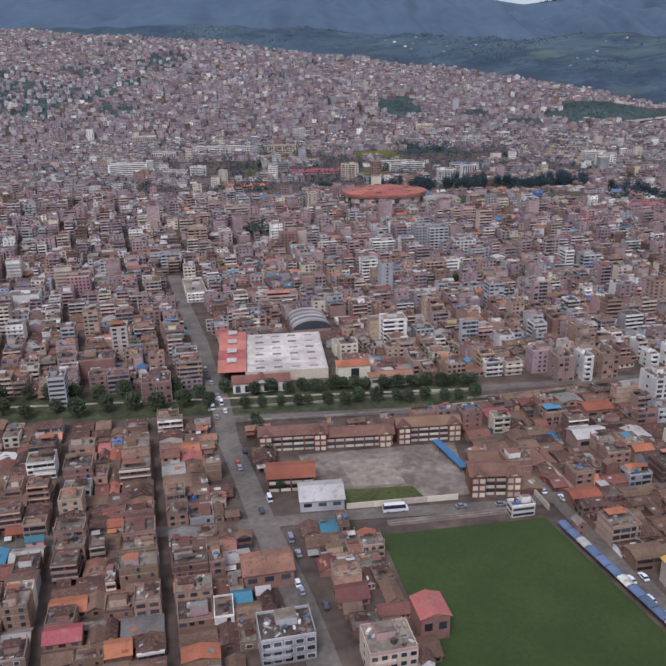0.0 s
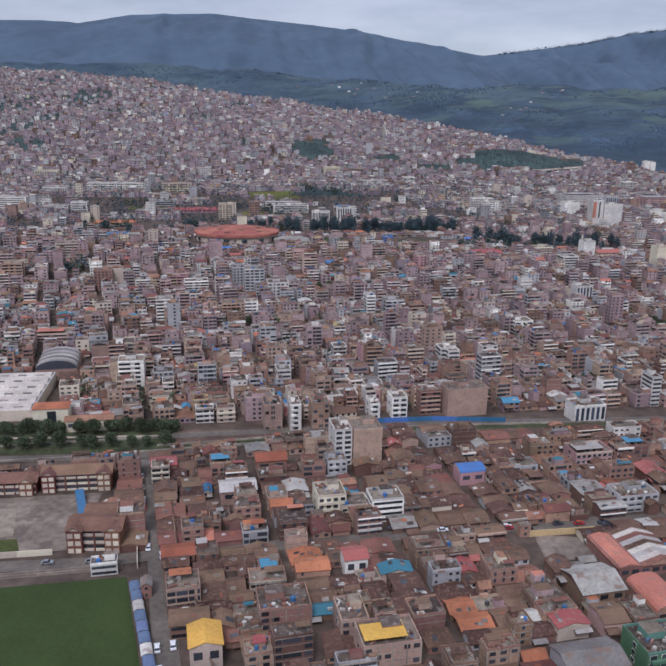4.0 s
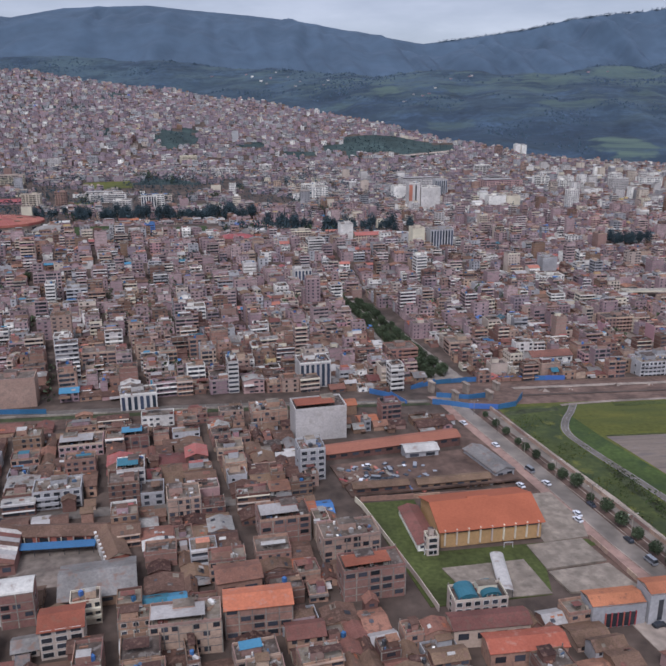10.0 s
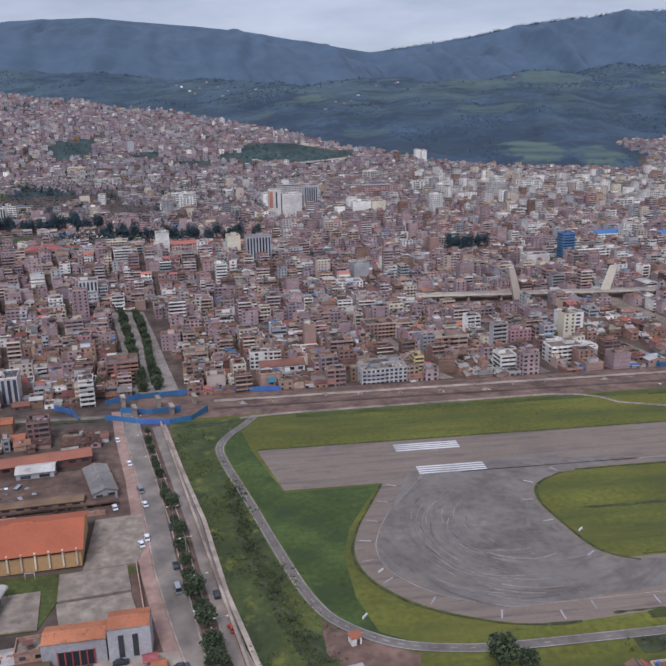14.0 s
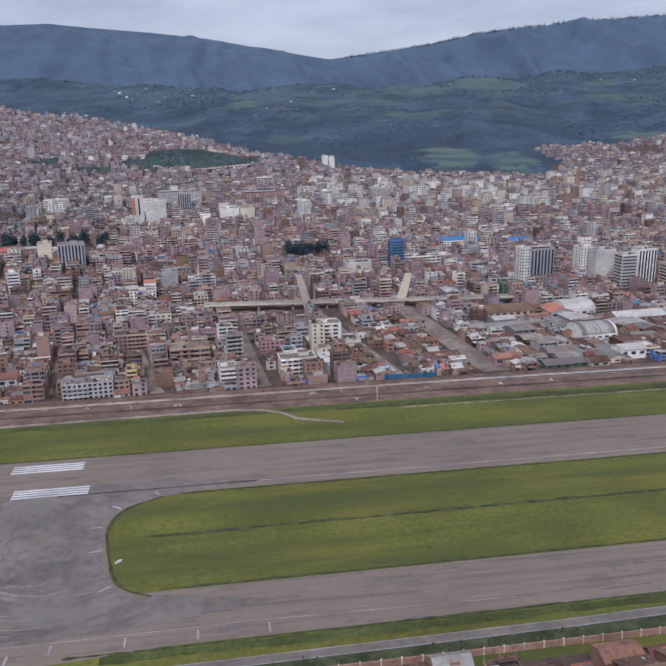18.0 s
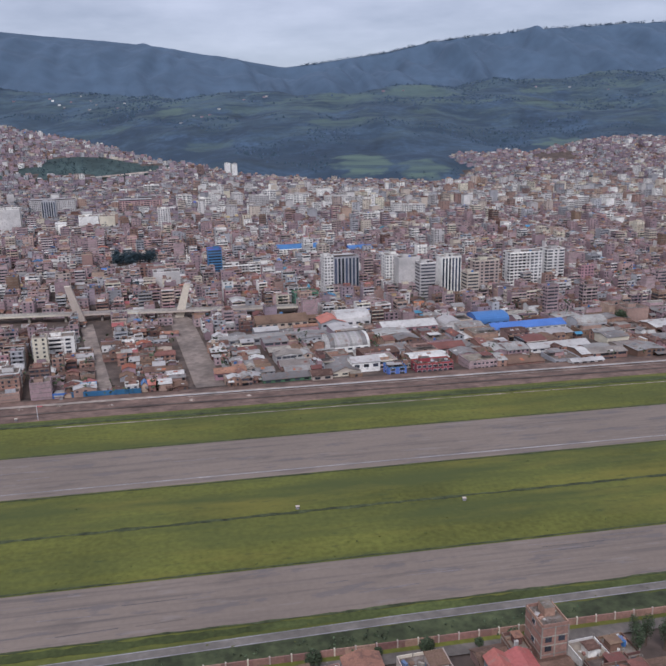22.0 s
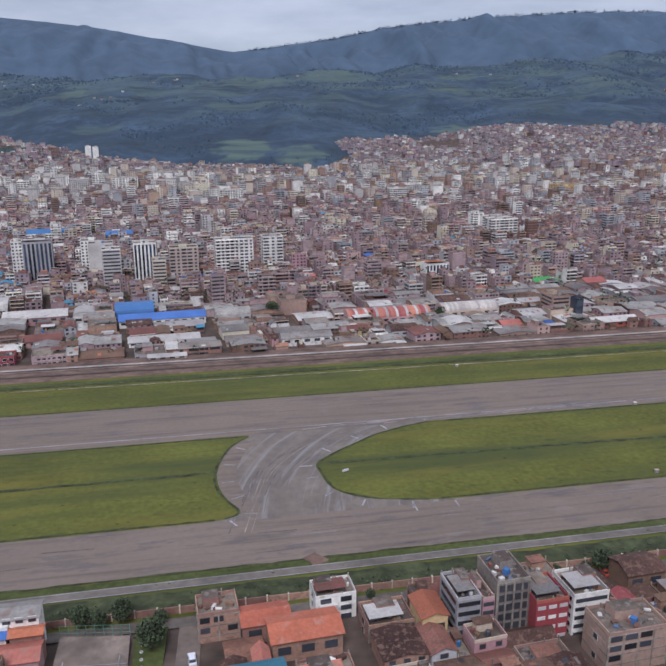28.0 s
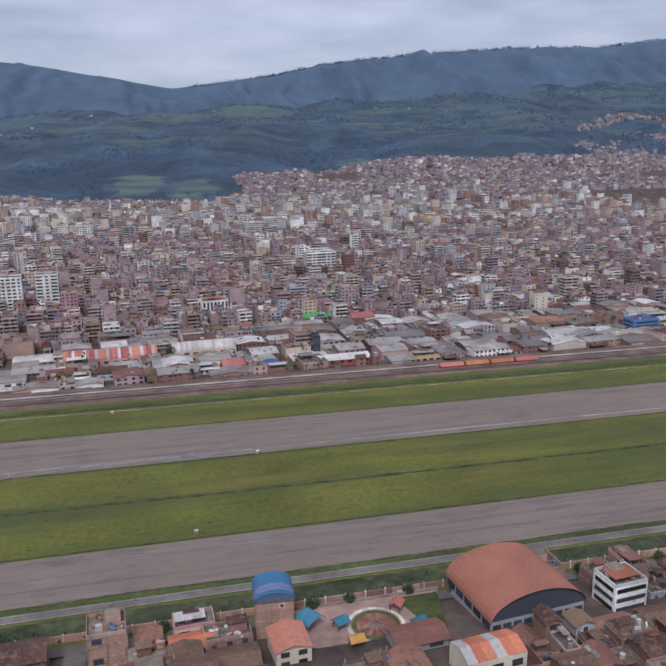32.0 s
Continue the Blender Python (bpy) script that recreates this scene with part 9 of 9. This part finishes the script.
# ---- woods ----
def clumps(a, x, y, z, size, n, tall=1.0, mat_name="leaf"):
    """A ragged crown made of small leaf clumps."""
    for _ in range(n):
        u, v, r = rng.uniform(0, 6.283), rng.uniform(-0.9, 1), rng.random() ** 0.4
        q = math.sqrt(max(0, 1 - v * v))
        px, py, pz = x + size * r * q * math.cos(u), y + size * r * q * math.sin(u), z + size * tall * r * v
        s = size * rng.uniform(0.22, 0.42) * (0.42 if n > 400 else 0.7 if n > 40 else 1)
        t = [(px + s * rng.uniform(-1, 1), py + s * rng.uniform(-1, 1), pz + s * rng.uniform(-1, 1)) for _ in range(4)]
        for i in ((0, 1, 2), (0, 2, 3), (0, 3, 1), (1, 3, 2)):
            a.face([t[j] for j in i], mat_name)


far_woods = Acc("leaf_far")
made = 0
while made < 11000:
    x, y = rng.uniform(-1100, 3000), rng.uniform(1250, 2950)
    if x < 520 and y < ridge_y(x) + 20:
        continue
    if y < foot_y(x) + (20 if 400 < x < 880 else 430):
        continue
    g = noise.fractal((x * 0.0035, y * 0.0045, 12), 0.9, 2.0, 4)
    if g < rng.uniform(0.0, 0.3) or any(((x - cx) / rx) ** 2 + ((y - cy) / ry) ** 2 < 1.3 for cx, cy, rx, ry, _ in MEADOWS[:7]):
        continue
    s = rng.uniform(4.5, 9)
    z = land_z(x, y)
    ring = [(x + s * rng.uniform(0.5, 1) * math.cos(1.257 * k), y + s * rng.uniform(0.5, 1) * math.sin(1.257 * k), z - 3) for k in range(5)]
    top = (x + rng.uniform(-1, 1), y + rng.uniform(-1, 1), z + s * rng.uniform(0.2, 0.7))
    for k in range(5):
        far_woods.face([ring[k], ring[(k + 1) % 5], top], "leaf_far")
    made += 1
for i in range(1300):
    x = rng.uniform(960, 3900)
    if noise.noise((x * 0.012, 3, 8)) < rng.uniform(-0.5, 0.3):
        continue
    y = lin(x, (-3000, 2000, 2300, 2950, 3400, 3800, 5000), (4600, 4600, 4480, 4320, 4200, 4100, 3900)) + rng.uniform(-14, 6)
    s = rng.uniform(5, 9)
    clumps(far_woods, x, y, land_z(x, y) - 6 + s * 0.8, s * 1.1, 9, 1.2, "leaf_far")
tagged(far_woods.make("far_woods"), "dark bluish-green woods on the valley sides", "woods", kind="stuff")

# ---- trees ----
def tree_kind(label, height, spread, tall, n, leaf="leaf"):
    e = thing("tree", 0, -3000, 0, 0, label, "tree", "trees")
    a = Acc()
    k = 7
    for z0, z1, r0, r1 in ((-0.5, height * 0.3, height * 0.045, height * 0.03), (height * 0.3, height * 0.75, height * 0.03, height * 0.01)):
        for i in range(k):
            t0, t1 = 6.2832 * i / k, 6.2832 * (i + 1) / k
            a.face([(r0 * math.cos(t0), r0 * math.sin(t0), z0), (r0 * math.cos(t1), r0 * math.sin(t1), z0), (r1 * math.cos(t1), r1 * math.sin(t1), z1), (r1 * math.cos(t0), r1 * math.sin(t0), z1)], "bark")
    for i in range(5):
        t0 = rng.uniform(0, 6.28)
        z0, r = height * rng.uniform(0.3, 0.5), spread * 0.6
        p, q = (0, 0, z0), (r * math.cos(t0), r * math.sin(t0), z0 + height * 0.2)
        a.face([p, (p[0], p[1], p[2] + 0.2), q], "bark")
        a.face([(0.1, 0.1, z0), (0, 0, z0 + 0.2), q], "bark")
    a.make("trunk", e)
    a = Acc(leaf)
    clumps(a, 0, 0, height * 0.62, spread, n, tall, leaf)
    for _ in range(4):
        clumps(a, rng.uniform(-0.5, 0.5) * spread, rng.uniform(-0.5, 0.5) * spread, height * rng.uniform(0.5, 0.8), spread * 0.55, max(60, n // 6), tall, leaf)
    a.make("crown", e)
    return e


ROUND = [tree_kind("round dark green street tree beside the road", 6, 2.6, 1.0, 620) for _ in range(3)]
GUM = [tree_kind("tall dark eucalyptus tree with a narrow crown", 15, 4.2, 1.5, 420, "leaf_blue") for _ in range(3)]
CYPRESS = [tree_kind("tall narrow dark green cypress in a park", 9, 1.7, 2.3, 500)]
SPOTS = []


def plant(kinds, x, y, size=1.0):
    k = rng.choice(kinds)
    SPOTS.append(k)
    s = size * rng.uniform(0.8, 1.2)
    copy_thing(k, pose(x, y, land_z(x, y, False), 0, 0, rng.uniform(0, 360)) @ Matrix.Scale(s, 4))


for y in range(24, -150, -9):
    x = lin(y, (-150, -130, -102, -56, -20, 30), (-12, -17.5, -23, -32, -40.2, -51))
    plant(ROUND, x + rng.uniform(-0.5, 0.5), y + rng.uniform(-2.5, 2.5), (0.7 if y > -25 else rng.uniform(0.9, 1.3)) * rng.choice((0.8, 1, 1.1)))
for i in range(44):
    plant(ROUND, -548 + 2.7 * i + rng.uniform(-2, 2), (26, 44, 42)[i % 3] + rng.uniform(-2, 2), 1.15)
for i in range(22):
    plant(ROUND, -690 + 6.2 * i, (24, 42)[i % 2] + rng.uniform(-4, 4), 1.5)
for y in range(-55, 10, 9):
    plant(ROUND, -544 - 0.2 * y + 3, y, 1.0)
for i in range(66):
    plant(GUM, -366 + rng.uniform(0, 208), 622 + rng.uniform(-20, 20), rng.uniform(1.0, 1.3))
for i in range(38):
    plant(GUM, -154 + rng.uniform(0, 180), 575 + rng.uniform(-16, 16), rng.uniform(0.95, 1.25))
for i in range(14):
    plant(GUM, -480 + rng.uniform(-6, 126), 650 + rng.uniform(-13, 13), 0.9)
for i in range(24):
    y = 103 + 7 * i
    plant(ROUND, lin(y, (103, 160, 216, 270), (-60, -71, -81, -92)) + rng.uniform(-1, 1), y, rng.uniform(0.9, 1.35))
    plant(ROUND, lin(y, (105, 150, 205, 271), (-51.5, -59.6, -68.7, -82)) + rng.uniform(-1, 1), y + 3, rng.uniform(0.9, 1.35))
for i in range(16):
    plant(GUM, 237 + rng.uniform(-20, 20), 474 + rng.uniform(-9, 9), 1.0)
for x, y, s in ((318, 235, 1.5), (323, 240, 1.4), (-420, 240, 1.5), (-410, 246, 1.5), (-400, 240, 1.3), (-300, 205, 1.2), (-345, 95, 1.3), (-352, 85, 1.3), (585, 165, 1.6), (690, 140, 1.3), (-345, 330, 1.3), (-335, 335, 1.4), (850, 250, 1.4), (856, 258, 1.5), (862, 244, 1.3), (60, -146, 1.6), (66, -149, 1.3)):
    plant(ROUND, x, y, s)
for x, y in ((409, -159), (412.5, -162), (407.4, -155.7), (404, -163), (415, -166)):
    plant(CYPRESS, x, y, 1.0)
for x in range(300, 960, 13):
    if rng.random() < 0.75:
        plant(ROUND, x + rng.uniform(-3, 3), -149.5 + rng.uniform(-1, 1.2), rng.uniform(0.5, 0.85))
for x, y, s in ((432, -160, 1.2), (436, -164, 1.3), (440, -168, 1.1), (518.6, -161, 1.25), (501, -147.5, 0.9), (511, -147.5, 1.0), (640, -150, 1.1), (485, -152, 1.0)):
    plant(ROUND, x, y, s)
for k in ROUND + GUM + CYPRESS:
    for o in k.children_recursive:
        bpy.data.objects.remove(o)
    bpy.data.objects.remove(k)

town_green = Acc("leaf")
for _ in range(8500):
    x, y = rng.uniform(-950, 1300), rng.uniform(60, 1250)
    if not is_free(x, y, 1.0) or noise.noise((x * 0.01, y * 0.01, 21)) < -0.05:
        continue
    s = rng.uniform(1.8, 4.6)
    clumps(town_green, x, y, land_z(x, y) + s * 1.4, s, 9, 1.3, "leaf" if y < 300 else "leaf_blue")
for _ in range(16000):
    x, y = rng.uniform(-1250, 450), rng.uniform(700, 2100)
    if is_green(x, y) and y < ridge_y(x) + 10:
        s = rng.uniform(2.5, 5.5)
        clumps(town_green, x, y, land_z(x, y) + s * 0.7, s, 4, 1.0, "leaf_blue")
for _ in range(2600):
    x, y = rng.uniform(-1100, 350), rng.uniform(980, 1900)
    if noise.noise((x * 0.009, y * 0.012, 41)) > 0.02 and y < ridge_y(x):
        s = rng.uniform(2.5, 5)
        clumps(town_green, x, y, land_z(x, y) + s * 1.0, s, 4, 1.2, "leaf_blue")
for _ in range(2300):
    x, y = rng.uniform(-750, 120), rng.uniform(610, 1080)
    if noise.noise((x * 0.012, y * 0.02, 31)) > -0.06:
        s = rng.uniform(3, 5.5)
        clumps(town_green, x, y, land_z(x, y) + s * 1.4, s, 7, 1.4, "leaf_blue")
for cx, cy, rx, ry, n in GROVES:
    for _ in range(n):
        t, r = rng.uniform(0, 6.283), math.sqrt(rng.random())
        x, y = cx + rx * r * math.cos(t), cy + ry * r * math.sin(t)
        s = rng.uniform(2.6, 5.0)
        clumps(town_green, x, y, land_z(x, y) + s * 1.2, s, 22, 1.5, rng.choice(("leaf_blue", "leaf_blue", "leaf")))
tagged(town_green.make("town_trees"), "scattered dark green trees between the houses", "trees", kind="stuff")

weeds = Acc("grass_dark", "grass", "leaf")
for _ in range(1800):
    y = rng.choice((rng.uniform(-101, -40), rng.uniform(2, 42), rng.uniform(2, 42), rng.uniform(-140, -129), rng.uniform(-101, -90)))
    x = rng.uniform(60, 1300) if y < 0 else rng.uniform(-20, 1300)
    if -104 < y < -38 and (x < 122 or 536 < x < 626):
        continue
    s = rng.uniform(0.25, 0.65)
    for _ in range(2):
        t = [(x + s * rng.uniform(-1.4, 1.4), y + s * rng.uniform(-1, 1), s * rng.uniform(0, 0.6)) for _ in range(3)]
        weeds.face(t, rng.choice(("grass_dark", "grass", "grass")))
for _ in range(2600):
    y = rng.uniform(-142, 36)
    x = wall_x(y) + 1.5 + rng.random() * (20 + max(0, -40 - y) * 0.1)
    if noise.noise((x * 0.07, y * 0.07, 13)) < 0.02:
        continue
    s = rng.uniform(0.5, 1.4)
    clumps(weeds, x, y, s * 0.1, s, 3, 0.3, rng.choice(("grass_rough", "grass", "grass_lush")))
for _ in range(420):
    y = rng.uniform(-138, -30)
    x = lin(y, (-138, -120, -100, -77, -47, -30), (12, 5, 0.5, -5.5, -9.5, -11)) + rng.gauss(0, 1.9)
    s = rng.uniform(0.7, 1.7)
    clumps(weeds, x, y, s * 0.15, s, 7, 0.4, rng.choice(("grass_rough", "grass_lush", "scrub_dark")))
for _ in range(1500):
    x, y = rng.uniform(95, 1300), rng.choice((-141, -143.5, -145)) + rng.uniform(-1.6, 1.2)
    if noise.noise((x * 0.03, y * 0.1, 5)) > -0.15:
        s = rng.uniform(0.5, 1.7)
        clumps(weeds, x, y, land_z(x, y) + s * 0.4, s, 4, 0.8, "leaf")
tagged(weeds.make("weeds"), "tufts of rough grass and weeds on the airfield", "grass", kind="stuff")


# ---- vehicles ----
def car_kind(paint, word, kind="car"):
    big = {"car": (4.2, 1.75, 1.45), "van": (5.0, 1.95, 2.2), "bus": (9.5, 2.5, 3.0), "truck": (7.0, 2.4, 2.9)}[kind]
    l, w, h = big
    e = thing(kind, 0, -3000, 0, 0, f"{word} {kind} standing on the road", kind, kind + "s")
    bm = bmesh.new()
    low = h * (0.62 if kind == "car" else 0.5)
    prof = [(-l / 2, 0.3), (l / 2, 0.3), (l / 2, low * 0.85), (l / 2 - 0.15, low), (-l / 2 + 0.1, low), (-l / 2, low * 0.8)]
    for s in (-1, 1):
        bm.faces.new([bm.verts.new((x, s * w / 2, z)) for x, z in prof])
    bm.verts.ensure_lookup_table()
    n = len(prof)
    for i in range(n):
        j = (i + 1) % n
        bm.faces.new((bm.verts[i], bm.verts[j], bm.verts[n + j], bm.verts[n + i]))
    bmesh.ops.recalc_face_normals(bm, faces=bm.faces)
    me = bpy.data.meshes.new("body")
    bm.to_mesh(me)
    bm.free()
    me.materials.append(MATS[paint])
    new("body", me).parent = e
    a = Acc()
    x0, x1 = (-l * 0.38, l * 0.22) if kind == "car" else (-l / 2 + 0.05, l * 0.42)
    c = [(x0, -w / 2 + 0.06, low), (x1, -w / 2 + 0.06, low), (x1, w / 2 - 0.06, low), (x0, w / 2 - 0.06, low)]
    t = [(x0 + 0.35, -w / 2 + 0.2, h), (x1 - 0.5, -w / 2 + 0.2, h), (x1 - 0.5, w / 2 - 0.2, h), (x0 + 0.35, w / 2 - 0.2, h)]
    for i in range(4):
        j = (i + 1) % 4
        a.face([c[i], c[j], t[j], t[i]], "glass_dark")
    a.make("glazing", e, "dark glazing")
    a = Acc()
    a.box(x0 / 2 + x1 / 2 - 0.08, 0, h, x1 - x0 - 0.85, w - 0.4, 0.06, 0, paint, under=True)
    a.make("roof", e)
    for wx in (-l * 0.31, l * 0.31):
        for wy in (-w / 2, w / 2):
            a = Acc()
            ring = [(wx + 0.33 * math.cos(6.2832 * i / 10), 0.33 + 0.33 * math.sin(6.2832 * i / 10)) for i in range(10)]
            for s in (-0.1, 0.1):
                a.face([(x, wy + s, z) for x, z in ring], "metal_dark")
            for i in range(10):
                p, q = ring[i], ring[(i + 1) % 10]
                a.face([(p[0], wy - 0.1, p[1]), (q[0], wy - 0.1, q[1]), (q[0], wy + 0.1, q[1]), (p[0], wy + 0.1, p[1])], "metal_dark")
            a.make("wheel", e)
    return e


CARS = [car_kind("car_white", "white"), car_kind("car_white", "white"), car_kind("car_dark", "dark"), car_kind("car_silver", "silver"), car_kind("car_red", "red")]
VANS = [car_kind("car_white", "white", "van"), car_kind("car_silver", "grey", "van")]
BUS = [car_kind("car_white", "white", "bus"), car_kind("car_red", "red", "truck")]


def park(kinds, x, y, deg):
    copy_thing(rng.choice(kinds), pose(x, y, land_z(x, y, False) + 0.32, 0, 0, deg))


for x, y, k in ((-55, -42.5, CARS), (-44, -41.7, CARS), (-41, -66, CARS), (-42.5, -70, CARS), (-28.6, -98.3, VANS), (-16.5, -103, CARS), (-11.8, -120, CARS), (-62, 20, CARS), (-54, -5, CARS), (-47, -30, VANS), (-30, -85, CARS), (-33, -60, CARS), (-22, -112, CARS)):
    park(k, x, y, 105 + rng.uniform(-5, 5))
for i in range(26):
    s = rng.random()
    park(CARS if i % 5 else VANS, lin(s, (0, 0.5, 1), (-517, -545, -590)) + rng.choice((-2.6, 2.6)), lin(s, (0, 0.5, 1), (-130, -35, 130)), 102)
for i in range(16):
    s = rng.random()
    park(CARS, lin(s, (0, 1), (-411, -440)) + rng.choice((-2.4, 2.4)), lin(s, (0, 1), (-140, 5)), 100)
scrap = Acc()
for _ in range(420):
    x, y = rng.uniform(-126, -60), rng.uniform(-43, -14)
    if y < -14 + (x + 68) * 0.16 and y > -46 + (x + 124) * 0.1:
        scrap.box(x, y, land_z(x, y, False) + 0.3, rng.uniform(0.6, 4.2), rng.uniform(0.5, 1.8), rng.uniform(0.3, 1.5), rng.uniform(0, 3.1), rng.choice(("sheet_grey", "car_dark", "sheet_faded", "metal_dark", "tile_brown", "sheet_red", "concrete", "dirt", "dirt")))
tagged(scrap.make("yard_scrap"), "heaps of scrap, crates and car parts in the yard", "scrap", kind="stuff")
for i in range(46):
    park(CARS[2:4] * 5 + CARS[:1] + VANS[1:] + BUS[:1] * (i % 9 == 0), rng.uniform(-120, -66), rng.uniform(-36, -20), rng.uniform(0, 360))
for i in range(12):
    park(CARS, rng.uniform(-340, -250), -57 + rng.uniform(-2, 2), 5)
for x, y in ((-42, -130), (-39, -140), (-27.5, -142.5), (-25.5, -134)):
    park(CARS, x, y, rng.choice((10, 95)))
park(BUS[:1], -487, -74, 4)
for px in (-462, -447, -440):
    park(CARS, px, -73.6 + 0.02 * (px + 460), 4)
for x, y, k in ((470, -149.8, VANS), (452, -150.2, CARS), (484, -151.4, CARS), (742, -148, CARS), (640, -151.5, CARS), (668, -170, CARS), (620, -166, CARS), (528, -168, CARS), (-24, -170, BUS[1:]), (-20, -158, CARS)):
    park(k, x, y, rng.choice((0, 3, 94)))
for k in CARS + VANS + BUS:
    for o in k.children_recursive:
        bpy.data.objects.remove(o)
    bpy.data.objects.remove(k)


# ---- street lamps along the avenue ----
for y in range(30, -150, -22):
    x = lin(y, (-129, -100, -53, -2, 30), (-12, -20.3, -32.4, -45.8, -53)) - 1.2
    e = thing("street_lamp", x, y, land_z(x, y, False), 0.2, "tall grey street lamp with twin arms", "lamp", "street lamps")
    a = Acc()
    a.box(0, 0, 0, 0.18, 0.18, 8, 0, "concrete")
    a.make("pole", e)
    for s in (-1, 1):
        a = Acc()
        a.box(s * 0.9, 0, 8, 1.9, 0.12, 0.12, 0, "concrete", under=True)
        a.make("arm", e)
        a = Acc()
        a.box(s * 1.8, 0, 7.85, 0.7, 0.3, 0.18, 0, "plaster_white", under=True)
        a.make("lamp_head", e)
